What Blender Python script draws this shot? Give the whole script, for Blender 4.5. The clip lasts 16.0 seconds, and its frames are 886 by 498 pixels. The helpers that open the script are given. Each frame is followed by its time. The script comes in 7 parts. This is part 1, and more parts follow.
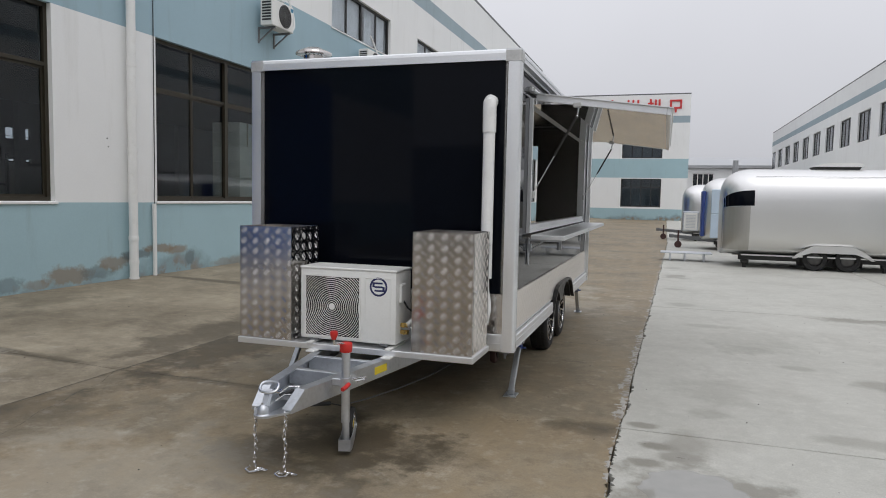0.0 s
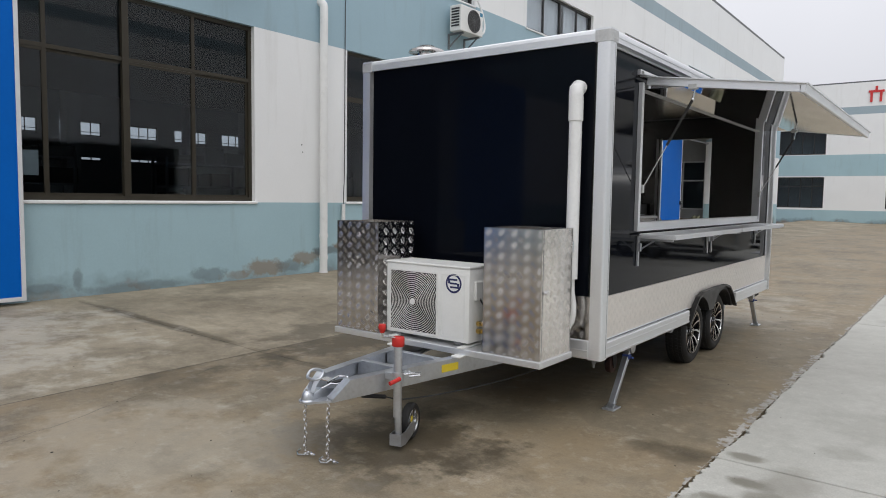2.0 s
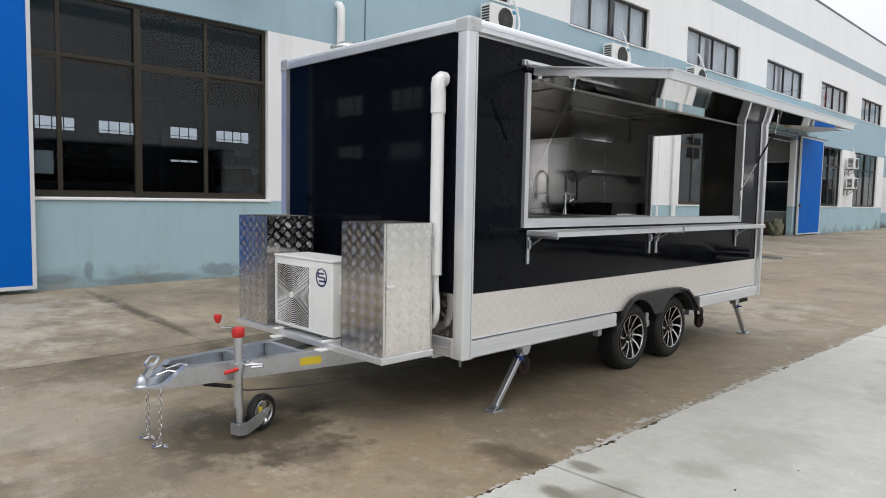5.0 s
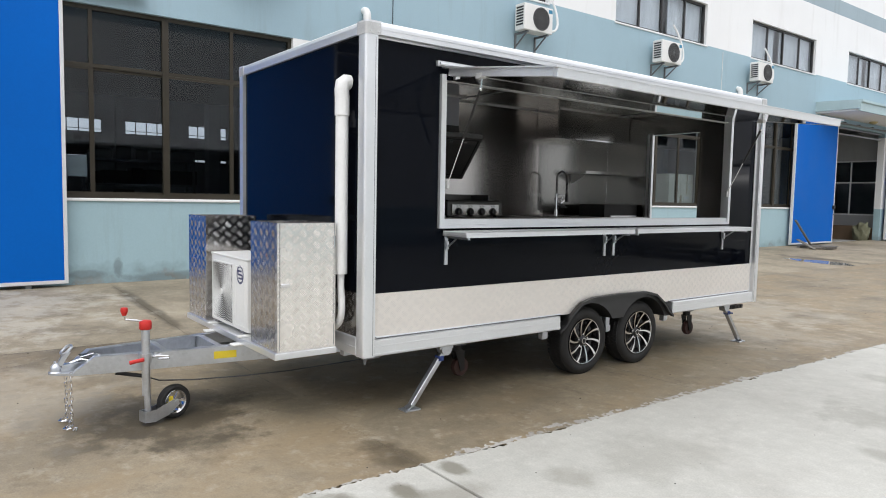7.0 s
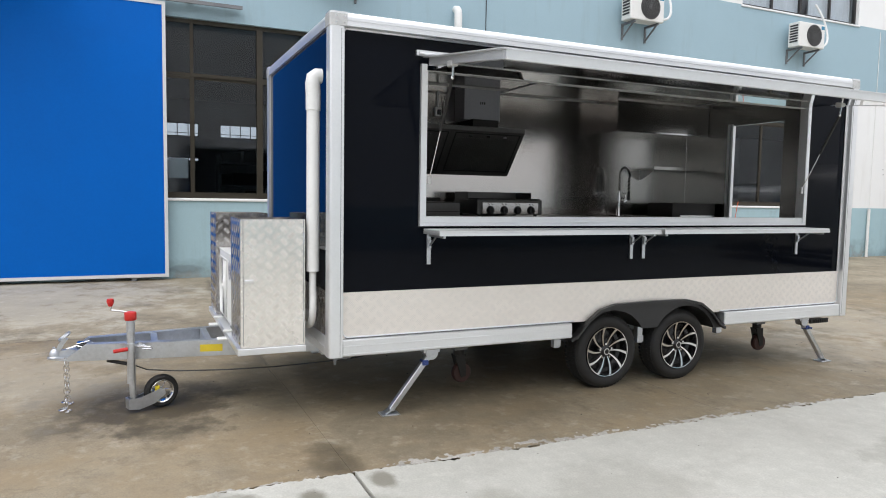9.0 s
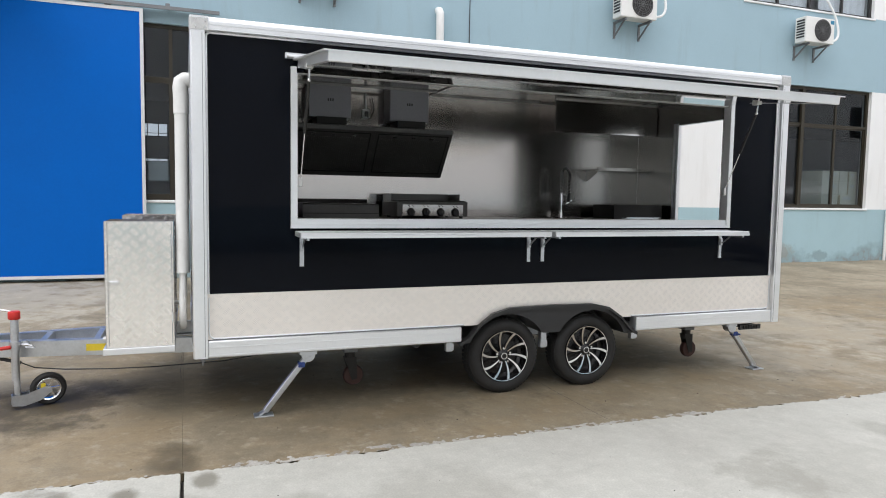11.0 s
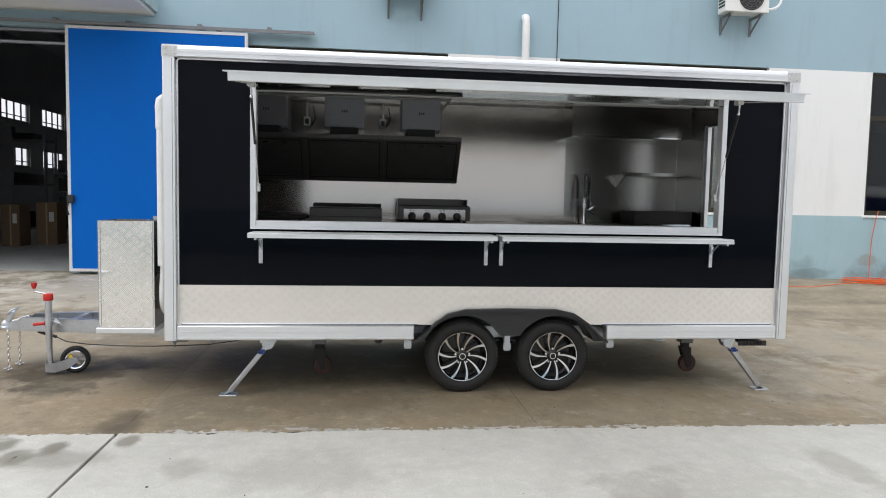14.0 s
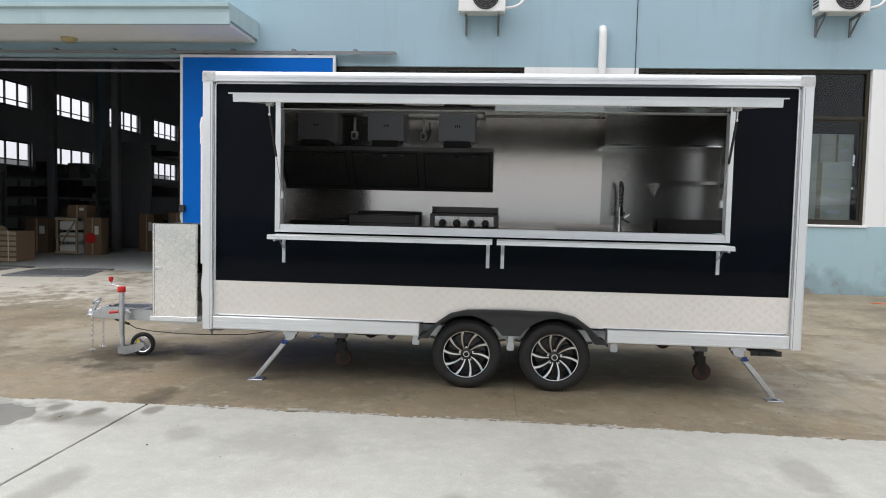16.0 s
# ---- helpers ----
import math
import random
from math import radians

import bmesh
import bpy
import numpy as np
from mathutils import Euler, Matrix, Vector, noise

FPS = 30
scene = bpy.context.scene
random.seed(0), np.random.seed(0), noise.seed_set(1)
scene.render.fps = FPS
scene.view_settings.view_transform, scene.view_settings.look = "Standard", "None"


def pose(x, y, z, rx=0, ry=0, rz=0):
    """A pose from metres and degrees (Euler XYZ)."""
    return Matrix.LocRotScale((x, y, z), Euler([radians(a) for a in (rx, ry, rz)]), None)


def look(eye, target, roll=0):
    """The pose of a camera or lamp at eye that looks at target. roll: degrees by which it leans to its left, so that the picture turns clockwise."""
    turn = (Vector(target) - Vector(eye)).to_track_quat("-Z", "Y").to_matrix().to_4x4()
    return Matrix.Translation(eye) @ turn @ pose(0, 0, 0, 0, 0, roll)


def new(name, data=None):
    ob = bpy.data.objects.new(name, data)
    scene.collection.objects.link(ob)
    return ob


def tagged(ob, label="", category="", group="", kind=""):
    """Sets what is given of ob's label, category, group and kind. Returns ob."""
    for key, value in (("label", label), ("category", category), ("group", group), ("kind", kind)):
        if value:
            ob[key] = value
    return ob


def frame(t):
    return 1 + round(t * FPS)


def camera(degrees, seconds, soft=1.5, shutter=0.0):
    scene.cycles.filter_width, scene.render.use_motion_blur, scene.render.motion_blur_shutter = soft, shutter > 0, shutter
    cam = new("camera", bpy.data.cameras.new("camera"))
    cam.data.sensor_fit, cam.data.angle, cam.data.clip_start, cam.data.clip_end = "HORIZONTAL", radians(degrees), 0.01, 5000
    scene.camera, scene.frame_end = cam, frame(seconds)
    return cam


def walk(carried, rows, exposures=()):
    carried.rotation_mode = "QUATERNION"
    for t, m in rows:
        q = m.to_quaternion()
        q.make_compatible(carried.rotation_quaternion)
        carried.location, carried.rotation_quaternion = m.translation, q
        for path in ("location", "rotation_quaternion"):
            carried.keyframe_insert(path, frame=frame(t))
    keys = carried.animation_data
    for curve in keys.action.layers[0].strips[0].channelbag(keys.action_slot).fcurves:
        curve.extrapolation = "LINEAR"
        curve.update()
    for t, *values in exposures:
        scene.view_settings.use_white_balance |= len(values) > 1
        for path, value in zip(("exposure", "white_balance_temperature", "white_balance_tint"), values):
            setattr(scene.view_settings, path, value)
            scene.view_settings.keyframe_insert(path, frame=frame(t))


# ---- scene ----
cam = camera(66.1, 16.0, soft=1.0)
METRES, START, TURN = 8.947, (1.061, -4.794, 1.561), 18.0
ROWS = [
    (0.0, 0.0, 0.0, 0.0, 0.08, -4.31, -1.12),
    (0.5, 0.0243, 0.0115, -0.0025, 3.77, -4.28, -1.08),
    (1.0, 0.0511, 0.0165, -0.0035, 6.03, -4.37, -1.1),
    (1.5, 0.077, 0.0239, -0.0028, 10.73, -4.36, -0.94),
    (2.0, 0.1108, 0.0366, -0.0046, 19.29, -4.38, -0.88),
    (2.5, 0.1409, 0.0455, -0.005, 19.93, -4.41, -0.99),
    (3.0, 0.1676, 0.064, -0.0059, 20.32, -4.37, -1.08),
    (3.5, 0.1918, 0.0781, -0.0068, 21.0, -4.38, -1.0),
    (6.0, 0.3233, 0.1395, -0.0076, 32.8, -4.27, -1.1),
    (6.5, 0.3542, 0.1589, -0.0071, 34.49, -4.25, -1.03),
    (7.0, 0.3852, 0.1747, -0.0061, 34.9, -4.31, -1.1),
    (7.5, 0.4024, 0.1984, -0.0074, 36.9, -4.28, -1.09),
    (8.0, 0.4266, 0.2179, -0.0074, 41.67, -4.31, -1.01),
    (8.5, 0.4479, 0.2419, -0.0074, 44.87, -4.26, -0.94),
    (9.0, 0.4655, 0.2807, -0.0082, 47.62, -4.37, -0.97),
    (9.5, 0.484, 0.3039, -0.0082, 49.3, -4.57, -1.1),
    (10.0, 0.4998, 0.3304, -0.0076, 47.24, -4.45, -1.04),
    (12.5, 0.6161, 0.4577, -0.0036, 60.99, -4.08, -0.96),
    (13.0, 0.628, 0.4859, -0.0036, 62.06, -4.15, -1.18),
    (13.5, 0.6471, 0.5079, -0.0032, 63.62, -4.21, -1.14),
    (14.0, 0.6646, 0.5232, -0.0033, 65.66, -4.08, -1.15),
    (14.5, 0.6844, 0.5415, -0.0042, 71.35, -3.94, -1.1),
    (15.0, 0.7132, 0.565, -0.0039, 76.07, -3.64, -1.18),
    (15.5, 0.7314, 0.5871, -0.0055, 76.16, -3.37, -1.2),
    (16.0, 0.74, 0.6146, -0.007, 76.41, -3.22, -1.3),
]
EXPOSURES = [(0.0, -0.17), (1.5, -0.03), (3.5, 0.2), (6.0, 0.42), (7.0, 0.57), (10.0, 0.58), (13.0, 0.5), (16.0, 0.47)]
walk(cam, [(t, pose(*START, 0, 0, TURN) @ pose(METRES * x, METRES * y, METRES * z, 90 + pitch, roll, yaw)) for t, x, y, z, yaw, pitch, roll in ROWS], EXPOSURES)

# ---- world, sun and exposure ----
world = bpy.data.worlds.new("overcast_sky")
scene.world = world
world.use_nodes = True
wn, wl = world.node_tree.nodes, world.node_tree.links
sky = wn.new("ShaderNodeTexSky")
sky.sky_type, sky.sun_disc = "NISHITA", False
sky.sun_elevation, sky.sun_rotation = radians(58), radians(150)
sky.dust_density, sky.air_density, sky.ozone_density = 6.0, 1.5, 1.0
grey = wn.new("ShaderNodeHueSaturation")
grey.inputs["Saturation"].default_value = 0.12
wl.new(sky.outputs[0], grey.inputs["Color"])
skyc = wn.new("ShaderNodeTexCoord")
sep = wn.new("ShaderNodeSeparateXYZ")
wl.new(skyc.outputs["Generated"], sep.inputs[0])
ramp = wn.new("ShaderNodeMapRange")
ramp.inputs["From Min"].default_value, ramp.inputs["From Max"].default_value = 0.0, 1.0
ramp.inputs["To Min"].default_value, ramp.inputs["To Max"].default_value = 5.6, 13.2
wl.new(sep.outputs["Z"], ramp.inputs["Value"])
cloud = wn.new("ShaderNodeTexNoise")
cloud.inputs["Scale"].default_value, cloud.inputs["Detail"].default_value = 2.2, 4.0
wl.new(skyc.outputs["Generated"], cloud.inputs["Vector"])
cmap = wn.new("ShaderNodeMapRange")
cmap.inputs["To Min"].default_value, cmap.inputs["To Max"].default_value = 0.92, 1.08
wl.new(cloud.outputs["Fac"], cmap.inputs["Value"])
cmul = wn.new("ShaderNodeMath")
cmul.operation = "MULTIPLY"
wl.new(ramp.outputs[0], cmul.inputs[0]), wl.new(cmap.outputs[0], cmul.inputs[1])
tint = wn.new("ShaderNodeVectorMath")
tint.operation = "SCALE"
tint.inputs[0].default_value = (0.972, 0.985, 1.06)
wl.new(cmul.outputs[0], tint.inputs["Scale"])
smix = wn.new("ShaderNodeMix")
smix.data_type = "RGBA"
smix.inputs[0].default_value = 0.85
wl.new(grey.outputs[0], smix.inputs[6]), wl.new(tint.outputs[0], smix.inputs[7])
wl.new(smix.outputs[2], wn["Background"].inputs["Color"])
wn["Background"].inputs["Strength"].default_value = 0.12

sun = new("sun", bpy.data.lights.new("sun", "SUN"))
sun.data.energy, sun.data.angle, sun.data.color = 0.4, radians(35), (1.0, 0.97, 0.93)
sun.matrix_world = look((8, -6, 16), (0, 2, 0))

# ---- materials ----


def shader(name):
    m = bpy.data.materials.new(name)
    m.use_nodes = True
    nt = m.node_tree
    return m, nt, nt.nodes["Principled BSDF"]


def noise_node(nt, scale, detail=4.0, vec=None, rough=0.55):
    n = nt.nodes.new("ShaderNodeTexNoise")
    n.inputs["Scale"].default_value, n.inputs["Detail"].default_value, n.inputs["Roughness"].default_value = scale, detail, rough
    if vec is not None:
        nt.links.new(vec, n.inputs["Vector"])
    return n.outputs["Fac"]


def mapr(nt, value, a, b, c, d):
    n = nt.nodes.new("ShaderNodeMapRange")
    for k, v in zip(("From Min", "From Max", "To Min", "To Max"), (a, b, c, d)):
        n.inputs[k].default_value = v
    nt.links.new(value, n.inputs["Value"])
    return n.outputs[0]


def math_node(nt, op, a, b=None):
    n = nt.nodes.new("ShaderNodeMath")
    n.operation = op
    for i, v in enumerate((a, b)):
        if v is None:
            continue
        if isinstance(v, (int, float)):
            n.inputs[i].default_value = v
        else:
            nt.links.new(v, n.inputs[i])
    return n.outputs[0]


def mixc(nt, fac, a, b):
    n = nt.nodes.new("ShaderNodeMix")
    n.data_type = "RGBA"
    for i, v in ((0, fac), (6, a), (7, b)):
        if isinstance(v, (int, float)):
            n.inputs[i].default_value = v
        elif isinstance(v, tuple):
            n.inputs[i].default_value = (*v, 1)
        else:
            nt.links.new(v, n.inputs[i])
    return n.outputs[2]


def coords(nt, scale=(1, 1, 1)):
    c = nt.nodes.new("ShaderNodeTexCoord")
    m = nt.nodes.new("ShaderNodeMapping")
    m.inputs["Scale"].default_value = scale
    nt.links.new(c.outputs["Object"], m.inputs["Vector"])
    return m.outputs[0]


def bump_to(nt, p, height, strength, distance):
    b = nt.nodes.new("ShaderNodeBump")
    b.inputs["Strength"].default_value, b.inputs["Distance"].default_value = strength, distance
    nt.links.new(height, b.inputs["Height"])
    nt.links.new(b.outputs[0], p.inputs["Normal"])


def surface(name, color, rough=0.5, metal=0.0, vary=0.12, scale=2.0, fine=40.0, bump=0.15, dist=0.003, stretch=(1, 1, 1), rvary=0.08, coat=0.0, dirt=None, dirt_amount=0.3, per_object=0.0, spec=0.5):
    """A painted, metal or plastic surface with two scales of variation."""
    m, nt, p = shader(name)
    v = coords(nt, stretch)
    big, small = noise_node(nt, scale, 5, v), noise_node(nt, fine, 3, v)
    both = math_node(nt, "ADD", math_node(nt, "MULTIPLY", big, 0.65), math_node(nt, "MULTIPLY", small, 0.35))
    f = mapr(nt, both, 0.3, 0.7, 0, 1)
    col = mixc(nt, f, tuple(c * (1 - vary) for c in color), tuple(min(1, c * (1 + vary)) for c in color))
    if dirt:
        d = mapr(nt, noise_node(nt, scale * 2.3, 6, v, 0.7), 0.55, 0.75, 0, dirt_amount)
        col = mixc(nt, d, col, dirt)
    if per_object:
        o = nt.nodes.new("ShaderNodeObjectInfo")
        k = nt.nodes.new("ShaderNodeHueSaturation")
        nt.links.new(mapr(nt, o.outputs["Random"], 0, 1, 1 - per_object, 1 + per_object), k.inputs["Value"])
        nt.links.new(col, k.inputs["Color"])
        col = k.outputs[0]
    nt.links.new(col, p.inputs["Base Color"])
    nt.links.new(mapr(nt, big, 0.3, 0.7, max(0.02, rough - rvary), rough + rvary), p.inputs["Roughness"])
    p.inputs["Metallic"].default_value = metal
    p.inputs["Specular IOR Level"].default_value = spec
    p.inputs["Coat Weight"].default_value, p.inputs["Coat Roughness"].default_value = coat, 0.03
    if bump:
        bump_to(nt, p, small, bump, dist)
    return m


def glass(name, tintc, rough=0.0, ior=1.5):
    """A thin pane: straight-through tinted light and a clear reflection."""
    m = bpy.data.materials.new(name)
    m.use_nodes = True
    nt = m.node_tree
    nt.nodes.clear()
    out = nt.nodes.new("ShaderNodeOutputMaterial")
    tr, gl, mx, lw = (nt.nodes.new("ShaderNode" + k) for k in ("BsdfTransparent", "BsdfGlossy", "MixShader", "LayerWeight"))
    v = coords(nt)
    smear = mapr(nt, noise_node(nt, 3.0, 5, v), 0.35, 0.7, 0.82, 1.0)
    nt.links.new(mixc(nt, smear, tuple(c * 0.7 for c in tintc), tintc), tr.inputs[0])
    gl.inputs["Roughness"].default_value = rough
    f0 = ((ior - 1) / (ior + 1)) ** 2
    lw.inputs["Blend"].default_value = 0.5
    grazing = math_node(nt, "POWER", lw.outputs["Facing"], 5.0)
    nt.links.new(mapr(nt, grazing, 0.0, 1.0, f0, 1.0), mx.inputs[0])
    nt.links.new(tr.outputs[0], mx.inputs[1]), nt.links.new(gl.outputs[0], mx.inputs[2])
    nt.links.new(mx.outputs[0], out.inputs[0])
    return m


def concrete(name, dark, light, stain, scale=0.45, blobs=(), wet=0.0, rough=0.75, sharp=(0.36, 0.64), uneven=(0.87, 1.11), gloss=0.12, rust=None):
    """Weathered yard concrete: broad stains, grain, pits and a list of marks (x, y, rx, ry, depth): damp, some painted
    shade, paler below zero.
    """
    m, nt, p = shader(name)
    g = nt.nodes.new("ShaderNodeNewGeometry")
    v = g.outputs["Position"]
    broad, mid, grain = noise_node(nt, scale, 6, v, 0.6), noise_node(nt, scale * 7, 6, v, 0.65), noise_node(nt, 90, 3, v)
    mp = nt.nodes.new("ShaderNodeMapping")
    mp.inputs["Scale"].default_value = (1.0, 0.22, 1)
    nt.links.new(v, mp.inputs["Vector"])
    streak = noise_node(nt, scale * 4, 5, mp.outputs[0], 0.65)
    mix1 = math_node(nt, "ADD", math_node(nt, "MULTIPLY", broad, 0.6), math_node(nt, "ADD", math_node(nt, "MULTIPLY", mid, 0.2), math_node(nt, "MULTIPLY", streak, 0.2)))
    col = mixc(nt, mapr(nt, mix1, sharp[0], sharp[1], 0, 1), dark, light)
    speck = noise_node(nt, 14, 6, v, 0.75)
    col = mixc(nt, mapr(nt, speck, 0.54, 0.74, 0, 0.25), col, tuple(min(0.7, c * 1.18) for c in light))
    st = mapr(nt, noise_node(nt, scale * 2.2, 7, v, 0.68), 0.5, 0.7, 0, 0.6)
    col = mixc(nt, st, col, stain)
    col = mixc(nt, mapr(nt, grain, 0.3, 0.7, 0.0, 0.26), col, tuple(c * 0.55 for c in stain))
    if rust:
        # warm film in drawn-out patches, broken by grey worn spots
        film = math_node(nt, "ADD", math_node(nt, "MULTIPLY", noise_node(nt, 1.15, 8, v, 0.7), 0.65), math_node(nt, "MULTIPLY", streak, 0.35))
        col = mixc(nt, mapr(nt, film, 0.45, 0.57, 0.0, 0.8), col, rust)
        col = mixc(nt, mapr(nt, noise_node(nt, 3.1, 9, v, 0.75), 0.53, 0.66, 0.0, 0.5), col, tuple(c * 0.42 for c in rust))
        col = mixc(nt, mapr(nt, noise_node(nt, 4.7, 9, v, 0.75), 0.54, 0.66, 0.0, 0.5), col, (0.4, 0.37, 0.3))
    tone = nt.nodes.new("ShaderNodeHueSaturation")
    patchy = math_node(nt, "ADD", math_node(nt, "MULTIPLY", noise_node(nt, 7, 8, v, 0.72), 0.6), math_node(nt, "MULTIPLY", noise_node(nt, 30, 5, v, 0.7), 0.4))
    nt.links.new(mapr(nt, patchy, 0.34, 0.66, *uneven), tone.inputs["Value"])
    nt.links.new(col, tone.inputs["Color"])
    col = tone.outputs[0]
    r = mapr(nt, st, 0, 1, rough, rough - wet)
    warp = noise_node(nt, 2.6, 8, v, 0.68)
    for x, y, rx, ry, depth in blobs:
        spread = 0.4 if min(rx, ry) < 0.21 else 0.75
        q = nt.nodes.new("ShaderNodeMapping")
        q.vector_type = "POINT"
        q.inputs["Location"].default_value = (-x / rx, -y / ry, 0)
        q.inputs["Scale"].default_value = (1 / rx, 1 / ry, 0)
        nt.links.new(v, q.inputs["Vector"])
        ln = nt.nodes.new("ShaderNodeVectorMath")
        ln.operation = "LENGTH"
        nt.links.new(q.outputs[0], ln.inputs[0])
        far = math_node(nt, "ADD", ln.outputs["Value"], mapr(nt, warp, 0.3, 0.7, -spread, spread))
        k = mapr(nt, far, 0.6, 1.15, abs(depth), 0.0)
        if depth < 0:
            col = mixc(nt, k, col, (0.6, 0.565, 0.48))
        else:
            col = mixc(nt, k, col, (dark[0] * 0.44, dark[1] * 0.415, dark[2] * 0.36))
            r = math_node(nt, "SUBTRACT", r, math_node(nt, "MULTIPLY", k, gloss))
    nt.links.new(col, p.inputs["Base Color"])
    nt.links.new(r, p.inputs["Roughness"])
    hh = math_node(nt, "ADD", math_node(nt, "MULTIPLY", mid, 0.6), math_node(nt, "MULTIPLY", grain, 0.25))
    bump_to(nt, p, hh, 0.35, 0.012)
    return m


def plaster(name, color, vary=0.07, dirt=(0.16, 0.13, 0.1), low=0.0, marks=()):
    """Painted render, with runs of dirt down it; low: height of blotchy damp and lost paint near the ground;
    marks: damp stains on the wall as (y, z, half width, half height, depth, colour)."""
    m, nt, p = shader(name)
    g = nt.nodes.new("ShaderNodeNewGeometry")
    v = g.outputs["Position"]
    broad, fine = noise_node(nt, 0.6, 6, v, 0.6), noise_node(nt, 35, 4, v)
    mp = nt.nodes.new("ShaderNodeMapping")
    mp.inputs["Scale"].default_value = (1.0, 1.0, 0.12)
    nt.links.new(v, mp.inputs["Vector"])
    runs = noise_node(nt, 3.0, 6, mp.outputs[0], 0.65)
    both = math_node(nt, "ADD", math_node(nt, "MULTIPLY", broad, 0.7), math_node(nt, "MULTIPLY", fine, 0.3))
    col = mixc(nt, mapr(nt, both, 0.3, 0.7, 0, 1), tuple(c * (1 - vary) for c in color), tuple(min(0.95, c * (1 + vary)) for c in color))
    col = mixc(nt, mapr(nt, runs, 0.56, 0.8, 0, 0.22), col, dirt)
    if low:
        s = nt.nodes.new("ShaderNodeSeparateXYZ")
        nt.links.new(v, s.inputs[0])
        top = math_node(nt, "ADD", s.outputs["Z"], mapr(nt, noise_node(nt, 0.8, 5, v, 0.6), 0.3, 0.7, low * 0.55, -low * 0.75))
        col = mixc(nt, mapr(nt, top, 0.1, low * 0.55, 0.85, 0.0), col, tuple(c * 0.62 + 0.02 for c in color))
        lost = math_node(nt, "MULTIPLY", mapr(nt, top, -0.1, low * 0.25, 1.0, 0.0), mapr(nt, noise_node(nt, 2.4, 6, v, 0.65), 0.48, 0.54, 0, 0.9))
        col = mixc(nt, lost, col, (0.25, 0.2, 0.15))
    warp = noise_node(nt, 3.2, 7, v, 0.68) if marks else None
    for y, z, ry, rz, depth, tone in marks:
        q = nt.nodes.new("ShaderNodeMapping")
        q.inputs["Location"].default_value = (0, -y / ry, -z / rz)
        q.inputs["Scale"].default_value = (0, 1 / ry, 1 / rz)
        nt.links.new(v, q.inputs["Vector"])
        ln = nt.nodes.new("ShaderNodeVectorMath")
        ln.operation = "LENGTH"
        nt.links.new(q.outputs[0], ln.inputs[0])
        far = math_node(nt, "ADD", ln.outputs["Value"], mapr(nt, warp, 0.3, 0.7, -0.55, 0.55))
        col = mixc(nt, mapr(nt, far, 0.65, 1.1, depth, 0.0), col, tone)
    nt.links.new(col, p.inputs["Base Color"])
    p.inputs["Roughness"].default_value = 0.85
    bump_to(nt, p, fine, 0.2, 0.004)
    return m


ALU = surface("satin_aluminium_extrusion", (0.80, 0.81, 0.82), 0.36, 0.75, 0.05, 1.5, 60, 0.03, 0.001, (1, 1, 1), 0.05)
ALU_CAP = surface("grey_cast_corner", (0.55, 0.55, 0.54), 0.5, 0.5, 0.15, 20, 90, 0.2)
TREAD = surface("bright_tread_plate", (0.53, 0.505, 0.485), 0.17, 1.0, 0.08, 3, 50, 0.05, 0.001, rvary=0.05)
# the same plate on the boxes' outer sides, yard light put into its colour
TREAD_LIT = surface("lit_tread_plate", (0.88, 0.84, 0.79), 0.26, 0.92, 0.07, 2, 40, 0.08, 0.001)
TREAD_DULL = surface("dull_tread_plate", (0.86, 0.81, 0.755), 0.38, 0.55, 0.07, 2, 40, 0.08, 0.001, (1, 0.35, 1))
BLACK = surface("gloss_black_panel", (0.0035, 0.0045, 0.0075), 0.05, 0.0, 0.2, 1.2, 30, 0.0, rvary=0.02, spec=0.09)
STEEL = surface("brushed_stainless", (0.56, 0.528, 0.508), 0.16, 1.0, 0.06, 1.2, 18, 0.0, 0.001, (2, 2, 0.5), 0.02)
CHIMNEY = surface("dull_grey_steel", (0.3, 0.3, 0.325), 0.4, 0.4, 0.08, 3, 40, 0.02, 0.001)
# same stainless for the dim inner faces, their shade put into a darker colour
STEEL_SHADED = surface("shaded_stainless", (0.34, 0.333, 0.32), 0.22, 1.0, 0.08, 1.6, 18, 0.0, 0.001, (2, 2, 0.5), 0.02)
STEEL_DARK = surface("stainless_worktop", (0.42, 0.41, 0.40), 0.36, 1.0, 0.03, 2, 30, 0.0, 0.001, (1, 1, 1), 0.02)
MIRROR = surface("polished_canopy_lining", (0.8, 0.79, 0.775), 0.045, 1.0, 0.03, 0.8, 12, 0.0, 0.001, rvary=0.015)
CHROME = surface("chrome", (0.78, 0.78, 0.79), 0.12, 1.0, 0.04, 5, 60, 0.02, 0.001)
CASTOR_RED = surface("dark_red_castor", (0.055, 0.022, 0.018), 0.6, 0.0, 0.2, 8, 60, 0.1, 0.001)
GALV = surface("galvanised_steel", (0.58, 0.60, 0.63), 0.36, 0.88, 0.14, 7, 45, 0.15, 0.001, dirt=(0.3, 0.3, 0.3), dirt_amount=0.35)
BLACK_PLASTIC = surface("black_plastic", (0.02, 0.02, 0.021), 0.42, 0.0, 0.2, 6, 90, 0.2, 0.001)
RUBBER = surface("tyre_rubber", (0.014, 0.0135, 0.013), 0.7, 0.0, 0.2, 8, 80, 0.3, 0.002, dirt=(0.05, 0.045, 0.038), dirt_amount=0.3)
RIM_BLACK = surface("black_rim_paint", (0.012, 0.012, 0.013), 0.25, 0.2, 0.2, 8, 60, 0.03, 0.001)
CHASSIS = surface("chassis_steel", (0.20, 0.205, 0.21), 0.55, 0.5, 0.2, 4, 40, 0.2, 0.002)
RED = surface("red_plastic", (0.55, 0.025, 0.02), 0.4, 0.0, 0.12, 12, 60, 0.1, 0.001)
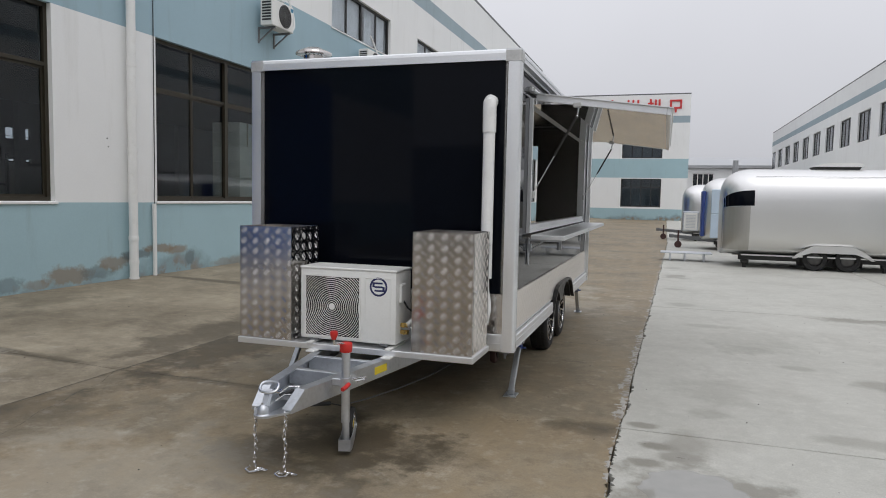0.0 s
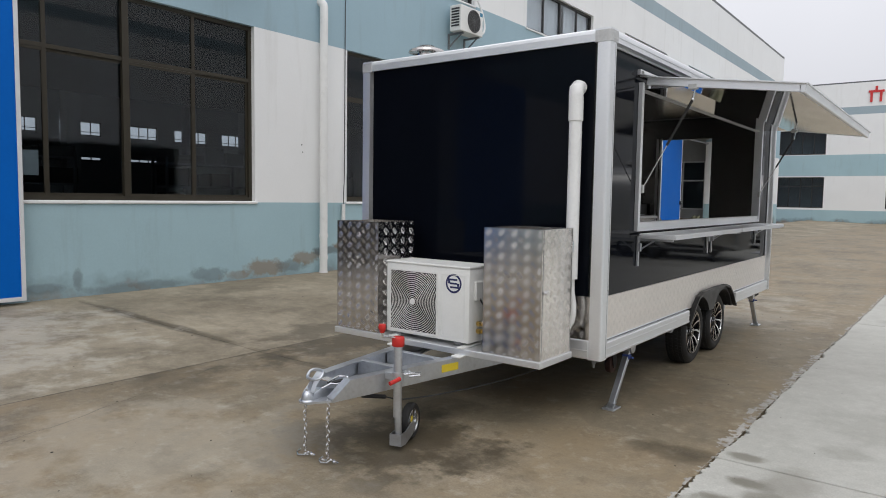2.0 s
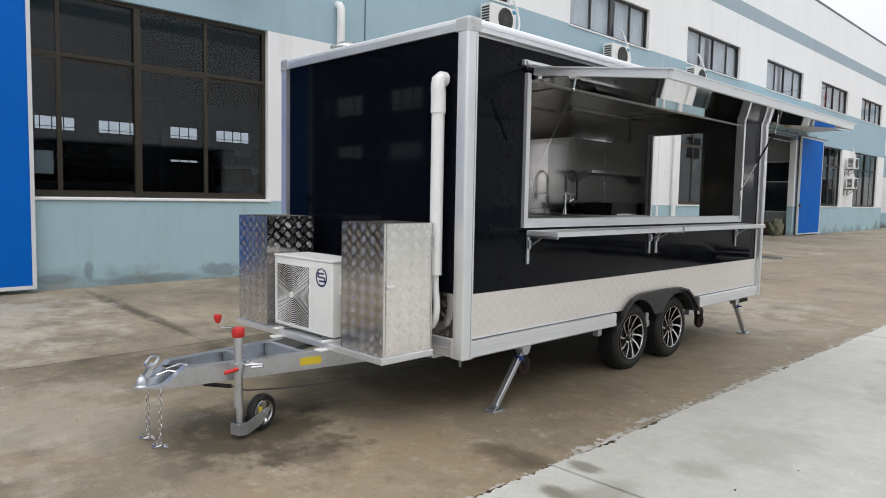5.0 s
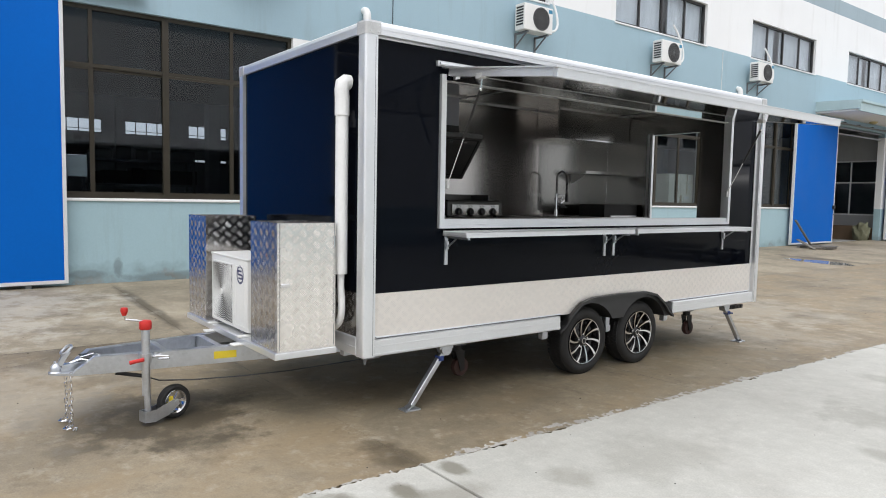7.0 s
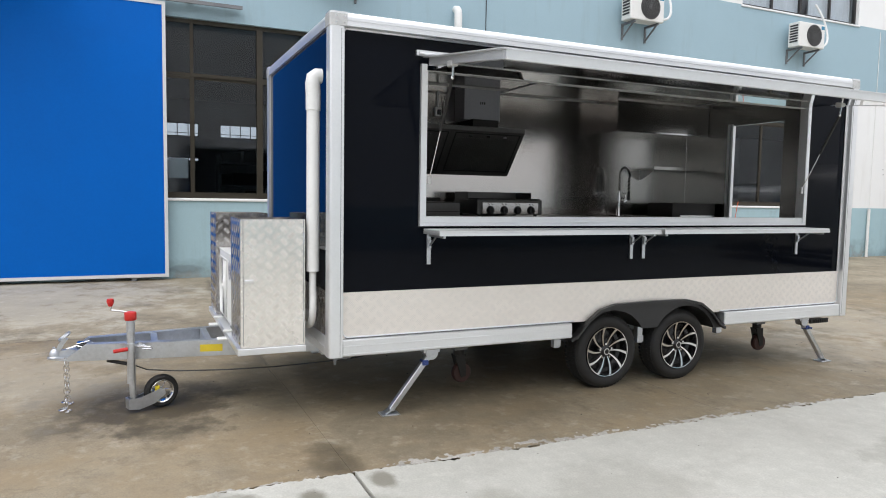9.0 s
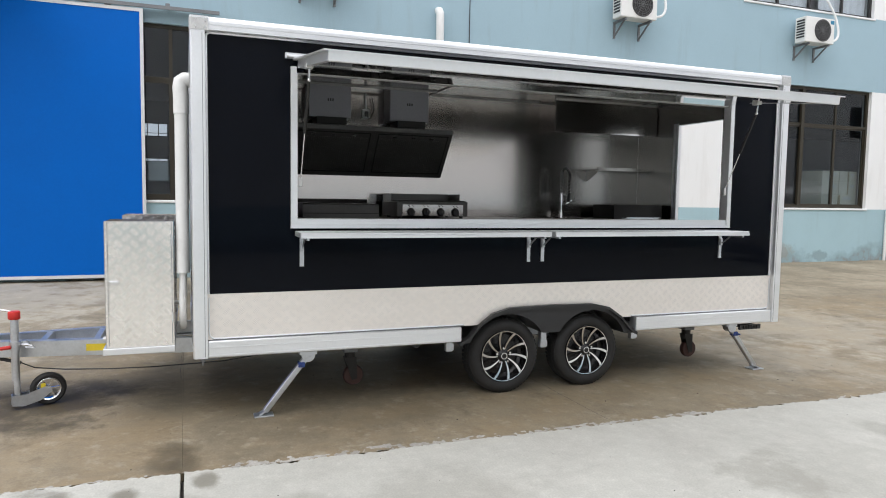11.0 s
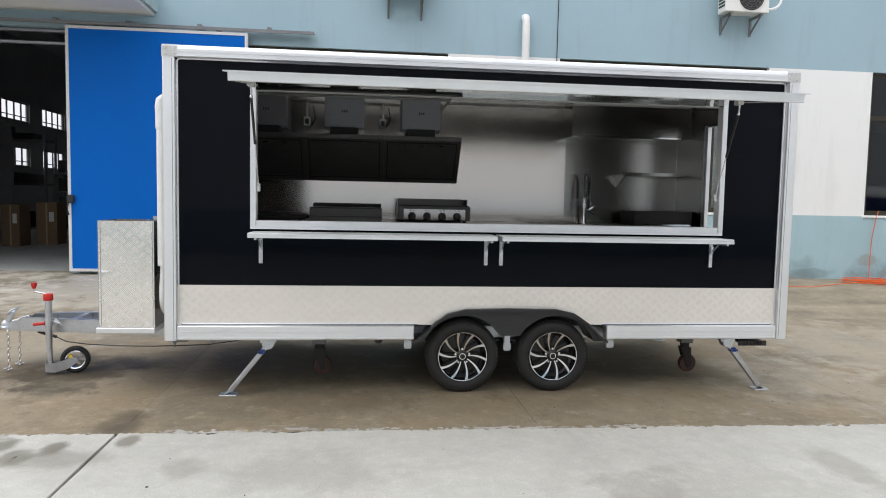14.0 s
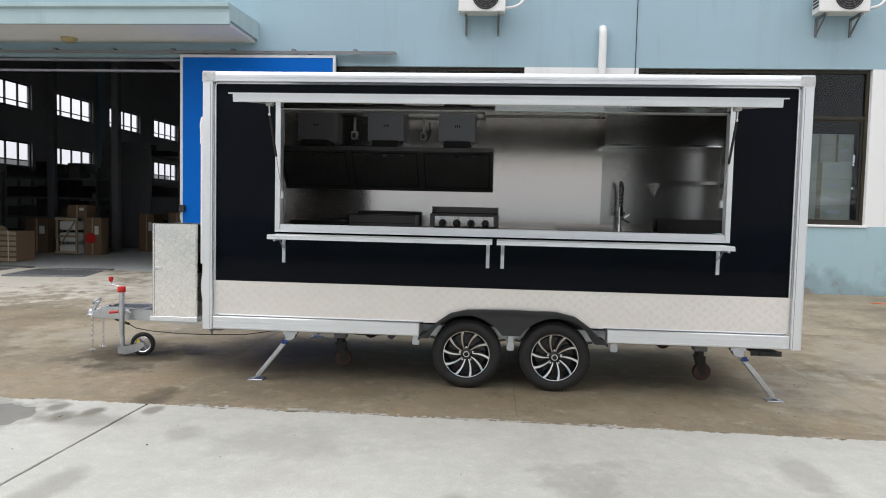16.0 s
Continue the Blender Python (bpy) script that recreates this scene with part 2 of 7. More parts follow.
YELLOW = surface("yellow_sticker", (0.72, 0.55, 0.03), 0.5, 0.0, 0.1, 14, 70, 0.05, 0.001)
WHITE_PLASTIC = surface("white_plastic_pipe", (0.78, 0.78, 0.76), 0.38, 0.0, 0.06, 3, 50, 0.08, 0.001, dirt=(0.4, 0.37, 0.32), dirt_amount=0.2)
WHITE_METAL = surface("white_enamel_case", (0.76, 0.76, 0.73), 0.4, 0.0, 0.05, 3, 60, 0.05, 0.001, dirt=(0.45, 0.42, 0.36), dirt_amount=0.15)
NAVY = surface("navy_badge", (0.02, 0.025, 0.10), 0.4, 0.0, 0.05, 9, 60, 0.0)
DARK_METAL = surface("dark_hood_steel", (0.10, 0.097, 0.094), 0.34, 0.3, 0.2, 3, 50, 0.05, 0.001)
CAST_IRON = surface("cast_iron", (0.03, 0.029, 0.028), 0.6, 0.4, 0.25, 9, 70, 0.3, 0.002)
BLUE_PLASTIC = surface("blue_grip", (0.03, 0.06, 0.22), 0.5, 0.0, 0.15, 12, 70, 0.1, 0.001)
TEAL = surface("teal_badge", (0.02, 0.2, 0.34), 0.45, 0.0, 0.05, 9, 60, 0.0)
BRASS = surface("brass_valve", (0.6, 0.42, 0.14), 0.3, 1.0, 0.1, 20, 80, 0.05, 0.001)
FACADE_BLUE = plaster("light_blue_render", (0.33, 0.462, 0.525), 0.05)
BARE, MOULD = (0.25, 0.185, 0.12), (0.13, 0.16, 0.165)
WALL_MARKS = ((3.15, 0.27, 0.45, 0.15, 0.75, BARE), (3.7, 0.27, 0.35, 0.11, 0.55, MOULD), (4.08, 0.4, 0.3, 0.12, 0.7, BARE), (4.6, 0.5, 0.4, 0.08, 0.75, MOULD), (5.15, 0.57, 0.4, 0.08, 0.75, BARE), (5.6, 0.52, 0.3, 0.08, 0.7, BARE), (5.95, 0.36, 0.16, 0.18, 0.7, MOULD), (7.2, 0.17, 0.7, 0.1, 0.5, BARE), (-0.38, 0.25, 0.3, 0.08, 0.5, MOULD), (0.07, 0.36, 0.06, 0.14, 0.5, MOULD), (2.05, 0.25, 0.35, 0.11, 0.55, MOULD), (1.1, 0.16, 0.8, 0.08, 0.5, MOULD), (2.6, 0.2, 0.25, 0.08, 0.5, BARE), (11.6, 0.5, 0.25, 0.12, 0.4, BARE), (12.9, 0.35, 0.5, 0.2, 0.5, BARE), (14.2, 0.25, 0.4, 0.12, 0.45, MOULD), (10.4, 0.22, 0.5, 0.1, 0.4, MOULD))
FACADE_BASE = plaster("light_blue_render_base", (0.36, 0.51, 0.555), 0.06, low=0.6, marks=WALL_MARKS)
AWNING = plaster("weathered_canopy_render", (0.4, 0.52, 0.54), 0.12, (0.1, 0.09, 0.08))
FACADE_WHITE = plaster("white_render", (0.815, 0.82, 0.81), 0.03, (0.45, 0.43, 0.38))
INNER_WALL = plaster("grey_inner_wall", (0.37, 0.38, 0.38), 0.12)
# near-black colour that carries the shade of unlit rooms behind the windows
ROOM_SHADE = plaster("shade_dark_inner_render", (0.05, 0.06, 0.075), 0.12)
INNER_FLOOR = concrete("workshop_floor", (0.55, 0.57, 0.55), (0.68, 0.7, 0.68), (0.36, 0.37, 0.35), 0.8, rough=0.5)
FRAME_BROWN = surface("bronze_window_frame", (0.034, 0.028, 0.017), 0.5, 0.2, 0.15, 4, 60, 0.08, 0.001)
FRAME_DARK = surface("dark_window_frame", (0.035, 0.034, 0.033), 0.45, 0.3, 0.15, 4, 60, 0.08, 0.001)
DOOR_BLUE = surface("cobalt_blue_steel_door", (0.0, 0.118, 0.50), 0.6, 0.0, 0.06, 1.0, 25, 0.05, 0.001, spec=0.12)
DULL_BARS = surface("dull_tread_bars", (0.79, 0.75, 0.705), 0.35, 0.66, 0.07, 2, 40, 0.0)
# same metal as the plate; the glint on the bevels is a lighter colour
BARS = surface("glint_tread_bars", (0.77, 0.755, 0.74), 0.24, 1.0, 0.04, 5, 60, 0.0)
DOOR_TRIM = surface("white_door_edge", (0.66, 0.67, 0.67), 0.45, 0.0, 0.08, 4, 60, 0.08, 0.001)
ROOF_DARK = surface("dark_coping", (0.14, 0.145, 0.15), 0.6, 0.2, 0.15, 3, 40, 0.1, 0.002)
STRIPE = plaster("slate_blue_stripe", (0.33, 0.41, 0.45), 0.06)
CARTON = surface("brown_carton", (0.19, 0.125, 0.075), 0.75, 0.0, 0.12, 5, 60, 0.15, 0.001, per_object=0.25)
WOOD = surface("pale_crate_wood", (0.46, 0.37, 0.24), 0.7, 0.0, 0.2, 6, 60, 0.2, 0.001, (1, 1, 6), per_object=0.15)
OLD_WOOD = surface("weathered_grey_wood", (0.17, 0.155, 0.135), 0.8, 0.0, 0.25, 6, 60, 0.2, 0.002)
PALE_BOX = surface("pale_carton", (0.78, 0.73, 0.6), 0.7, 0.0, 0.1, 5, 60, 0.1, 0.001, per_object=0.12)
PANE_DARK = glass("dark_window_glass", (0.66, 0.71, 0.74), 0.0, 1.5)
PANE_CURTAIN = glass("upper_window_glass", (0.86, 0.89, 0.91), 0.0, 1.5)
CURTAIN = surface("pale_curtain", (0.8, 0.81, 0.82), 0.85, 0.0, 0.12, 3, 40, 0.2, 0.004, (1, 6, 0.4))
NOSE_STEEL = surface("brushed_nose_steel", (0.5, 0.49, 0.46), 0.42, 1.0, 0.1, 2, 40, 0.03, 0.001, (6, 6, 0.2))
PALE_FILM = surface("pale_blue_film", (0.5, 0.6, 0.7), 0.35, 0.0, 0.08, 3, 30, 0.05, 0.002)
SHINY_SKIN = surface("polished_caravan_skin", (0.76, 0.755, 0.74), 0.3, 1.0, 0.02, 1.2, 30, 0.0, 0.001, rvary=0.02)
GREY_ROOF = surface("grey_sheet_roof", (0.42, 0.43, 0.44), 0.5, 0.2, 0.1, 1, 20, 0.1, 0.003)
SIGN_RED = surface("red_sign", (0.55, 0.03, 0.03), 0.45, 0.0, 0.06, 3, 40, 0.0)
ORANGE = surface("orange_cable", (0.75, 0.12, 0.02), 0.5, 0.0, 0.1, 9, 60, 0.05, 0.001)
WATER = surface("puddle_water", (0.3, 0.295, 0.27), 0.03, 0.0, 0.1, 2, 12, 0.02, 0.001, rvary=0.01)
LAMP_GLASS = surface("opal_lamp_cover", (0.42, 0.36, 0.18), 0.35, 0.0, 0.06, 9, 60, 0.0)
OLIVE = surface("olive_tarpaulin", (0.16, 0.16, 0.1), 0.8, 0.0, 0.2, 3, 30, 0.4, 0.01)

DAMP = ((1.28, -1.0, 0.5, 0.42, 0.75), (0.98, 0.05, 0.11, 0.07, 0.8), (1.08, -0.34, 0.13, 0.09, 0.9), (1.25, -0.2, 0.16, 0.25, 0.45), (1.02, -0.66, 0.13, 0.1, 0.8), (2.35, 0.2, 0.4, 0.12, 0.4), (3.0, 1.85, 0.35, 0.2, 0.55), (3.6, 5.56, 0.5, 0.22, 0.75), (1.35, 6.1, 0.22, 0.2, 0.45), (1.32, 10.2, 0.24, 0.45, 0.7), (1.3, 12.0, 0.25, 0.35, 0.45), (1.9, 3.0, 0.3, 0.25, 0.3), (2.1, 3.6, 0.5, 0.7, 0.18), (1.5, 1.2, 0.3, 0.5, 0.22), (1.41, 0.49, 0.16, 0.12, 0.35), (2.3, 2.3, 0.16, 0.1, 0.45), (1.2, -0.5, 0.14, 0.1, 0.6), (1.6, 4.3, 0.3, 0.14, 0.35), (1.28, 8.0, 0.2, 0.16, 0.5))
PALE_CONCRETE = concrete("pale_yard_concrete", (0.41, 0.405, 0.363), (0.585, 0.578, 0.525), (0.385, 0.37, 0.33), 0.5, DAMP, rough=0.7, sharp=(0.3, 0.7), uneven=(0.94, 1.05), gloss=0.3)
# the dark marks round (-0.9, -1.2) paint the drawbar's soft shade along with damp
BROWN_CONCRETE = concrete("stained_brown_concrete", (0.123, 0.099, 0.062), (0.365, 0.306, 0.212), (0.072, 0.057, 0.037), 0.42, ((-0.9, -1.05, 0.65, 0.55, 0.74), (0.68, -0.06, 0.2, 0.1, 0.55), (0.0, 1.2, 0.6, 0.7, 0.25), (-1.7, 7.0, 1.8, 1.3, -0.22), (-0.3, 5.5, 0.9, 0.8, -0.18), (-0.9, -1.35, 0.7, 0.5, 0.3), (-0.5, -0.95, 0.5, 0.35, 0.4), (-1.9, -2.1, 1.1, 0.9, -0.2), (0.55, -0.12, 0.28, 0.16, 0.6), (-3.15, 1.1, 0.5, 1.5, 0.68), (-3.5, -0.6, 0.12, 1.5, 0.4), (-4.4, 16.1, 0.9, 0.5, 0.8), (-2.7, -0.1, 0.9, 0.07, 0.45), (-3.1, -1.1, 0.5, 0.4, 0.4)), 0.06, 0.66, (0.3, 0.66), gloss=0.04, rust=(0.26, 0.198, 0.118))
OUTER_CONCRETE = concrete("lighter_apron_concrete", (0.16, 0.130, 0.084), (0.425, 0.366, 0.265), (0.1, 0.081, 0.052), 0.5, ((-4.7, 17.2, 1.3, 0.35, 0.8), (-5.4, -0.05, 1.9, 0.1, 0.75), (-6.0, 4.95, 1.6, 0.16, 0.7), (-3.75, 1.4, 0.35, 1.2, 0.6), (-6.9, 2.2, 0.5, 0.8, 0.35), (-6.3, -6.8, 3.2, 3.0, -0.75), (-5.8, -2.6, 2.0, 2.0, -0.4)), 0.1, 0.72, (0.33, 0.64))
MORTAR = concrete("broken_pale_mortar", (0.33, 0.315, 0.285), (0.52, 0.50, 0.455), (0.2, 0.18, 0.15), 3.0)
EARTH = concrete("joint_dirt", (0.05, 0.045, 0.04), (0.09, 0.08, 0.07), (0.04, 0.036, 0.03), 1.5)

# ---- mesh helpers ----


def part(name, bm, mat, parent=None, label="", smooth=False):
    """Links a bmesh as one mesh object under a thing or a part."""
    me = bpy.data.meshes.new(name)
    bmesh.ops.recalc_face_normals(bm, faces=bm.faces)
    bm.to_mesh(me)
    bm.free()
    for mm in mat if isinstance(mat, (list, tuple)) else [mat]:
        me.materials.append(mm)
    if smooth:
        for poly in me.polygons:
            poly.use_smooth = True
        me.set_sharp_from_angle(angle=radians(38))
    ob = new(name, me)
    if parent is not None:
        ob.parent = parent
    if label:
        tagged(ob, label)
    return ob


def thing(name, label, category, m=None, group="", kind=""):
    ob = new(name)
    if m is not None:
        ob.matrix_basis = m
    return tagged(ob, label, category, group, kind)


def BM():
    return bmesh.new()


def box(bm, x0, x1, y0, y1, z0, z1, bevel=0.0, seg=1, m=None, mi=0):
    vs = [bm.verts.new((x, y, z)) for x in (x0, x1) for y in (y0, y1) for z in (z0, z1)]
    fs = [bm.faces.new([vs[i] for i in f]) for f in ((0, 1, 3, 2), (4, 6, 7, 5), (0, 4, 5, 1), (2, 3, 7, 6), (0, 2, 6, 4), (1, 5, 7, 3))]
    for f in fs:
        f.material_index = mi
    if bevel:
        es = list({e for f in fs for e in f.edges})
        r = bmesh.ops.bevel(bm, geom=es, offset=bevel, segments=seg, affect="EDGES", profile=0.5)
        vs = list({v for f in r["faces"] for v in f.verts} | {v for v in vs if v.is_valid})
    if m is not None:
        bmesh.ops.transform(bm, matrix=m, verts=vs)
    return bm


def axes_for(d):
    d = Vector(d).normalized()
    a = Vector((0, 0, 1)) if abs(d.z) < 0.9 else Vector((0, 1, 0))
    u = d.cross(a).normalized()
    return d, u, d.cross(u).normalized()


def cyl(bm, p0, p1, r0, r1=None, seg=16, caps=True):
    p0, p1 = Vector(p0), Vector(p1)
    r1 = r0 if r1 is None else r1
    _, u, v = axes_for(p1 - p0)
    rings = []
    for p, r in ((p0, r0), (p1, r1)):
        rings.append([bm.verts.new(p + (u * math.cos(2 * math.pi * i / seg) + v * math.sin(2 * math.pi * i / seg)) * r) for i in range(seg)])
    for i in range(seg):
        bm.faces.new((rings[0][i], rings[0][(i + 1) % seg], rings[1][(i + 1) % seg], rings[1][i]))
    if caps:
        bm.faces.new(rings[0][::-1]), bm.faces.new(rings[1])
    return bm


def tube(bm, pts, r, seg=8, closed=False):
    """A round bar along a line of points."""
    pts = [Vector(p) for p in pts]
    n, rings, u = len(pts), [], None
    for i, p in enumerate(pts):
        a = pts[(i - 1) % n] if closed or i else p
        b = pts[(i + 1) % n] if closed or i < n - 1 else p
        d = (b - a).normalized()
        if u is None:
            _, u, _ = axes_for(d)
        u = (u - d * u.dot(d)).normalized()
        v = d.cross(u)
        rings.append([bm.verts.new(p + (u * math.cos(2 * math.pi * k / seg) + v * math.sin(2 * math.pi * k / seg)) * r) for k in range(seg)])
    for i in range(n if closed else n - 1):
        a, b = rings[i], rings[(i + 1) % n]
        for k in range(seg):
            bm.faces.new((a[k], a[(k + 1) % seg], b[(k + 1) % seg], b[k]))
    if not closed:
        bm.faces.new(rings[0][::-1]), bm.faces.new(rings[-1])
    return bm


def beam(bm, p0, p1, w, h, bevel=0.0):
    """A square tube from p0 to p1, w across, h high."""
    p0, p1 = Vector(p0), Vector(p1)
    d = (p1 - p0).normalized()
    side = d.cross(Vector((0, 0, 1)))
    side = side.normalized() if side.length > 1e-4 else Vector((1, 0, 0))
    up = side.cross(d).normalized()
    m = Matrix((side, d, up)).transposed().to_4x4()
    m.translation = (p0 + p1) / 2
    n = (p1 - p0).length / 2
    return box(bm, -w / 2, w / 2, -n, n, -h / 2, h / 2, bevel, 1, m)


def prism(bm, pts, axis, a, b, mi=0):
    """A closed outline (two coordinates) drawn out along the third axis from a to b."""
    def at(p, q):
        return {"x": (q, p[0], p[1]), "y": (p[0], q, p[1]), "z": (p[0], p[1], q)}[axis]
    lo, hi = [bm.verts.new(at(p, a)) for p in pts], [bm.verts.new(at(p, b)) for p in pts]
    n = len(pts)
    fs = [bm.faces.new((lo[i], lo[(i + 1) % n], hi[(i + 1) % n], hi[i])) for i in range(n)]
    fs += [bm.faces.new(lo[::-1]), bm.faces.new(hi)]
    for f in fs:
        f.material_index = mi
    return bm


def lathe(bm, profile, seg=32, m=None):
    """Turns an open profile of (radius, along) round the local x axis."""
    rings = []
    for r, a in profile:
        rings.append([bm.verts.new((a, r * math.cos(2 * math.pi * i / seg), r * math.sin(2 * math.pi * i / seg))) for i in range(seg)])
    for a, b in zip(rings, rings[1:]):
        for i in range(seg):
            bm.faces.new((a[i], a[(i + 1) % seg], b[(i + 1) % seg], b[i]))
    if m is not None:
        bmesh.ops.transform(bm, matrix=m, verts=[v for g in rings for v in g])
    return bm


def strip(bm, ys, upper, lower, x0, x1):
    """A plate in the y-z plane between two curves, from x0 to x1."""
    cols = [[bm.verts.new((x, y, f(y))) for x in (x0, x1) for f in (upper, lower)] for y in ys]
    for a, b in zip(cols, cols[1:]):
        for i, j in ((0, 1), (1, 3), (3, 2), (2, 0)):
            bm.faces.new((a[i], a[j], b[j], b[i]))
    bm.faces.new(cols[0]), bm.faces.new(cols[-1])
    return bm


def panel_wall(bm, axis, plane, thick, span, height, holes, paint=None, lines_a=(), lines_z=()):
    """A wall with openings cut right through. axis: the way it runs; plane: its outer face; thick: signed depth inward."""
    xs = sorted({*span, *lines_a, *(v for h in holes for v in h[:2])})
    zs = sorted({*height, *lines_z, *(v for h in holes for v in h[2:])})
    xs, zs = [v for v in xs if span[0] <= v <= span[1]], [v for v in zs if height[0] <= v <= height[1]]
    solid = {}
    for i in range(len(xs) - 1):
        for j in range(len(zs) - 1):
            a, z = (xs[i] + xs[i + 1]) / 2, (zs[j] + zs[j + 1]) / 2
            solid[i, j] = not any(h[0] < a < h[1] and h[2] < z < h[3] for h in holes)
    vert = {}

    def V(i, j, k):
        if (i, j, k) not in vert:
            p = plane + thick * k
            vert[i, j, k] = bm.verts.new((p, xs[i], zs[j]) if axis == "y" else (xs[i], p, zs[j]))
        return vert[i, j, k]
    for (i, j), s in solid.items():
        if not s:
            continue
        mi = paint((xs[i] + xs[i + 1]) / 2, (zs[j] + zs[j + 1]) / 2) if paint else 0
        quads = [[V(i, j, 0), V(i + 1, j, 0), V(i + 1, j + 1, 0), V(i, j + 1, 0)], [V(i, j, 1), V(i, j + 1, 1), V(i + 1, j + 1, 1), V(i + 1, j, 1)]]
        for di, dj, a, b in ((-1, 0, (0, 0), (0, 1)), (1, 0, (1, 1), (1, 0)), (0, -1, (1, 0), (0, 0)), (0, 1, (0, 1), (1, 1))):
            if not solid.get((i + di, j + dj), False):
                quads.append([V(i + a[0], j + a[1], 0), V(i + b[0], j + b[1], 0), V(i + b[0], j + b[1], 1), V(i + a[0], j + a[1], 1)])
        for q in quads:
            bm.faces.new(q).material_index = mi
    return bm


def ring_frame(bm, axis, a0, a1, z0, z1, w, p0, p1):
    """A rectangular frame of bars w wide, its outside at a0..a1, z0..z1, between the depths p0 and p1."""
    for r in ((a0, a1, z0, z0 + w), (a0, a1, z1 - w, z1), (a0, a0 + w, z0 + w, z1 - w), (a1 - w, a1, z0 + w, z1 - w)):
        b = (p0, p1, r[0], r[1]) if axis == "y" else (r[0], r[1], p0, p1)
        box(bm, *b, r[2], r[3])
    return bm


def tread(bm, w, h, m, inside=None, proud=0.0019, weak=0.3, start=(0.035, 0.03)):
    """Raised five-bar lozenges over a face w by h in the local x-y plane, every second one leaning the other way."""
    verts, px, py = [], 0.095, 0.0755
    for i in range(-2, int(w / px * 2) + 3):
        for j in range(-2, int(h / py * 2) + 3):
            if (i + j) % 2:
                continue
            turn = 1 if i % 2 else -1
            cx, cy = start[0] + i * px / 2, start[1] + j * py / 2
            d, s = Vector((1, turn, 0)).normalized(), Vector((-turn, 1, 0)).normalized()
            z = Vector((0, 0, proud * (1 if turn > 0 else weak)))
            for q in (-2, -1, 0, 1, 2):
                c = Vector((cx, cy, 0)) + s * q * 0.0105
                lo, hi = -0.025 + 0.003 * abs(q), 0.025 - 0.003 * abs(q)
                for o, k, top in ((c.x, d.x, w), (c.y, d.y, h)):
                    a, b = sorted(((0.002 - o) / k, (top - 0.002 - o) / k))
                    lo, hi = max(lo, a), min(hi, b)
                if hi - lo < 0.012 or (inside and not inside(c.x, c.y)):
                    continue
                p, e = c + d * lo, c + d * hi
                mid, half = (p + e) / 2, (e - p) / 2
                a, b, l, r = (bm.verts.new(v) for v in (p, e, mid + s * 0.0034, mid - s * 0.0034))
                t1, t2 = bm.verts.new(mid - half * 0.75 + z), bm.verts.new(mid + half * 0.75 + z)
                for f in ((a, r, t1), (r, t2, t1), (r, b, t2), (b, l, t2), (l, t1, t2), (l, a, t1)):
                    bm.faces.new(f)
                verts += [a, b, l, r, t1, t2]
    bmesh.ops.transform(bm, matrix=m, verts=verts)
    return bm


FACE_SIDE = Matrix(((0, 0, 1, 0), (1, 0, 0, 0), (0, 1, 0, 0), (0, 0, 0, 1)))      # local x to +y, y to +z, out to +x
FACE_FRONT = Matrix(((1, 0, 0, 0), (0, 0, -1, 0), (0, 1, 0, 0), (0, 0, 0, 1)))    # local x to +x, y to +z, out to -y
FACE_BACKSIDE = Matrix(((0, 0, -1, 0), (-1, 0, 0, 0), (0, 1, 0, 0), (0, 0, 0, 1)))  # local x to -y, out to -x


def placed(face, x, y, z):
    m = face.copy()
    m.translation = (x, y, z)
    return m

# ---- ground ----
WALL = -7.45          # outer face of the workshop


def ground_z(x):
    return 0.0 if x > -3.43 else (-3.43 - x) * 0.027


def edge_x(y):
    """The broken line between the brown and the pale slabs."""
    return 0.825 + 0.016 * max(0.0, min(y, 22.0)) + 0.03 * noise.noise((0.0, y * 0.9, 3.0))


def slab(outline, z_of, depth=0.05, lip=(0.012, 0.008)):
    """One cast slab: its outline, a worn lip and a skirt."""
    bm = BM()
    c = sum((Vector(p) for p in outline), Vector((0, 0))) / len(outline)
    rings = []
    for inset, drop in ((0.0, depth), (0.0, lip[1]), (lip[0], 0.0)):
        ring = []
        for p in outline:
            d = (c - Vector(p))
            q = Vector(p) + d / d.length * inset
            ring.append(bm.verts.new((q.x, q.y, z_of(q.x) - drop)))
        rings.append(ring)
    n = len(outline)
    for a, b in zip(rings, rings[1:]):
        for i in range(n):
            bm.faces.new((a[i], a[(i + 1) % n], b[(i + 1) % n], b[i]))
    bm.faces.new(rings[-1])
    bmesh.ops.triangulate(bm, faces=[f for f in bm.faces if len(f.verts) > 4])
    return bm


def ragged(y, amount, seed):
    """How far a chipped edge falls back at y."""
    return amount * max(0.0, 0.3 + 0.7 * noise.noise((seed * 3.7, y * 5, 0.0)) + 0.7 * noise.noise((seed * 3.7, y * 17, 5.0)) + 0.7 * noise.noise((seed * 3.7, y * 47, 9.0)))


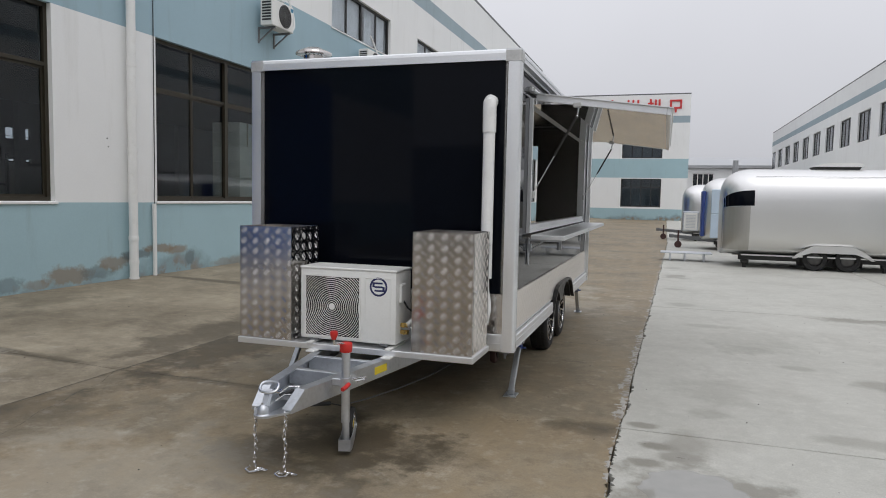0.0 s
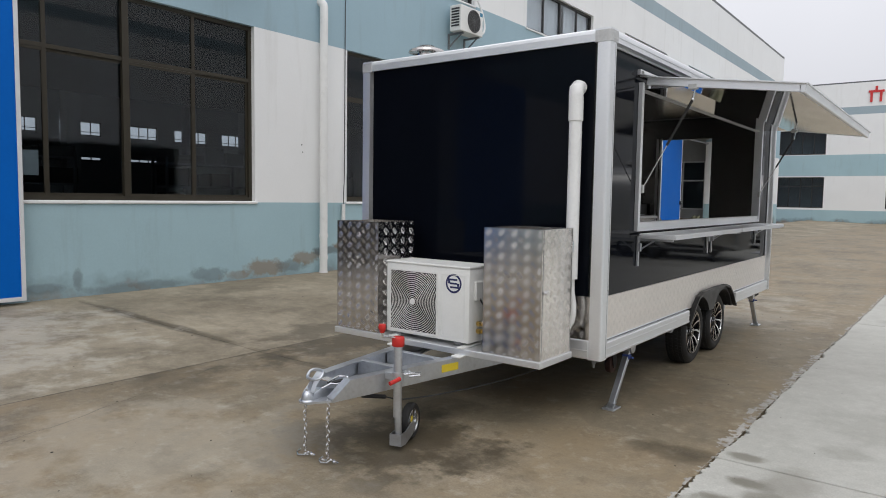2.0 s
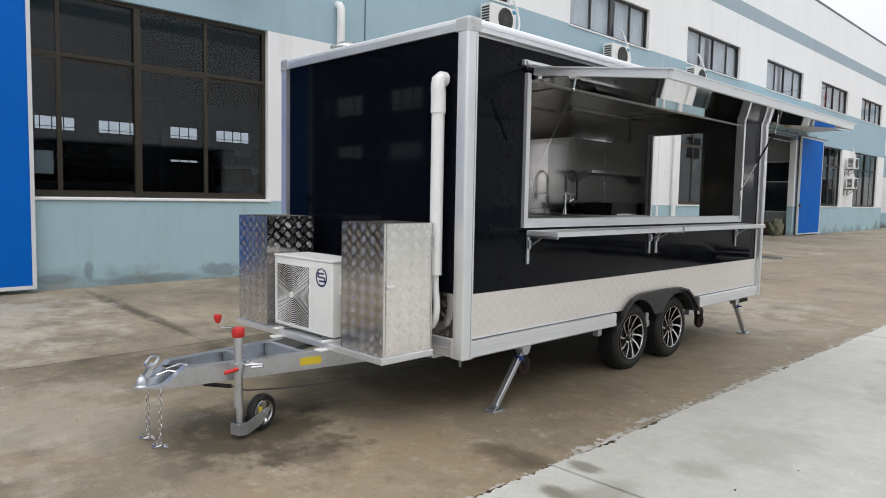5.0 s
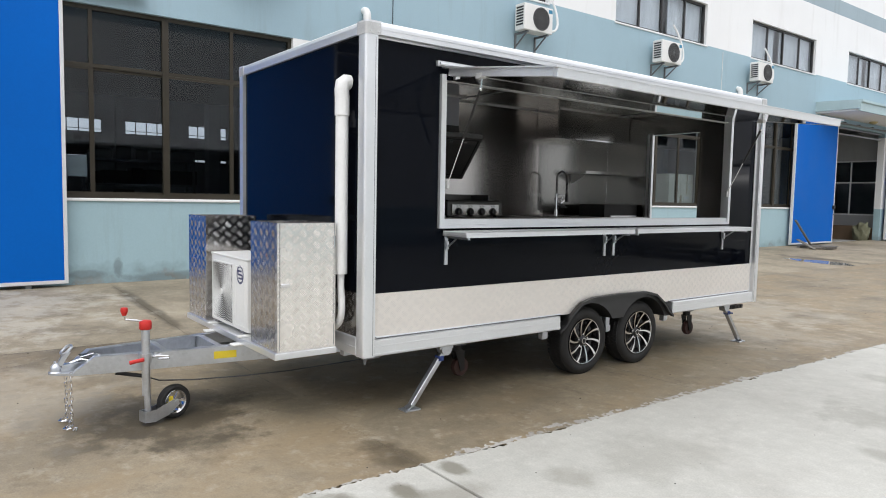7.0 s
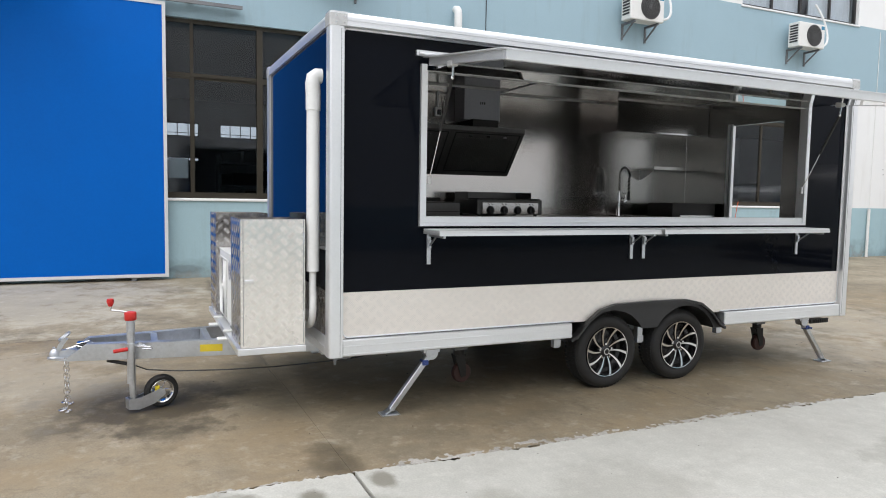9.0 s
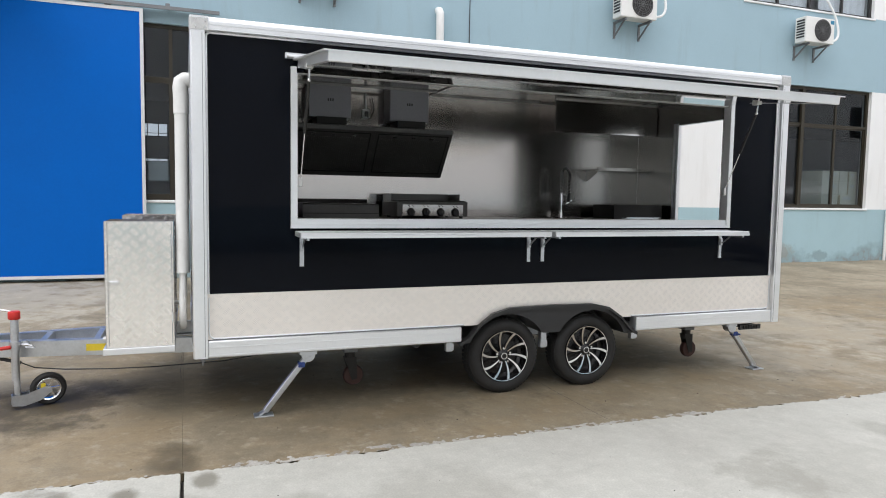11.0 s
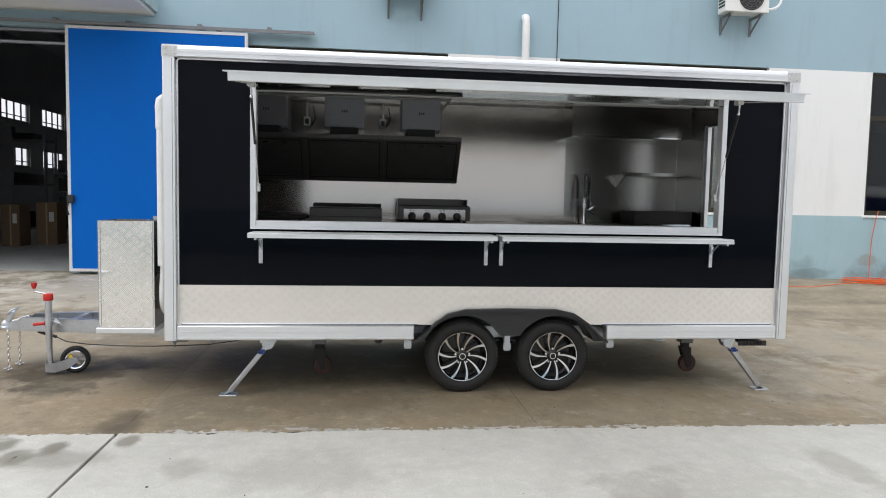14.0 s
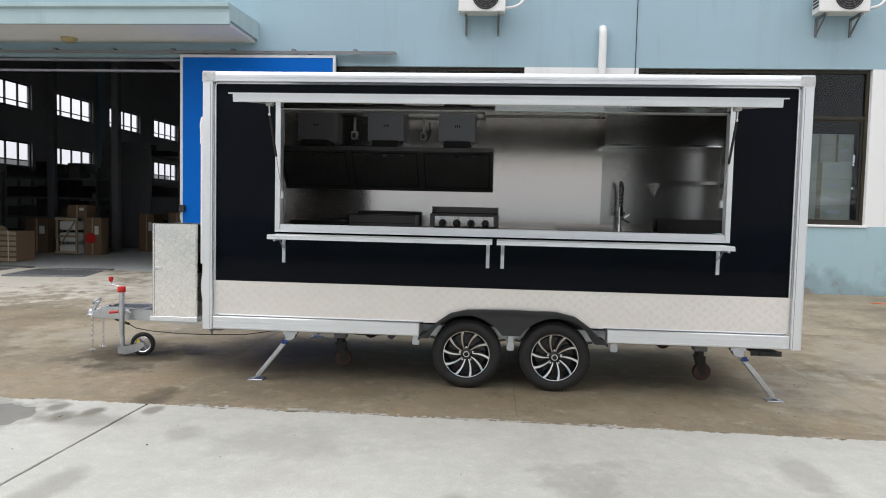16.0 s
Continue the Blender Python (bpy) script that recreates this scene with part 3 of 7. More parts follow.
def slab_outline(x0, x1, y0, y1, step, jag0=0.004, jag1=0.004, seed=0, gap=0.006):
    """x0, x1 may be functions of y; jag: how ragged those two sides are."""
    fx0, fx1 = (x0 if callable(x0) else (lambda y: x0)), (x1 if callable(x1) else (lambda y: x1))
    rnd = random.Random(seed)
    out = []
    ny = max(2, int((y1 - y0) / step))
    ys = [y0 + gap + (y1 - y0 - 2 * gap) * i / ny for i in range(ny + 1)]
    xa, xb = fx0(y0) + gap, fx1(y0) - gap
    nx = max(2, int((xb - xa) / 0.2))
    out += [(xa + (xb - xa) * i / nx, ys[0] + rnd.uniform(0, min(0.004, gap))) for i in range(nx)]
    out += [(fx1(y) - gap - ragged(y, jag1, seed), y) for y in ys[:-1]]
    xa, xb = fx0(y1) + gap, fx1(y1) - gap
    out += [(xb - (xb - xa) * i / nx, ys[-1] - rnd.uniform(0, min(0.004, gap))) for i in range(nx)]
    out += [(fx0(y) + gap + ragged(y, jag0, seed + 9), y) for y in ys[:0:-1]]
    return out


bm = BM()
bm.faces.new([bm.verts.new(p) for p in ((-700, -700, -0.045), (700, -700, -0.045), (700, 700, -0.045), (-700, 700, -0.045))])
tagged(part("ground", bm, EARTH), "dark bare earth and grit under the yard slabs", "ground", kind="structure")

brown_yard = thing("pavement_brown", "brown stained concrete yard slabs with dark joints", "pavement", kind="structure")
apron = thing("pavement_apron", "lighter concrete apron slabs along the workshop wall", "pavement", kind="structure")
pale_yard = thing("pavement_pale", "pale grey concrete slabs with damp marks", "pavement", kind="structure")
ROWS_Y = [-0.07 + 5.8 * k for k in range(-3, 12)]
for k, (ya, yb) in enumerate(zip(ROWS_Y, ROWS_Y[1:])):
    near = ya < 18
    part("slab", slab(slab_outline(-3.43, lambda y: edge_x(y) + 0.001, ya, yb, 0.012 if near else 0.3, 0.003, 0.022, k, 0.0004), ground_z, lip=(0.001, 0.001)), BROWN_CONCRETE, brown_yard)
    part("slab", slab(slab_outline(WALL - 0.3, -3.43, ya, yb, 0.2, 0.002, 0.002, 50 + k, 0.0004), ground_z, lip=(0.002, 0.002)), OUTER_CONCRETE, apron)
    for j, (xa, xb) in enumerate(((lambda y: edge_x(y) - 0.008, 5.2), (5.2, 9.5), (9.5, 13.45))):
        part("slab", slab(slab_outline(xa, xb, ya, yb, 0.012 if near and j == 0 else 0.3, 0.034 if j == 0 else 0.004, seed=100 + 20 * j + k, gap=0.007), lambda x: 0.01, lip=(0.003, 0.006)), PALE_CONCRETE, pale_yard)

# thin ragged crust of pale mortar left along the broken edge
CELL = 0.012
verts, faces, index = [], [], {}
kept = set()
for j in range(int(19.0 / CELL)):
    y = -3.0 + j * CELL
    width = 0.02 + 0.05 * noise.noise((0, y * 1.3, 9.0)) + (0.05 + 0.06 * noise.noise((4.0, y * 2.1, 3.0)) if 0.1 < y < 3.4 else 0.0)
    for i in range(12):
        d = i * CELL
        n = noise.noise((d * 14, y * 9, 2.0)) * 0.6 + noise.noise((d * 45, y * 40, 5.0)) * 0.4
        hole = noise.noise((d * 22, y * 18, 6.0)) + 0.5 * noise.noise((d * 60, y * 55, 3.0))
        if d < width + n * 0.1 and hole < 0.22:
            kept.add((i, j))


def crust_vert(i, j):
    if (i, j) not in index:
        y = -3.0 + j * CELL
        inner = all((a, b) in kept for a in (i - 1, i) for b in (j - 1, j))
        x = edge_x(y) - 0.004 - i * CELL
        h = 0.004 + 0.0025 * noise.noise((x * 30, y * 30, 7.0)) if inner or i == 0 else -0.002
        index[i, j] = len(verts)
        verts.append((x + 0.005 * noise.noise((x * 90, y * 90, 1.0)), y + 0.005 * noise.noise((x * 90, y * 90, 8.0)), h))
    return index[i, j]


for i, j in sorted(kept):
    faces.append((crust_vert(i, j), crust_vert(i, j + 1), crust_vert(i + 1, j + 1), crust_vert(i + 1, j)))
me = bpy.data.meshes.new("mortar_crust")
me.from_pydata(verts, [], faces)
me.materials.append(MORTAR)
tagged(new("mortar_crust", me), "thin broken pale mortar along the slab edge", "mortar", kind="stuff")

# grit and small litter on the yard
bm = BM()
rnd = random.Random(8)
for i in range(420):
    x, y, r = rnd.uniform(-6, 4.5), rnd.uniform(-3.5, 9), 0.0015 + 0.005 * rnd.random() ** 3
    z = ground_z(x) + (0.01 if x > edge_x(y) else 0)
    bmesh.ops.create_icosphere(bm, subdivisions=1, radius=r, matrix=Matrix.Translation((x, y, z + r * 0.3)) @ Matrix.Diagonal((1, rnd.uniform(0.6, 1.6), 0.6, 1)))
tagged(part("grit", bm, EARTH), "scattered dark grit and tiny stones", "grit", kind="stuff")

# hairline cracks across the brown slabs
for k, (a, b) in enumerate((((-3.43, 2.66), (0.86, 2.68)), ((-3.43, 5.42), (0.9, 5.44)), ((-3.43, 8.18), (0.95, 8.2)), ((-7.4, 2.7), (-3.43, 2.68)), ((-7.4, 5.5), (-3.43, 5.45)), ((-2.6, -2.6), (-3.41, -0.1)), ((-3.43, 3.4), (-5.6, 4.3)), ((-3.43, -5.0), (-3.43, 9.0)), ((-6.2, -0.05), (-1.2, -0.09)))):
    bm = BM()
    a, b = Vector(a), Vector(b)
    side = Vector((a.y - b.y, b.x - a.x)).normalized()
    n = int((b - a).length / 0.03)
    prev = None
    for i in range(n + 1):
        p = a.lerp(b, i / n)
        p = p + side * ((0.012 if abs(a.y - b.y) < 0.1 or a.x == b.x else 0.06) * noise.noise((p.x * 3, p.y * 3, k)) + 0.006 * noise.noise((p.x * 25, p.y * 25, k)))
        w = (0.0045 if a.x == b.x else 0.001) + 0.0028 * abs(noise.noise((p.x * 6, p.y * 6, 5.0 + k)))
        z = ground_z(p.x) + 0.0008
        row = [bm.verts.new((*(p + side * w), z)), bm.verts.new((*(p - side * w), z))]
        if prev:
            bm.faces.new((prev[0], prev[1], row[1], row[0]))
        prev = row
    part("crack", bm, EARTH, brown_yard)

# a shallow puddle on the pale slab
for px, py, rx, ry, z, label in ((1.29, -1.0, 0.31, 0.27, 0.01, "shallow rain puddle on the pale concrete"), (-4.3, 16.3, 0.9, 0.4, ground_z(-4.3), "shallow rain puddle on the brown concrete")):
    bm = BM()
    pts = []
    for i in range(64):
        a = 2 * math.pi * i / 64
        q = 1 + 0.32 * noise.noise((math.cos(a) * 1.3, math.sin(a) * 1.3, 4.0 + px)) + 0.16 * noise.noise((math.cos(a) * 4, math.sin(a) * 4, 1.0))
        pts.append((px + rx * q * math.cos(a), py + ry * q * math.sin(a)))
    if px < 0:
        lo, hi = [bm.verts.new((p, q, ground_z(p) - 0.002)) for p, q in pts], [bm.verts.new((p, q, ground_z(p) + 0.0008)) for p, q in pts]
        for i in range(64):
            bm.faces.new((lo[i], lo[(i + 1) % 64], hi[(i + 1) % 64], hi[i]))
        bm.faces.new(hi)
    else:
        prism(bm, pts, "z", z - 0.002, z + 0.0005)
    tagged(part("puddle", bm, WATER), label, "puddle", group="puddles")

# ---- the workshop ----
workshop = thing("factory_building", "light blue and white rendered two-storey workshop", "building", kind="structure")
PIERS = [(-1.3, 2.955), (5.07, 9.26), (11.45, 15.7), (17.9, 22.1)]
DOORWAYS = [(-8.2, -3.72), (24.05, 28.45)]
ENDWIN = [(31.6, 35.0), (37.2, 41.7)]
LOW = [(a, b, 1.4, 4.24) for a, b in PIERS + ENDWIN]
HIGH = [(a, b, 5.98, 7.12) for a, b in ((5.1, 9.2), (11.6, 15.6), (18.05, 22.2), (24.75, 28.9), (31.3, 35.4), (37.8, 41.9))]
holes = LOW + HIGH + [(a, b, -0.2, 4.4) for a, b in DOORWAYS]


def facade_paint(y, z):
    if z < 1.38:
        return 2
    if z < 4.2401:
        return 1
    if z < 5.98:
        return 0
    if z < 8.25:
        return 1
    if z < 8.76:
        return 3
    return 1 if z < 10.38 else 4


FACADE = [FACADE_BLUE, FACADE_WHITE, FACADE_BASE, STRIPE, ROOF_DARK]
RX, EY0, EY1 = -50.0, -17.7, 43.0
part("wall", panel_wall(BM(), "y", WALL, -0.24, (EY0, EY1), (-0.1, 10.5), holes, facade_paint, (), (1.38, 4.24, 5.98, 8.25, 8.76, 10.38)), FACADE, workshop)
END_X = ((-22.4, -19.4), (-26.85, -23.7), (-31.35, -28.3), (-35.9, -32.9), (-40.4, -37.4), (-44.9, -41.9))
end_holes = [(a, b, c, d) for a, b in END_X for c, d in ((2.95, 4.0), (5.4, 6.45))]
rear_holes = [(10.9 + 4.5 * k - 1.5, 10.9 + 4.5 * k + 1.5, c, d) for k in range(-5, 7) for c, d in ((3.78, 4.1), (5.65, 6.65))]
part("rear_wall", panel_wall(BM(), "y", RX, -0.24, (EY0, EY1), (-0.1, 10.3), rear_holes), INNER_WALL, workshop)
part("end_wall", panel_wall(BM(), "x", EY0, 0.24, (RX, WALL - 0.242), (-0.1, 10.38), end_holes), INNER_WALL, workshop)
part("end_wall", panel_wall(BM(), "x", EY1, -0.24, (RX, WALL - 0.242), (-0.1, 10.38), []), INNER_WALL, workshop)
bm = BM()
box(bm, RX - 0.3, WALL - 0.25, EY0 - 0.2, EY1 - 0.25, 9.9, 10.15)
part("roof", bm, GREY_ROOF, workshop)
bm = BM()
box(bm, RX + 0.01, WALL - 0.25, EY0 + 0.26, EY1 - 0.3, -0.02, 0.09)
part("workshop_floor", bm, INNER_FLOOR, workshop)
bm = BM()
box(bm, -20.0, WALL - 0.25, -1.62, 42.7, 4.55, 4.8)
part("upper_floor", bm, ROOM_SHADE, workshop)
bm = BM()
panel_wall(bm, "x", -1.62, 0.12, (-20.0, WALL - 0.25), (4.8, 9.9), [])
part("office_wall", bm, INNER_WALL, workshop)
bm = BM()
box(bm, -13.2, -13.0, -1.4, 42.7, 4.8, 9.9)
part("office_back_wall", bm, FACADE_WHITE, workshop)
for x in (-20.5, -35.0):
    for k in range(9):
        y = -13.9 + 6.6 * k
        if y < (0 if x > -30 else -5):
            continue
        bm = BM()
        box(bm, x - 0.22, x + 0.22, y - 0.22, y + 0.22, 0.09, 9.9, 0.02)
        part("column", bm, INNER_WALL, workshop)
for k in range(9):
    bm = BM()
    box(bm, RX + 0.05, -20.8, -14.0 + 6.6 * k, -13.7 + 6.6 * k, 9.3, 9.9)
    part("roof_beam", bm, CHASSIS, workshop)
for y in (-10.53, -8.57):
    bm = BM()
    box(bm, -13.6, -13.4, y - 0.1, y + 0.1, 0.09, 9.9, 0.01)
    part("column", bm, CHASSIS, workshop)
bm = BM()
box(bm, -27.8, -27.2, EY0 + 0.001, EY0 + 0.3, 0.09, 9.9, 0.01)
part("pilaster", bm, FACADE_BASE, workshop)
bm = BM()
box(bm, -34.7, -20.8, -3.2, -2.9, 7.6, 8.1)
box(bm, -22.0, -21.6, EY0 + 0.3, -3.3, 8.3, 8.7)
part("crane_beam", bm, CHASSIS, workshop)


def inner_window(axis, h, plane):
    """A dark steel frame with three mullions and a low transom in the opening of a far workshop wall."""
    bm = BM()
    a, b, c, d = h
    ring_frame(bm, axis, a, b, c, d, 0.06, plane - 0.04, plane + 0.04)
    for f in (0.25, 0.5, 0.75):
        q = a + (b - a) * f
        r = (plane - 0.035, plane + 0.035, q - 0.03, q + 0.03) if axis == "y" else (q - 0.03, q + 0.03, plane - 0.035, plane + 0.035)
        box(bm, *r, c + 0.06, d - 0.06)
    z = c + (d - c) * 0.26
    r = (plane - 0.03, plane + 0.03, a + 0.06, b - 0.06) if axis == "y" else (a + 0.06, b - 0.06, plane - 0.03, plane + 0.03)
    box(bm, *r, z - 0.02, z + 0.02)
    part("rear_window", bm, FRAME_DARK, workshop)


for h in end_holes:
    inner_window("x", h, EY0 + 0.12)
for h in rear_holes:
    inner_window("y", h, RX - 0.12)


def window_set(y0, y1, z0, z1, parent, mulls, transom, pane_mat, frame_mat, x=WALL, thick=None):
    """A framed window set back in its opening: outer frame, mullions, transom and one pane to each light."""
    x0, x1 = x - 0.15, x - 0.08
    bm = BM()
    ring_frame(bm, "y", y0, y1, z0, z1, 0.06, x0, x1)
    for y in mulls:
        w = 0.048 if y == thick else 0.026
        box(bm, x0 + 0.004, x1 + (0.012 if y == thick else -0.004), y - w, y + w, z0 + 0.06, z1 - 0.06)
    if transom:
        edges = [y0 + 0.06] + [m + s * (0.048 if m == thick else 0.026) for m in mulls for s in (-1, 1)] + [y1 - 0.06]
        for a, b in zip(edges[::2], edges[1::2]):
            box(bm, x0 + 0.003, x1 - 0.003, a, b, transom - 0.028, transom + 0.028)
    w = part("window", bm, frame_mat, parent)
    lights = [y0 + 0.06, *mulls, y1 - 0.06]
    for k, (a, b) in enumerate(zip(lights, lights[1:])):
        for c, d in ((z0 + 0.06, (transom or z1) - 0.03), (transom, z1 - 0.06)) if transom else ((z0 + 0.06, z1 - 0.06),):
            bm = BM()
            xo = x0 + (0.02 if k % 2 else 0.045)
            box(bm, xo, xo + 0.005, a, b, c, d)
            p = part("pane", bm, pane_mat, w)
            p.visible_shadow = False
            if transom and c < transom - 1:
                # sliding sash round the lower pane
                s = BM()
                ring_frame(s, "y", a, b, c, d, 0.036, xo - 0.012, xo + 0.017)
                part("sash", s, frame_mat, w)
    s = BM()
    box(s, x - 0.14, x + 0.03, y0 - 0.04, y1 + 0.04, z0 - 0.045, z0 - 0.003, 0.008)
    part("sill", s, FACADE_WHITE, w)
    return w


for a, b in PIERS:
    m = (a + b) / 2
    window_set(a, b, 1.4, 4.24, workshop, [a + (b - a) / 4, m, b - (b - a) / 4], 3.37, PANE_DARK, FRAME_BROWN, thick=m)
for a, b in ENDWIN:
    m = (a + b) / 2
    window_set(a, b, 1.4, 4.24, workshop, [a + (b - a) / 4, m, b - (b - a) / 4], 3.37, PANE_DARK, FRAME_DARK, thick=m)
for a, b, c, d in HIGH:
    w = window_set(a, b, c, d, workshop, [a + (b - a) * f for f in (0.26, 0.5, 0.76)], 0, PANE_CURTAIN, FRAME_DARK)
    for k, (p, q) in enumerate(((0.02, 0.52), (0.6, 0.98)) if int(a) % 2 else ((0.02, 0.4), (0.48, 0.98))):
        bm = BM()
        n = 40
        y0, y1 = a + (b - a) * p, a + (b - a) * q
        cols = []
        for i in range(n + 1):
            y = y0 + (y1 - y0) * i / n
            xx = WALL - 0.2 + 0.01 * math.sin(i * 1.1) + 0.006 * math.sin(i * 0.43)
            cols.append((bm.verts.new((xx, y, c - 0.05)), bm.verts.new((xx, y, d + 0.05))))
        for s, t in zip(cols, cols[1:]):
            bm.faces.new((s[0], t[0], t[1], s[1]))
        part("curtain", bm, CURTAIN, w, "pale hanging curtain")

def sliding_door(y0, y1, lock):
    leaf = thing("sliding_door", "cobalt blue steel sliding door with white edging, slid open", "door", group="workshop doors")
    bm = BM()
    box(bm, -7.335, -7.275, y0 + 0.05, y1 - 0.05, 0.21, 4.35)
    part("leaf", bm, DOOR_BLUE, leaf)
    bm = BM()
    ring_frame(bm, "y", y0, y1, 0.16, 4.4, 0.05, -7.345, -7.265)
    part("edging", bm, DOOR_TRIM, leaf, "white metal edging")
    for y in (y0 + 0.5, y1 - 0.5):
        bm = BM()
        cyl(bm, (-7.31, y, 4.43), (-7.29, y, 4.43), 0.05, seg=20)
        box(bm, -7.315, -7.285, y - 0.03, y + 0.03, 4.38, 4.44)
        part("roller", bm, CHASSIS, leaf)
        bm = BM()
        box(bm, -7.32, -7.29, y - 0.04, y + 0.04, 0.1, 0.165, 0.004)
        part("bottom_guide", bm, CHASSIS, leaf)
    bm = BM()
    yy = lock
    box(bm, -7.275, -7.2, yy - 0.06, yy + 0.05, 1.36, 1.5, 0.012)
    tube(bm, [(-7.22, yy - 0.04, 1.36), (-7.2, yy - 0.05, 1.25), (-7.22, yy - 0.03, 1.15)], 0.012, 6)
    part("latch", bm, BLACK_PLASTIC, leaf, "black latch with hanging padlock")
    return leaf


sliding_door(-3.68, -0.63, -3.62)
sliding_door(-11.35, -8.25, -8.32)
sliding_door(20.82, 23.88, 23.8)
sliding_door(28.62, 31.5, 28.68)
for y0, y1 in ((-11.5, 0.52), (20.5, 32.0)):
    rail = thing("door_rail", "grey steel top rail of the sliding doors", "rail", group="door rails")
    bm = BM()
    box(bm, -7.42, -7.25, y0, y1, 4.455, 4.475)
    box(bm, -7.275, -7.25, y0, y1, 4.42, 4.455)
    part("track", bm, CHASSIS, rail)
    for k in range(int((y1 - y0) / 1.2)):
        bm = BM()
        box(bm, WALL, -7.3, y0 + 0.4 + 1.2 * k, y0 + 0.47 + 1.2 * k, 4.475, 4.53, 0.006)
        part("bracket", bm, CHASSIS, rail)
for y0, y1 in ((-9.7, -2.2), (22.4, 29.8)):
    awn = thing("door_canopy", "light blue concrete canopy over the workshop doorway", "canopy", group="door canopies")
    bm = BM()
    box(bm, WALL, -6.12, y0 + 0.06, y1 - 0.06, 4.66, 4.72)
    part("soffit", bm, FACADE_WHITE, awn, "white soffit")
    bm = BM()
    prism(bm, [(WALL, 4.7205), (-6.06, 4.7205), (-6.06, 4.64), (-6.0, 4.64), (-6.0, 4.9), (-5.95, 4.93), (-5.95, 5.0), (WALL, 5.06)], "y", y0, y1)
    part("slab", bm, AWNING, awn)
    bm = BM()
    lathe(bm, [(0.0, 0.1), (0.07, 0.09), (0.13, 0.05), (0.15, 0.0)], 24, Matrix.Translation((-7.07, (y0 + y1) / 2 + 0.15, 4.66)) @ Euler((0, radians(90), 0)).to_matrix().to_4x4())
    part("ceiling_lamp", bm, LAMP_GLASS, awn, "round opal ceiling lamp, off", smooth=True)
# door head and track bars inside the doorway
for a, b in DOORWAYS:
    bm = BM()
    box(bm, WALL - 0.2, WALL - 0.12, a + 0.01, b - 0.01, 4.125, 4.165)
    box(bm, WALL - 0.2, WALL - 0.12, a + 0.01, b - 0.01, 4.335, 4.375)
    part("door_head", bm, CHIMNEY, workshop)


def downpipe(y, top, r, x=WALL + 0.11):
    p = thing("downpipe", "white plastic rainwater downpipe on the workshop wall", "pipe", group="downpipes")
    bm = BM()
    arc = [(x - 0.1 + 0.1 * math.cos(a), y, top - 0.1 + 0.1 * math.sin(a)) for a in [radians(v) for v in (0, 30, 60, 90)]]
    tube(bm, [(x, y, 0.12), (x, y, top - 0.3)] + arc + [(WALL - 0.02, y, top)], r, 16)
    part("pipe", bm, WHITE_PLASTIC, p, smooth=True)
    for z in (0.35, 0.75, 2.2, 3.6):
        bm = BM()
        cyl(bm, (x, y, z), (x, y, z + 0.07), r * 1.12, seg=18)
        part("collar", bm, WHITE_PLASTIC, p)
    bm = BM()
    cyl(bm, (x, y, 0.06), (x, y, 0.13), r * 1.1, seg=18)
    part("foot", bm, WHITE_PLASTIC, p)


for y in (4.38, 17.35):
    downpipe(y, 4.95, 0.072)
    thin = thing("conduit", "thin white conduit beside the downpipe", "pipe", group="conduits")
    bm = BM()
    yy = y + (0.56 if y < 10 else -0.95)
    cyl(bm, (WALL + 0.05, yy, 0.1), (WALL + 0.05, yy, 1.36), 0.036, seg=14)
    part("pipe", bm, WHITE_PLASTIC, thin, smooth=True)
    bm = BM()
    tube(bm, [(WALL + 0.05, yy, 1.34), (WALL + 0.05, yy, 1.55), (WALL + 0.03, yy + 0.04, 1.8), (WALL + 0.012, yy + 0.06, 2.6), (WALL + 0.012, yy + 0.07, 5.9)], 0.008, 6)
    part("cable", bm, BLACK_PLASTIC if y < 10 else WHITE_PLASTIC, thin)
    for k, (dy, z, r) in enumerate(((0.14, 2.53, 0.035), (0.12, 2.36, 0.014), (0.13, 2.2, 0.014), (-0.42, 2.4, 0.012), (-0.4, 2.27, 0.012))):
        bm = BM()
        cyl(bm, (WALL - 0.01, y + dy, z), (WALL + 0.004, y + dy, z), r, seg=12)
        part("drill_hole", bm, BLACK_PLASTIC, thin)


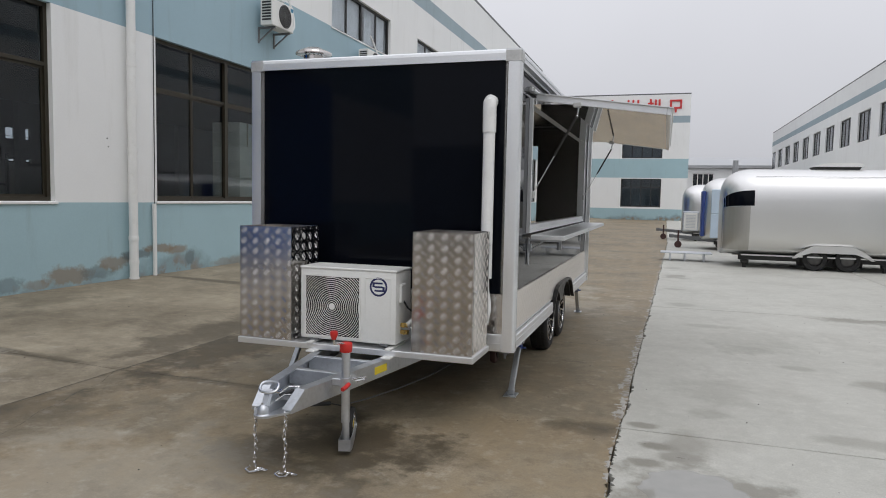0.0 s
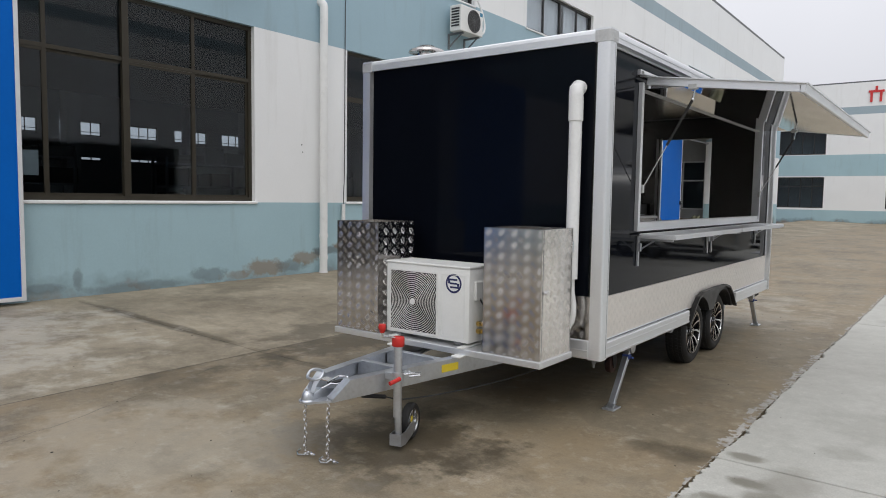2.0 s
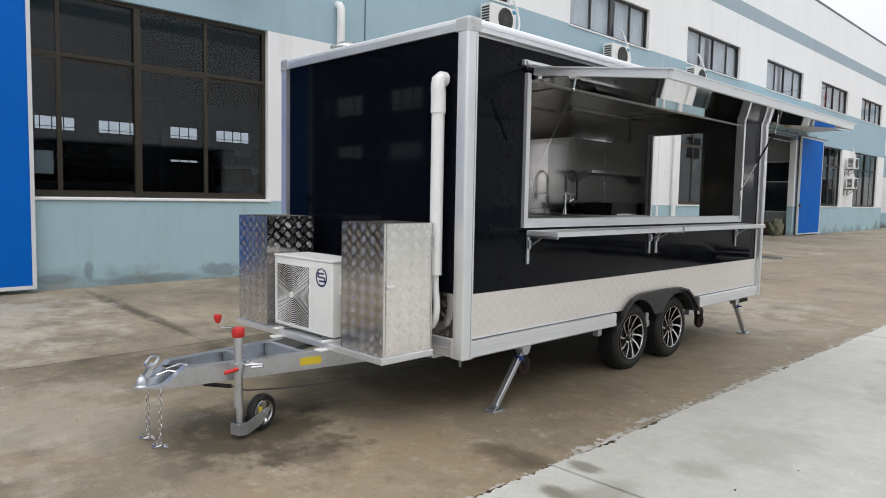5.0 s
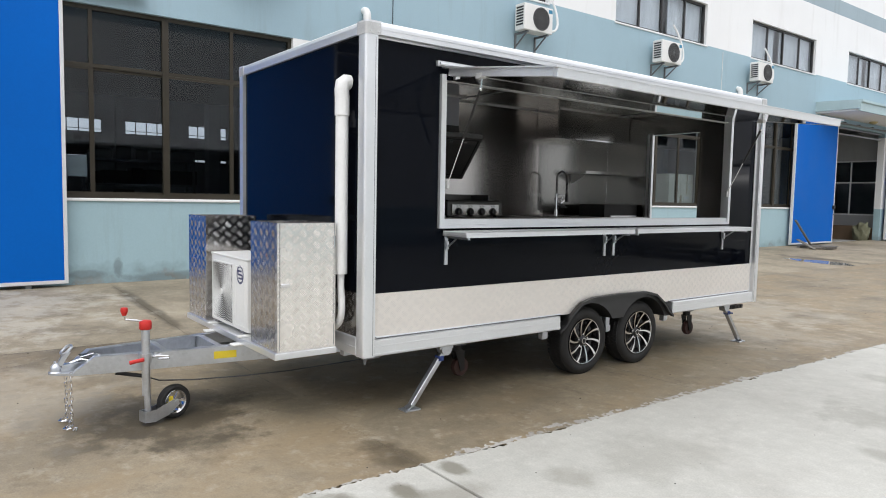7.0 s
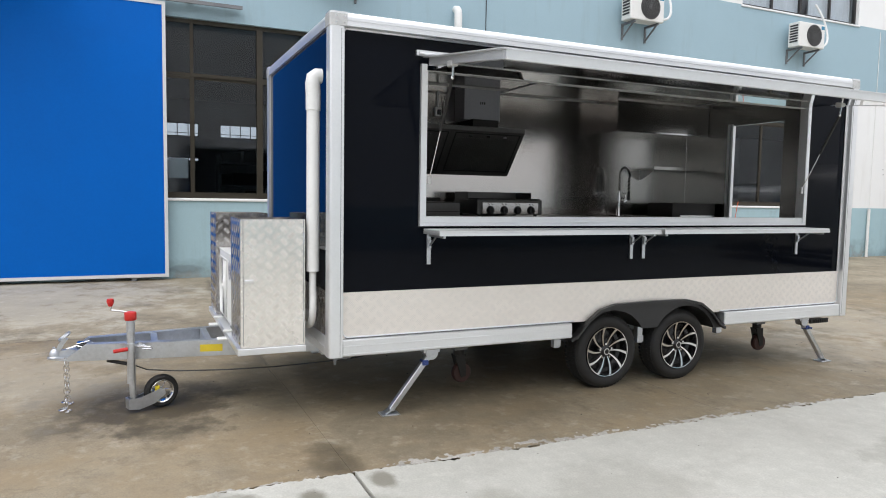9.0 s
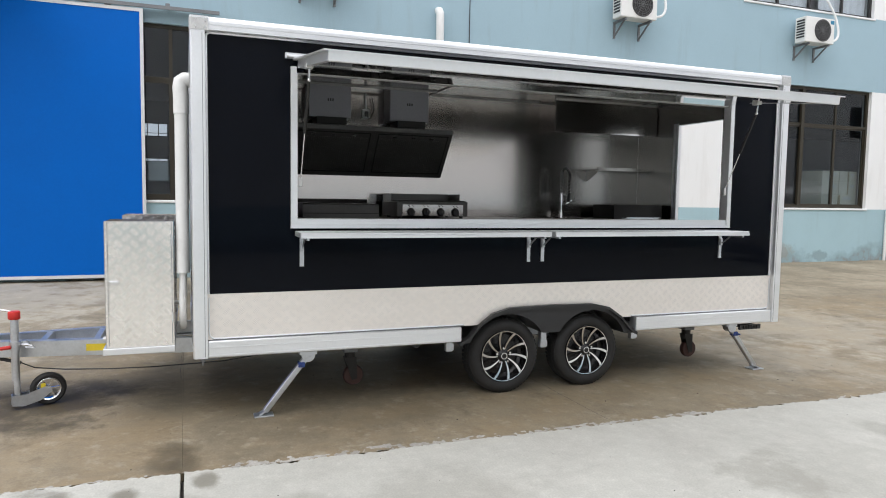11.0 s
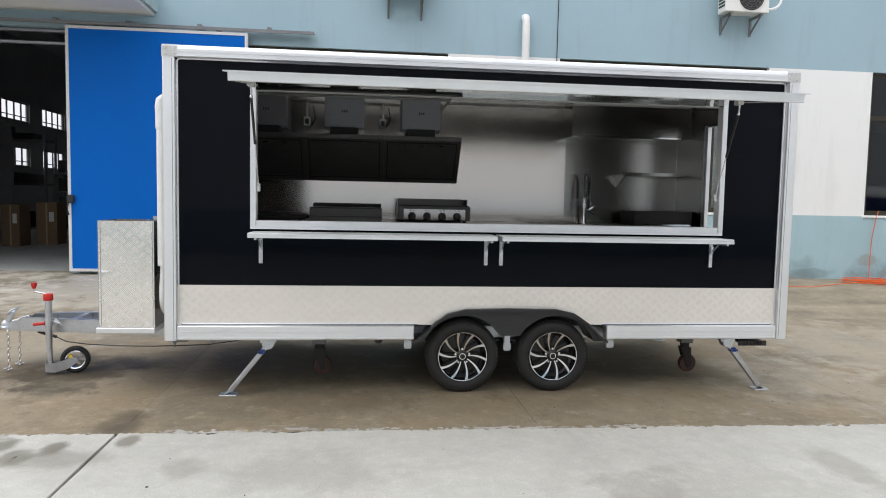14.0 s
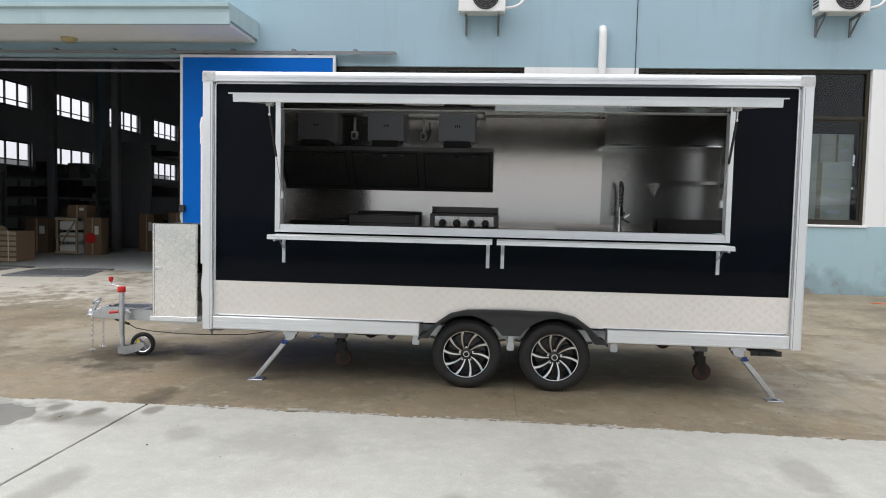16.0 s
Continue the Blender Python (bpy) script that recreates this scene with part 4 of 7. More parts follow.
def wall_ac(y, z):
    """Outdoor unit on two angle brackets, with its hose."""
    u = thing("wall_air_conditioner", "white outdoor air-conditioner unit on steel wall brackets", "air conditioner", Matrix.Translation((WALL, y, z)), "wall air conditioners")
    bm = BM()
    box(bm, 0.14, 0.44, 0.0, 0.86, 0.0, 0.56, 0.018, 2)
    part("case", bm, WHITE_METAL, u)
    bm = BM()
    lathe(bm, [(0.245, 0.0), (0.245, 0.012), (0.232, 0.014), (0.222, 0.002)], 32, Matrix.Translation((0.442, 0.5, 0.28)))
    part("fan_ring", bm, BLACK_PLASTIC, u)
    bm = BM()
    cyl(bm, (0.441, 0.5, 0.28), (0.447, 0.5, 0.28), 0.232, seg=32)
    part("fan_shroud", bm, CAST_IRON, u)
    bm = BM()
    for r in (0.05, 0.095, 0.14, 0.185, 0.222):
        tube(bm, [(0.456, 0.5 + r * math.cos(a), 0.28 + r * math.sin(a)) for a in [2 * math.pi * k / 24 for k in range(24)]], 0.003, 4, True)
    for k in range(6):
        a = math.pi * k / 6
        tube(bm, [(0.456, 0.5 - 0.23 * math.cos(a), 0.28 - 0.23 * math.sin(a)), (0.456, 0.5 + 0.23 * math.cos(a), 0.28 + 0.23 * math.sin(a))], 0.003, 4)
    part("fan_grille", bm, CHASSIS, u)
    for k in range(7):
        bm = BM()
        box(bm, 0.19, 0.4, -0.008, 0.002, 0.1 + 0.06 * k, 0.135 + 0.06 * k)
        part("side_louvre", bm, BLACK_PLASTIC, u)
    bm = BM()
    box(bm, 0.441, 0.4425, 0.73, 0.84, 0.44, 0.52)
    part("badge", bm, TEAL, u)
    for yy in (0.12, 0.72):
        bm = BM()
        box(bm, 0.0, 0.42, yy, yy + 0.04, -0.045, -0.004)
        box(bm, 0.0, 0.03, yy, yy + 0.04, -0.34, -0.045)
        beam(bm, (0.02, yy + 0.02, -0.3), (0.36, yy + 0.02, -0.04), 0.025, 0.025)
        part("bracket", bm, CHASSIS, u)
    bm = BM()
    tube(bm, [Vector((0.3, 0.86, 0.1)).lerp(Vector((0.04, 1.0, 1.15)), f) + Vector((0.05 * math.sin(math.pi * f), 0.3 * math.sin(math.pi * f ** 0.8), -0.3 * math.sin(math.pi * f) * (1 - f))) for f in [i / 16 for i in range(17)]], 0.026, 8)
    part("hose", bm, WHITE_PLASTIC, u, smooth=True)


for y, z in ((1.7, 5.15), (8.07, 5.15), (12.95, 5.12), (17.75, 5.2), (35.4, 2.3), (35.4, 3.3)):
    wall_ac(y, z)

# ---- far building across the end of the yard ----
far = thing("office_building", "white and light blue two-storey block across the yard end", "building", kind="structure")
FX = [(2.72 - 2.1 - 3.3 - 7.38 * k, 2.72 - 2.1 - 7.38 * k) for k in range(5)]
fholes = [(a, b, z0, z1) for a, b in FX for z0, z1 in ((1.1, 3.5), (5.24, 7.15))]


def far_paint(x, z):
    return 2 if z < 0.95 or 3.58 < z < 5.2 else 3 if 8.2 < z < 8.77 else 4 if z > 10.55 else 1


part("wall", panel_wall(BM(), "x", 56.0, 0.25, (-36.0, 2.72), (-0.1, 10.65), fholes, far_paint, (), (0.95, 3.58, 5.2, 8.2, 8.77, 10.55)), FACADE, far)
part("side_wall", panel_wall(BM(), "y", 2.72, -0.25, (56.252, 76.0), (-0.1, 10.65), [], far_paint, (), (0.95, 3.58, 5.2, 8.2, 8.77, 10.55)), FACADE, far)
bm = BM()
box(bm, -36, 2.4, 56.3, 76, 10.1, 10.3)
box(bm, -36, 2.4, 57.5, 57.6, 0, 10.0)
part("roof", bm, GREY_ROOF, far)
for a, b, z0, z1 in fholes:
    bm = BM()
    ring_frame(bm, "x", a, b, z0, z1, 0.07, 56.1, 56.17)
    for f in (0.25, 0.5, 0.75):
        x = a + (b - a) * f
        box(bm, x - 0.035, x + 0.035, 56.105, 56.165, z0 + 0.07, z1 - 0.07)
    if z1 < 4:
        box(bm, a + 0.07, b - 0.07, 56.11, 56.16, 2.75, 2.82)
    w = part("window", bm, FRAME_DARK, far)
    bm = BM()
    box(bm, a + 0.02, b - 0.02, 56.13, 56.136, z0 + 0.02, z1 - 0.02)
    part("pane", bm, PANE_DARK, w)
# the red roof sign as plain bars
sign = thing("roof_sign", "large red characters high on the far white building", "sign")
CHARS = (((0.0, 0.7, 1.0, 0.16), (0.42, 0.86, 0.16, 0.3), (0.12, 0.0, 0.16, 0.7), (0.72, 0.0, 0.16, 0.7)), ((0.04, 0.0, 0.16, 1.1), (0.44, 0.0, 0.16, 1.1), (0.84, 0.0, 0.16, 1.1)), ((0.14, 0.0, 0.16, 1.15), (0.0, 0.7, 0.45, 0.15), (0.55, 0.0, 0.16, 1.1), (0.85, 0.0, 0.16, 1.1)), ((0.05, 0.3, 0.95, 0.15), (0.05, 0.9, 0.95, 0.15), (0.05, 0.45, 0.15, 0.45), (0.85, 0.45, 0.15, 0.45), (0.45, 0.0, 0.15, 0.3)))
for k, strokes in enumerate(CHARS):
    bm = BM()
    for n, (x, z, w, h) in enumerate(strokes):
        box(bm, -4.15 + 1.72 * k + x, -4.15 + 1.72 * k + x + w, 55.93 - 0.006 * n, 55.99 - 0.003 * n, 9.05 + z, 9.05 + z + h)
    part("character", bm, SIGN_RED, sign)

# ---- building along the other side of the yard ----
side = thing("long_building", "long white two-storey building with a row of upper windows", "building", kind="structure")
SY = [(46.4 + 5.07 * k, 49.5 + 5.07 * k) for k in range(-1, 9)]
sholes = [(a, b, 5.9, 7.95) for a, b in SY]


def side_paint(y, z):
    return 3 if 8.75 < z < 9.28 else 4 if z > 10.4 else 2 if z < 1.2 else 1


part("wall", panel_wall(BM(), "y", 13.5, 0.25, (-25.0, 90.0), (-0.1, 10.5), sholes, side_paint, (), (1.2, 8.75, 9.28, 10.4)), FACADE, side)
bm = BM()
box(bm, 13.8, 30, -25, 90, 10.0, 10.2)
box(bm, 14.6, 14.7, -25, 90, 0, 10.0)
part("roof", bm, GREY_ROOF, side)
for a, b, z0, z1 in sholes:
    bm = BM()
    ring_frame(bm, "y", a, b, z0, z1, 0.08, 13.6, 13.67)
    for f in (0.33, 0.67):
        y = a + (b - a) * f
        box(bm, 13.605, 13.665, y - 0.05, y + 0.05, z0 + 0.08, z1 - 0.08)
    w = part("window", bm, FRAME_DARK, side)
    bm = BM()
    box(bm, 13.63, 13.636, a + 0.02, b - 0.02, z0 + 0.02, z1 - 0.02)
    part("pane", bm, PANE_DARK, w)

shed = thing("far_shed", "low white shed with a grey roof beyond the yard", "building", kind="structure")
part("wall", panel_wall(BM(), "x", 96.0, 0.25, (-2.0, 24.0), (-0.1, 6.4), [(4.4, 7.2, 3.6, 5.6)]), FACADE_WHITE, shed)
bm = BM()
ring_frame(bm, "x", 4.4, 7.2, 3.6, 5.6, 0.12, 96.08, 96.16)
for f in (0.25, 0.5, 0.75):
    box(bm, 4.4 + 2.8 * f - 0.06, 4.4 + 2.8 * f + 0.06, 96.085, 96.155, 3.72, 5.48)
w = part("window", bm, WHITE_PLASTIC, shed)
part("pane", box(BM(), 4.45, 7.15, 96.11, 96.13, 3.65, 5.55), PANE_DARK, w)
# sheet added behind the pane, coloured near-black to give an unlit inside
part("inner_wall", box(BM(), -1.9, 23.9, 98.5, 98.6, -0.1, 6.3), ROOM_SHADE, shed)
bm = BM()
prism(bm, [(95.6, 6.4), (95.6, 6.7), (104, 8.2), (104, 7.9)], "x", -2.4, 24.4)
part("roof", bm, GREY_ROOF, shed)
bm = BM()
cyl(bm, (9.6, 93.0, 0), (9.6, 93.0, 7.2), 0.35, seg=18)
part("flue", bm, GREY_ROOF, shed)
# plain wall that closes the yard behind the camera
bm = BM()
panel_wall(bm, "x", -26.0, -0.3, (-52.0, 13.4), (-0.1, 4.0), [])
tagged(part("wall_yard_end", bm, INNER_WALL), "plain grey yard wall", "wall", kind="structure")

# ---- the food trailer ----
W0, W1, L0, L1, B0, B1 = -2.09, 0.0, 0.0, 4.965, 0.445, 2.622   # body: side to side, front to rear, bottom and top
trailer = thing("food_trailer", "black food trailer with silver edges, serving hatch open", "trailer")
OP = (0.664, 4.33, 1.35, 2.326)          # serving opening: y and z
KW = (-1.42, -0.68, 0.6, 2.34)         # rear doorway: x and z
HUBS, HZ, TYRE = (2.267, 3.007), 0.292, 0.292


def arch_top(y):
    """Outer line of the twin wheel arch."""
    pts = ((1.86, 0.43), (1.93, 0.47), (2.03, 0.575), (2.13, 0.645), (2.27, 0.68), (2.63, 0.688), (3.0, 0.683), (3.15, 0.65), (3.27, 0.57), (3.36, 0.475), (3.43, 0.43))
    return float(np.interp(y, [p[0] for p in pts], [p[1] for p in pts]))


def arch_low(y):
    """Inner line: two rounds over the tyres with a point between them."""
    z = 0.425
    for h in HUBS:
        if abs(y - h) < 0.345:
            z = max(z, HZ + math.sqrt(0.345 ** 2 - (y - h) ** 2) * 0.98)
    if abs(y - 2.637) < 0.09:
        z = max(z, 0.47)
    return min(z, arch_top(y) - 0.012)


# walls: black skins outside, stainless lining inside
part("serving_wall", panel_wall(BM(), "y", W1, -0.03, (L0 + 0.06, L1 - 0.06), (0.86, 2.545), [OP]), BLACK, trailer, "gloss black side wall")
part("front_wall", panel_wall(BM(), "x", L0 + 0.02, 0.012, (W0 + 0.06, W1 - 0.06), (0.87, 2.545), []), BLACK, trailer, "gloss black front wall")
part("rear_wall", panel_wall(BM(), "x", L1 - 0.02, -0.012, (W0 + 0.06, W1 - 0.06), (0.56, 2.545), [KW]), BLACK, trailer, "gloss black rear wall")
part("far_wall", panel_wall(BM(), "y", W0, 0.03, (L0 + 0.06, L1 - 0.06), (0.56, 2.545), []), BLACK, trailer)
part("side_lining", panel_wall(BM(), "y", W1 - 0.034, -0.016, (L0 + 0.05, L1 - 0.05), (0.7, 2.5685), [OP]), STEEL_SHADED, trailer, "brushed stainless lining")
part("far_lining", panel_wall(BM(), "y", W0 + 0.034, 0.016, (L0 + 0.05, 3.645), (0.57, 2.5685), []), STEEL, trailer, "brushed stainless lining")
# rear stretch of the same wall, in the copy darkened for shade
part("far_lining", panel_wall(BM(), "y", W0 + 0.034, 0.0164, (3.6455, L1 - 0.0465), (0.57, 2.5685), []), STEEL_SHADED, trailer, "brushed stainless lining")
part("front_lining", panel_wall(BM(), "x", L0 + 0.034, 0.012, (W0 + 0.0508, W1 - 0.0505), (0.57, 2.5685), []), STEEL_SHADED, trailer)
part("rear_lining", panel_wall(BM(), "x", L1 - 0.034, -0.012, (W0 + 0.0508, W1 - 0.0505), (0.57, 2.5685), [KW]), STEEL_SHADED, trailer)
bm = BM()
UNDER = [(W0 + 0.04, L0 + 0.04), (W1 - 0.04, L0 + 0.04), (W1 - 0.04, 1.84), (W1 - 0.275, 1.84), (W1 - 0.275, 3.45), (W1 - 0.04, 3.45), (W1 - 0.04, L1 - 0.04), (W0 + 0.04, L1 - 0.04), (W0 + 0.04, 3.45), (W0 + 0.275, 3.45), (W0 + 0.275, 1.84), (W0 + 0.04, 1.84)]
prism(bm, UNDER, "z", 0.504, 0.565)
part("floor", bm, STEEL_DARK, trailer)
# dark sheet added below the floor to cut bounce and deepen the shade
bm = BM()
prism(bm, UNDER, "z", 0.4998, 0.5035)
part("under_shade_sheet", bm, CAST_IRON, trailer, "added dark sheet that deepens the shade under the floor")
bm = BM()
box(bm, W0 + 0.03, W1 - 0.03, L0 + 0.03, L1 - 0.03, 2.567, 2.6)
part("ceiling", bm, STEEL_SHADED, trailer, "brushed stainless ceiling")
bm = BM()
box(bm, W0 + 0.05, W1 - 0.05, L0 + 0.05, L1 - 0.05, 2.603, 2.612)
part("roof", bm, ALU, trailer)
# cornice strips where the ceiling meets the hoods, the far wall and the cupboard, and two ceiling seams
for x, ya, yb in ((-1.806, 0.06, 2.33), (W0 + 0.058, 2.335, 3.6), (-1.69, 3.605, 4.9)):
    bm = BM()
    prism(bm, [(x, 2.5665), (x + 0.016, 2.5665), (x + 0.003, 2.55), (x, 2.55)], "y", ya, yb)
    part("cornice", bm, ALU_CAP, trailer)
for y, xa in ((2.332, W0 + 0.06), (4.7, -1.68)):
    bm = BM()
    box(bm, xa, -0.06, y - 0.012, y + 0.012, 2.561, 2.5668)
    part("ceiling_seam", bm, CHASSIS, trailer)

# silver edges
OUT, END0, END1 = 0.055, 0.0, 4.955      # how far the posts stand out, and the outer faces of the two ends


def post_outline(x, sx, y, sy, arm, grow=0.0):
    """Plan of a corner extrusion with its rounded outer corner; x, y: the outer corner, sx, sy: the way out."""
    pts = [(0.02, 0.0), (arm, 0.0), (arm, 0.045), (0.05, 0.05), (0.045, arm), (0.0, arm), (0.0, 0.02), (0.002, 0.011), (0.006, 0.006), (0.011, 0.002)]
    return [(x - sx * (a - grow * (a < 0.03)), y - sy * (b - grow * (b < 0.03))) for a, b in pts]


for x in (W0, W1):
    for y, sy in ((END0, -1), (END1, 1)):
        sx = 1 if x == W1 else -1
        xo = x + sx * OUT
        bm = BM()
        prism(bm, post_outline(xo, sx, y, sy, 0.09), "z", B0, B1 - 0.0885)
        part("corner_post", bm, ALU, trailer, "satin aluminium corner post", smooth=True)
        bm = BM()
        prism(bm, post_outline(xo, sx, y, sy, 0.112, 0.001), "z", B1 - 0.088, B1)
        cap = part("corner_cap", bm, ALU, trailer, smooth=True)
        bm = BM()
        prism(bm, post_outline(xo, sx, y, sy, 0.108, 0.004), "z", B1 - 0.086, B1 - 0.013)
        part("cap_plate", bm, ALU_CAP, cap, "grey cast corner plate", smooth=True)
        for b in (0.035, 0.092):
            for dz in (0.028, 0.07):
                bm = BM()
                cyl(bm, (xo + sx * 0.003, y - sy * b, B1 - dz), (xo + sx * 0.0058, y - sy * b, B1 - dz), 0.005, seg=10)
                part("rivet", bm, CHROME, cap)
        bm = BM()
        box(bm, *sorted((xo - sx * 0.001, xo + sx * 0.0008)), *sorted((y - sy * 0.072, y - sy * 0.075)), B0 + 0.01, B1 - 0.1)
        part("post_groove", bm, CHASSIS, trailer)
for x in (W0, W1):
    s = 1 if x == W1 else -1
    bm = BM()
    prof = [(x + s * OUT, B1 - 0.082), (x + s * OUT, B1 - 0.03), (x + s * (OUT - 0.004), B1 - 0.011), (x + s * (OUT - 0.016), B1), (x - s * 0.08, B1), (x - s * 0.08, B1 - 0.012), (x + s * 0.002, B1 - 0.012), (x + s * 0.002, B1 - 0.082)]
    prism(bm, prof, "y", END0 + 0.113, END1 - 0.113)
    part("top_rail", bm, ALU, trailer)
    bm = BM()
    box(bm, *sorted((x + s * (OUT + 0.0005), x + s * (OUT + 0.004))), END0 + 0.113, END1 - 0.113, B1 - 0.05, B1 - 0.046)
    part("rail_rib", bm, ALU, trailer)
for y, s in ((END0, -1), (END1, 1)):
    bm = BM()
    prof = [(y, B1 - 0.08), (y, B1 - 0.03), (y - s * 0.004, B1 - 0.01), (y - s * 0.014, B1), (y - s * 0.09, B1), (y - s * 0.09, B1 - 0.012), (y - s * 0.018, B1 - 0.012), (y - s * 0.018, B1 - 0.08)]
    prism(bm, prof, "x", W0 + 0.058, W1 - 0.058)
    part("top_rail", bm, ALU, trailer)
    bm = BM()
    box(bm, W0 + 0.036, W1 - 0.036, *sorted((y, y - s * 0.06)), B0, 0.573, 0.006)
    box(bm, W0 + 0.036, W1 - 0.036, *sorted((y + s * 0.0005, y + s * 0.006)), 0.5, 0.506)
    part("bottom_rail", bm, ALU, trailer)
for x, s in ((W1, 1), (W0, -1)):
    for ya, yb in ((END0 + 0.091, 1.87), (3.42, END1 - 0.091)):
        bm = BM()
        box(bm, *sorted((x + s * 0.048, x - s * 0.05)), ya, yb, B0, 0.556, 0.006)
        box(bm, *sorted((x + s * 0.0485, x + s * 0.053)), ya, yb, B0 + 0.014, B0 + 0.02)
        box(bm, *sorted((x + s * 0.0485, x + s * 0.052)), ya, yb, 0.512, 0.516)
        part("bottom_rail", bm, ALU, trailer)


def rounded_run(corners, r, steps=5):
    """Points along a run of straight lines in the y-z plane with rounded bends."""
    out = [Vector(corners[0])]
    for a, b, c in zip(corners, corners[1:], corners[2:]):
        a, b, c = Vector(a), Vector(b), Vector(c)
        p, q = b + (a - b).normalized() * r, b + (c - b).normalized() * r
        out += [p.lerp(b, f).lerp(b.lerp(q, f), f) for f in [k / steps for k in range(steps + 1)]]
    return out + [Vector(corners[-1])]


# slim bead round the black side panel
bead = rounded_run([(0.008, 0.098, 0.862), (0.008, 0.098, B1 - 0.09), (0.008, END1 - 0.098, B1 - 0.09), (0.008, END1 - 0.098, 0.862)], 0.028)
part("panel_bead", tube(BM(), bead, 0.008, 8), ALU, trailer, smooth=True)

# tread-plate skirt along the serving side, notched for the wheel arch
ys = [L0 + 0.075 + (L1 - 0.15) * i / 160 for i in range(161)]
bm = strip(BM(), ys, lambda y: 0.86, lambda y: max(0.558, arch_top(y) - 0.01 if 1.9 < y < 3.4 else 0.558), -0.012, 0.014)
skirt = part("tread_skirt", bm, TREAD_DULL, trailer, "dull aluminium tread-plate skirt")
bm = tread(BM(), L1 - 0.16, 0.29, placed(FACE_SIDE, 0.0142, L0 + 0.08, 0.563), lambda a, b: b + 0.563 > arch_top(a + L0 + 0.08) + 0.03, proud=0.0006, weak=0.9)
tagged(part("tread_pattern", bm, DULL_BARS, skirt), kind="stuff")
for run in ([(0.018, 0.1, 0.838), (0.018, 0.1, 0.568), (0.018, 1.9, 0.568)], [(0.018, END1 - 0.1, 0.838), (0.018, END1 - 0.1, 0.568), (0.018, 3.39, 0.568)]):
    part("skirt_bead", tube(BM(), rounded_run(run, 0.045), 0.005, 8), ALU, skirt, smooth=True)
    part("skirt_seam", tube(BM(), [p + Vector((-0.002, 0.0, -0.0075)) for p in rounded_run(run, 0.045)[4:]], 0.004, 6), CHASSIS, skirt)
bm = BM()
box(bm, W0 + 0.036, W1 - 0.036, L0 + 0.006, L0 + 0.019, 0.575, 0.868)
fs = part("front_tread", bm, TREAD, trailer, "bright aluminium tread plate on the front wall")
bm = tread(BM(), 1.94, 0.29, placed(FACE_FRONT, W0 + 0.075, L0 + 0.0058, 0.577))
tagged(part("tread_pattern", bm, BARS, fs), kind="stuff")

# serving opening frame
bm = BM()
for r in ((OP[0] - 0.039, OP[1] + 0.035, OP[2] - 0.06, OP[2] - 0.0355), (OP[0] - 0.039, OP[0], OP[2] - 0.035, OP[3] + 0.035), (OP[1], OP[1] + 0.035, OP[2] - 0.035, OP[3] + 0.035)):
    box(bm, 0.002, 0.03, *r)
part("hatch_frame", bm, ALU, trailer, "satin aluminium hatch frame")
bm = BM()
box(bm, 0.0008, 0.018, OP[0] + 0.001, OP[1] - 0.001, OP[2] - 0.035, OP[2])
part("hatch_liner", bm, ALU, trailer)
for r, x1 in (((OP[0] + 0.0005, OP[0] + 0.005, OP[2] + 0.0055, OP[3] - 0.005), 0.029), ((OP[1] - 0.005, OP[1] - 0.0005, OP[2] + 0.0055, OP[3] - 0.005), 0.029), ((OP[0] + 0.001, OP[1] - 0.001, OP[2] + 0.0005, OP[2] + 0.005), 0.018)):
    bm = BM()
    box(bm, -0.052, x1, *r)
    part("hatch_reveal", bm, ALU, trailer)
bm = BM()
box(bm, -0.052, 0.004, OP[0] + 0.006, OP[1] - 0.006, OP[3] - 0.0045, OP[3] - 0.0005)
part("hatch_head", bm, ALU_CAP, trailer)

# lift-up hatch cover
CY0, CY1 = 0.668, 4.312
canopy = part("hatch_cover", box(BM(), 0.045, 1.06, CY0 + 0.025, CY1 - 0.025, -0.012, 0.012), BLACK, trailer, "lift-up hatch cover, propped open")
canopy.matrix_basis = Matrix.Translation((0, 0, 2.412)) @ Euler((0, radians(7.4), 0)).to_matrix().to_4x4() @ Matrix.Translation((0, 0, -0.02))
bm = BM()
prism(bm, [(0.02, -0.0125), (1.0545, -0.0125), (1.0545, -0.034), (0.3, -0.036), (0.02, -0.066)], "y", CY0 + 0.035, CY1 - 0.035)
part("lining", bm, MIRROR, canopy, "mirror-polished metal lining")
bm = BM()
box(bm, 1.055, 1.09, CY0, CY1, -0.042, 0.02, 0.004)
box(bm, 0.05, 1.0545, CY0, CY0 + 0.034, -0.037, 0.02)
box(bm, 0.05, 1.0545, CY1 - 0.034, CY1, -0.037, 0.02)
box(bm, 1.0905, 1.1, CY0 - 0.026, CY1 + 0.03, 0.012, 0.02)
box(bm, 0.0, 1.09, CY0 - 0.026, CY0 - 0.0005, 0.013, 0.02)
box(bm, 0.0, 1.09, CY1 + 0.0005, CY1 + 0.03, 0.013, 0.02)
part("edge_frame", bm, ALU, canopy, "satin aluminium edge")
bm = BM()
cyl(bm, (0.036, 0.6, 2.425), (0.036, 4.39, 2.425), 0.012, seg=12)
box(bm, 0.002, 0.026, 0.59, 4.4, 2.412, 2.448)
part("hinge", bm, ALU, trailer, "aluminium hinge strip above the hatch")
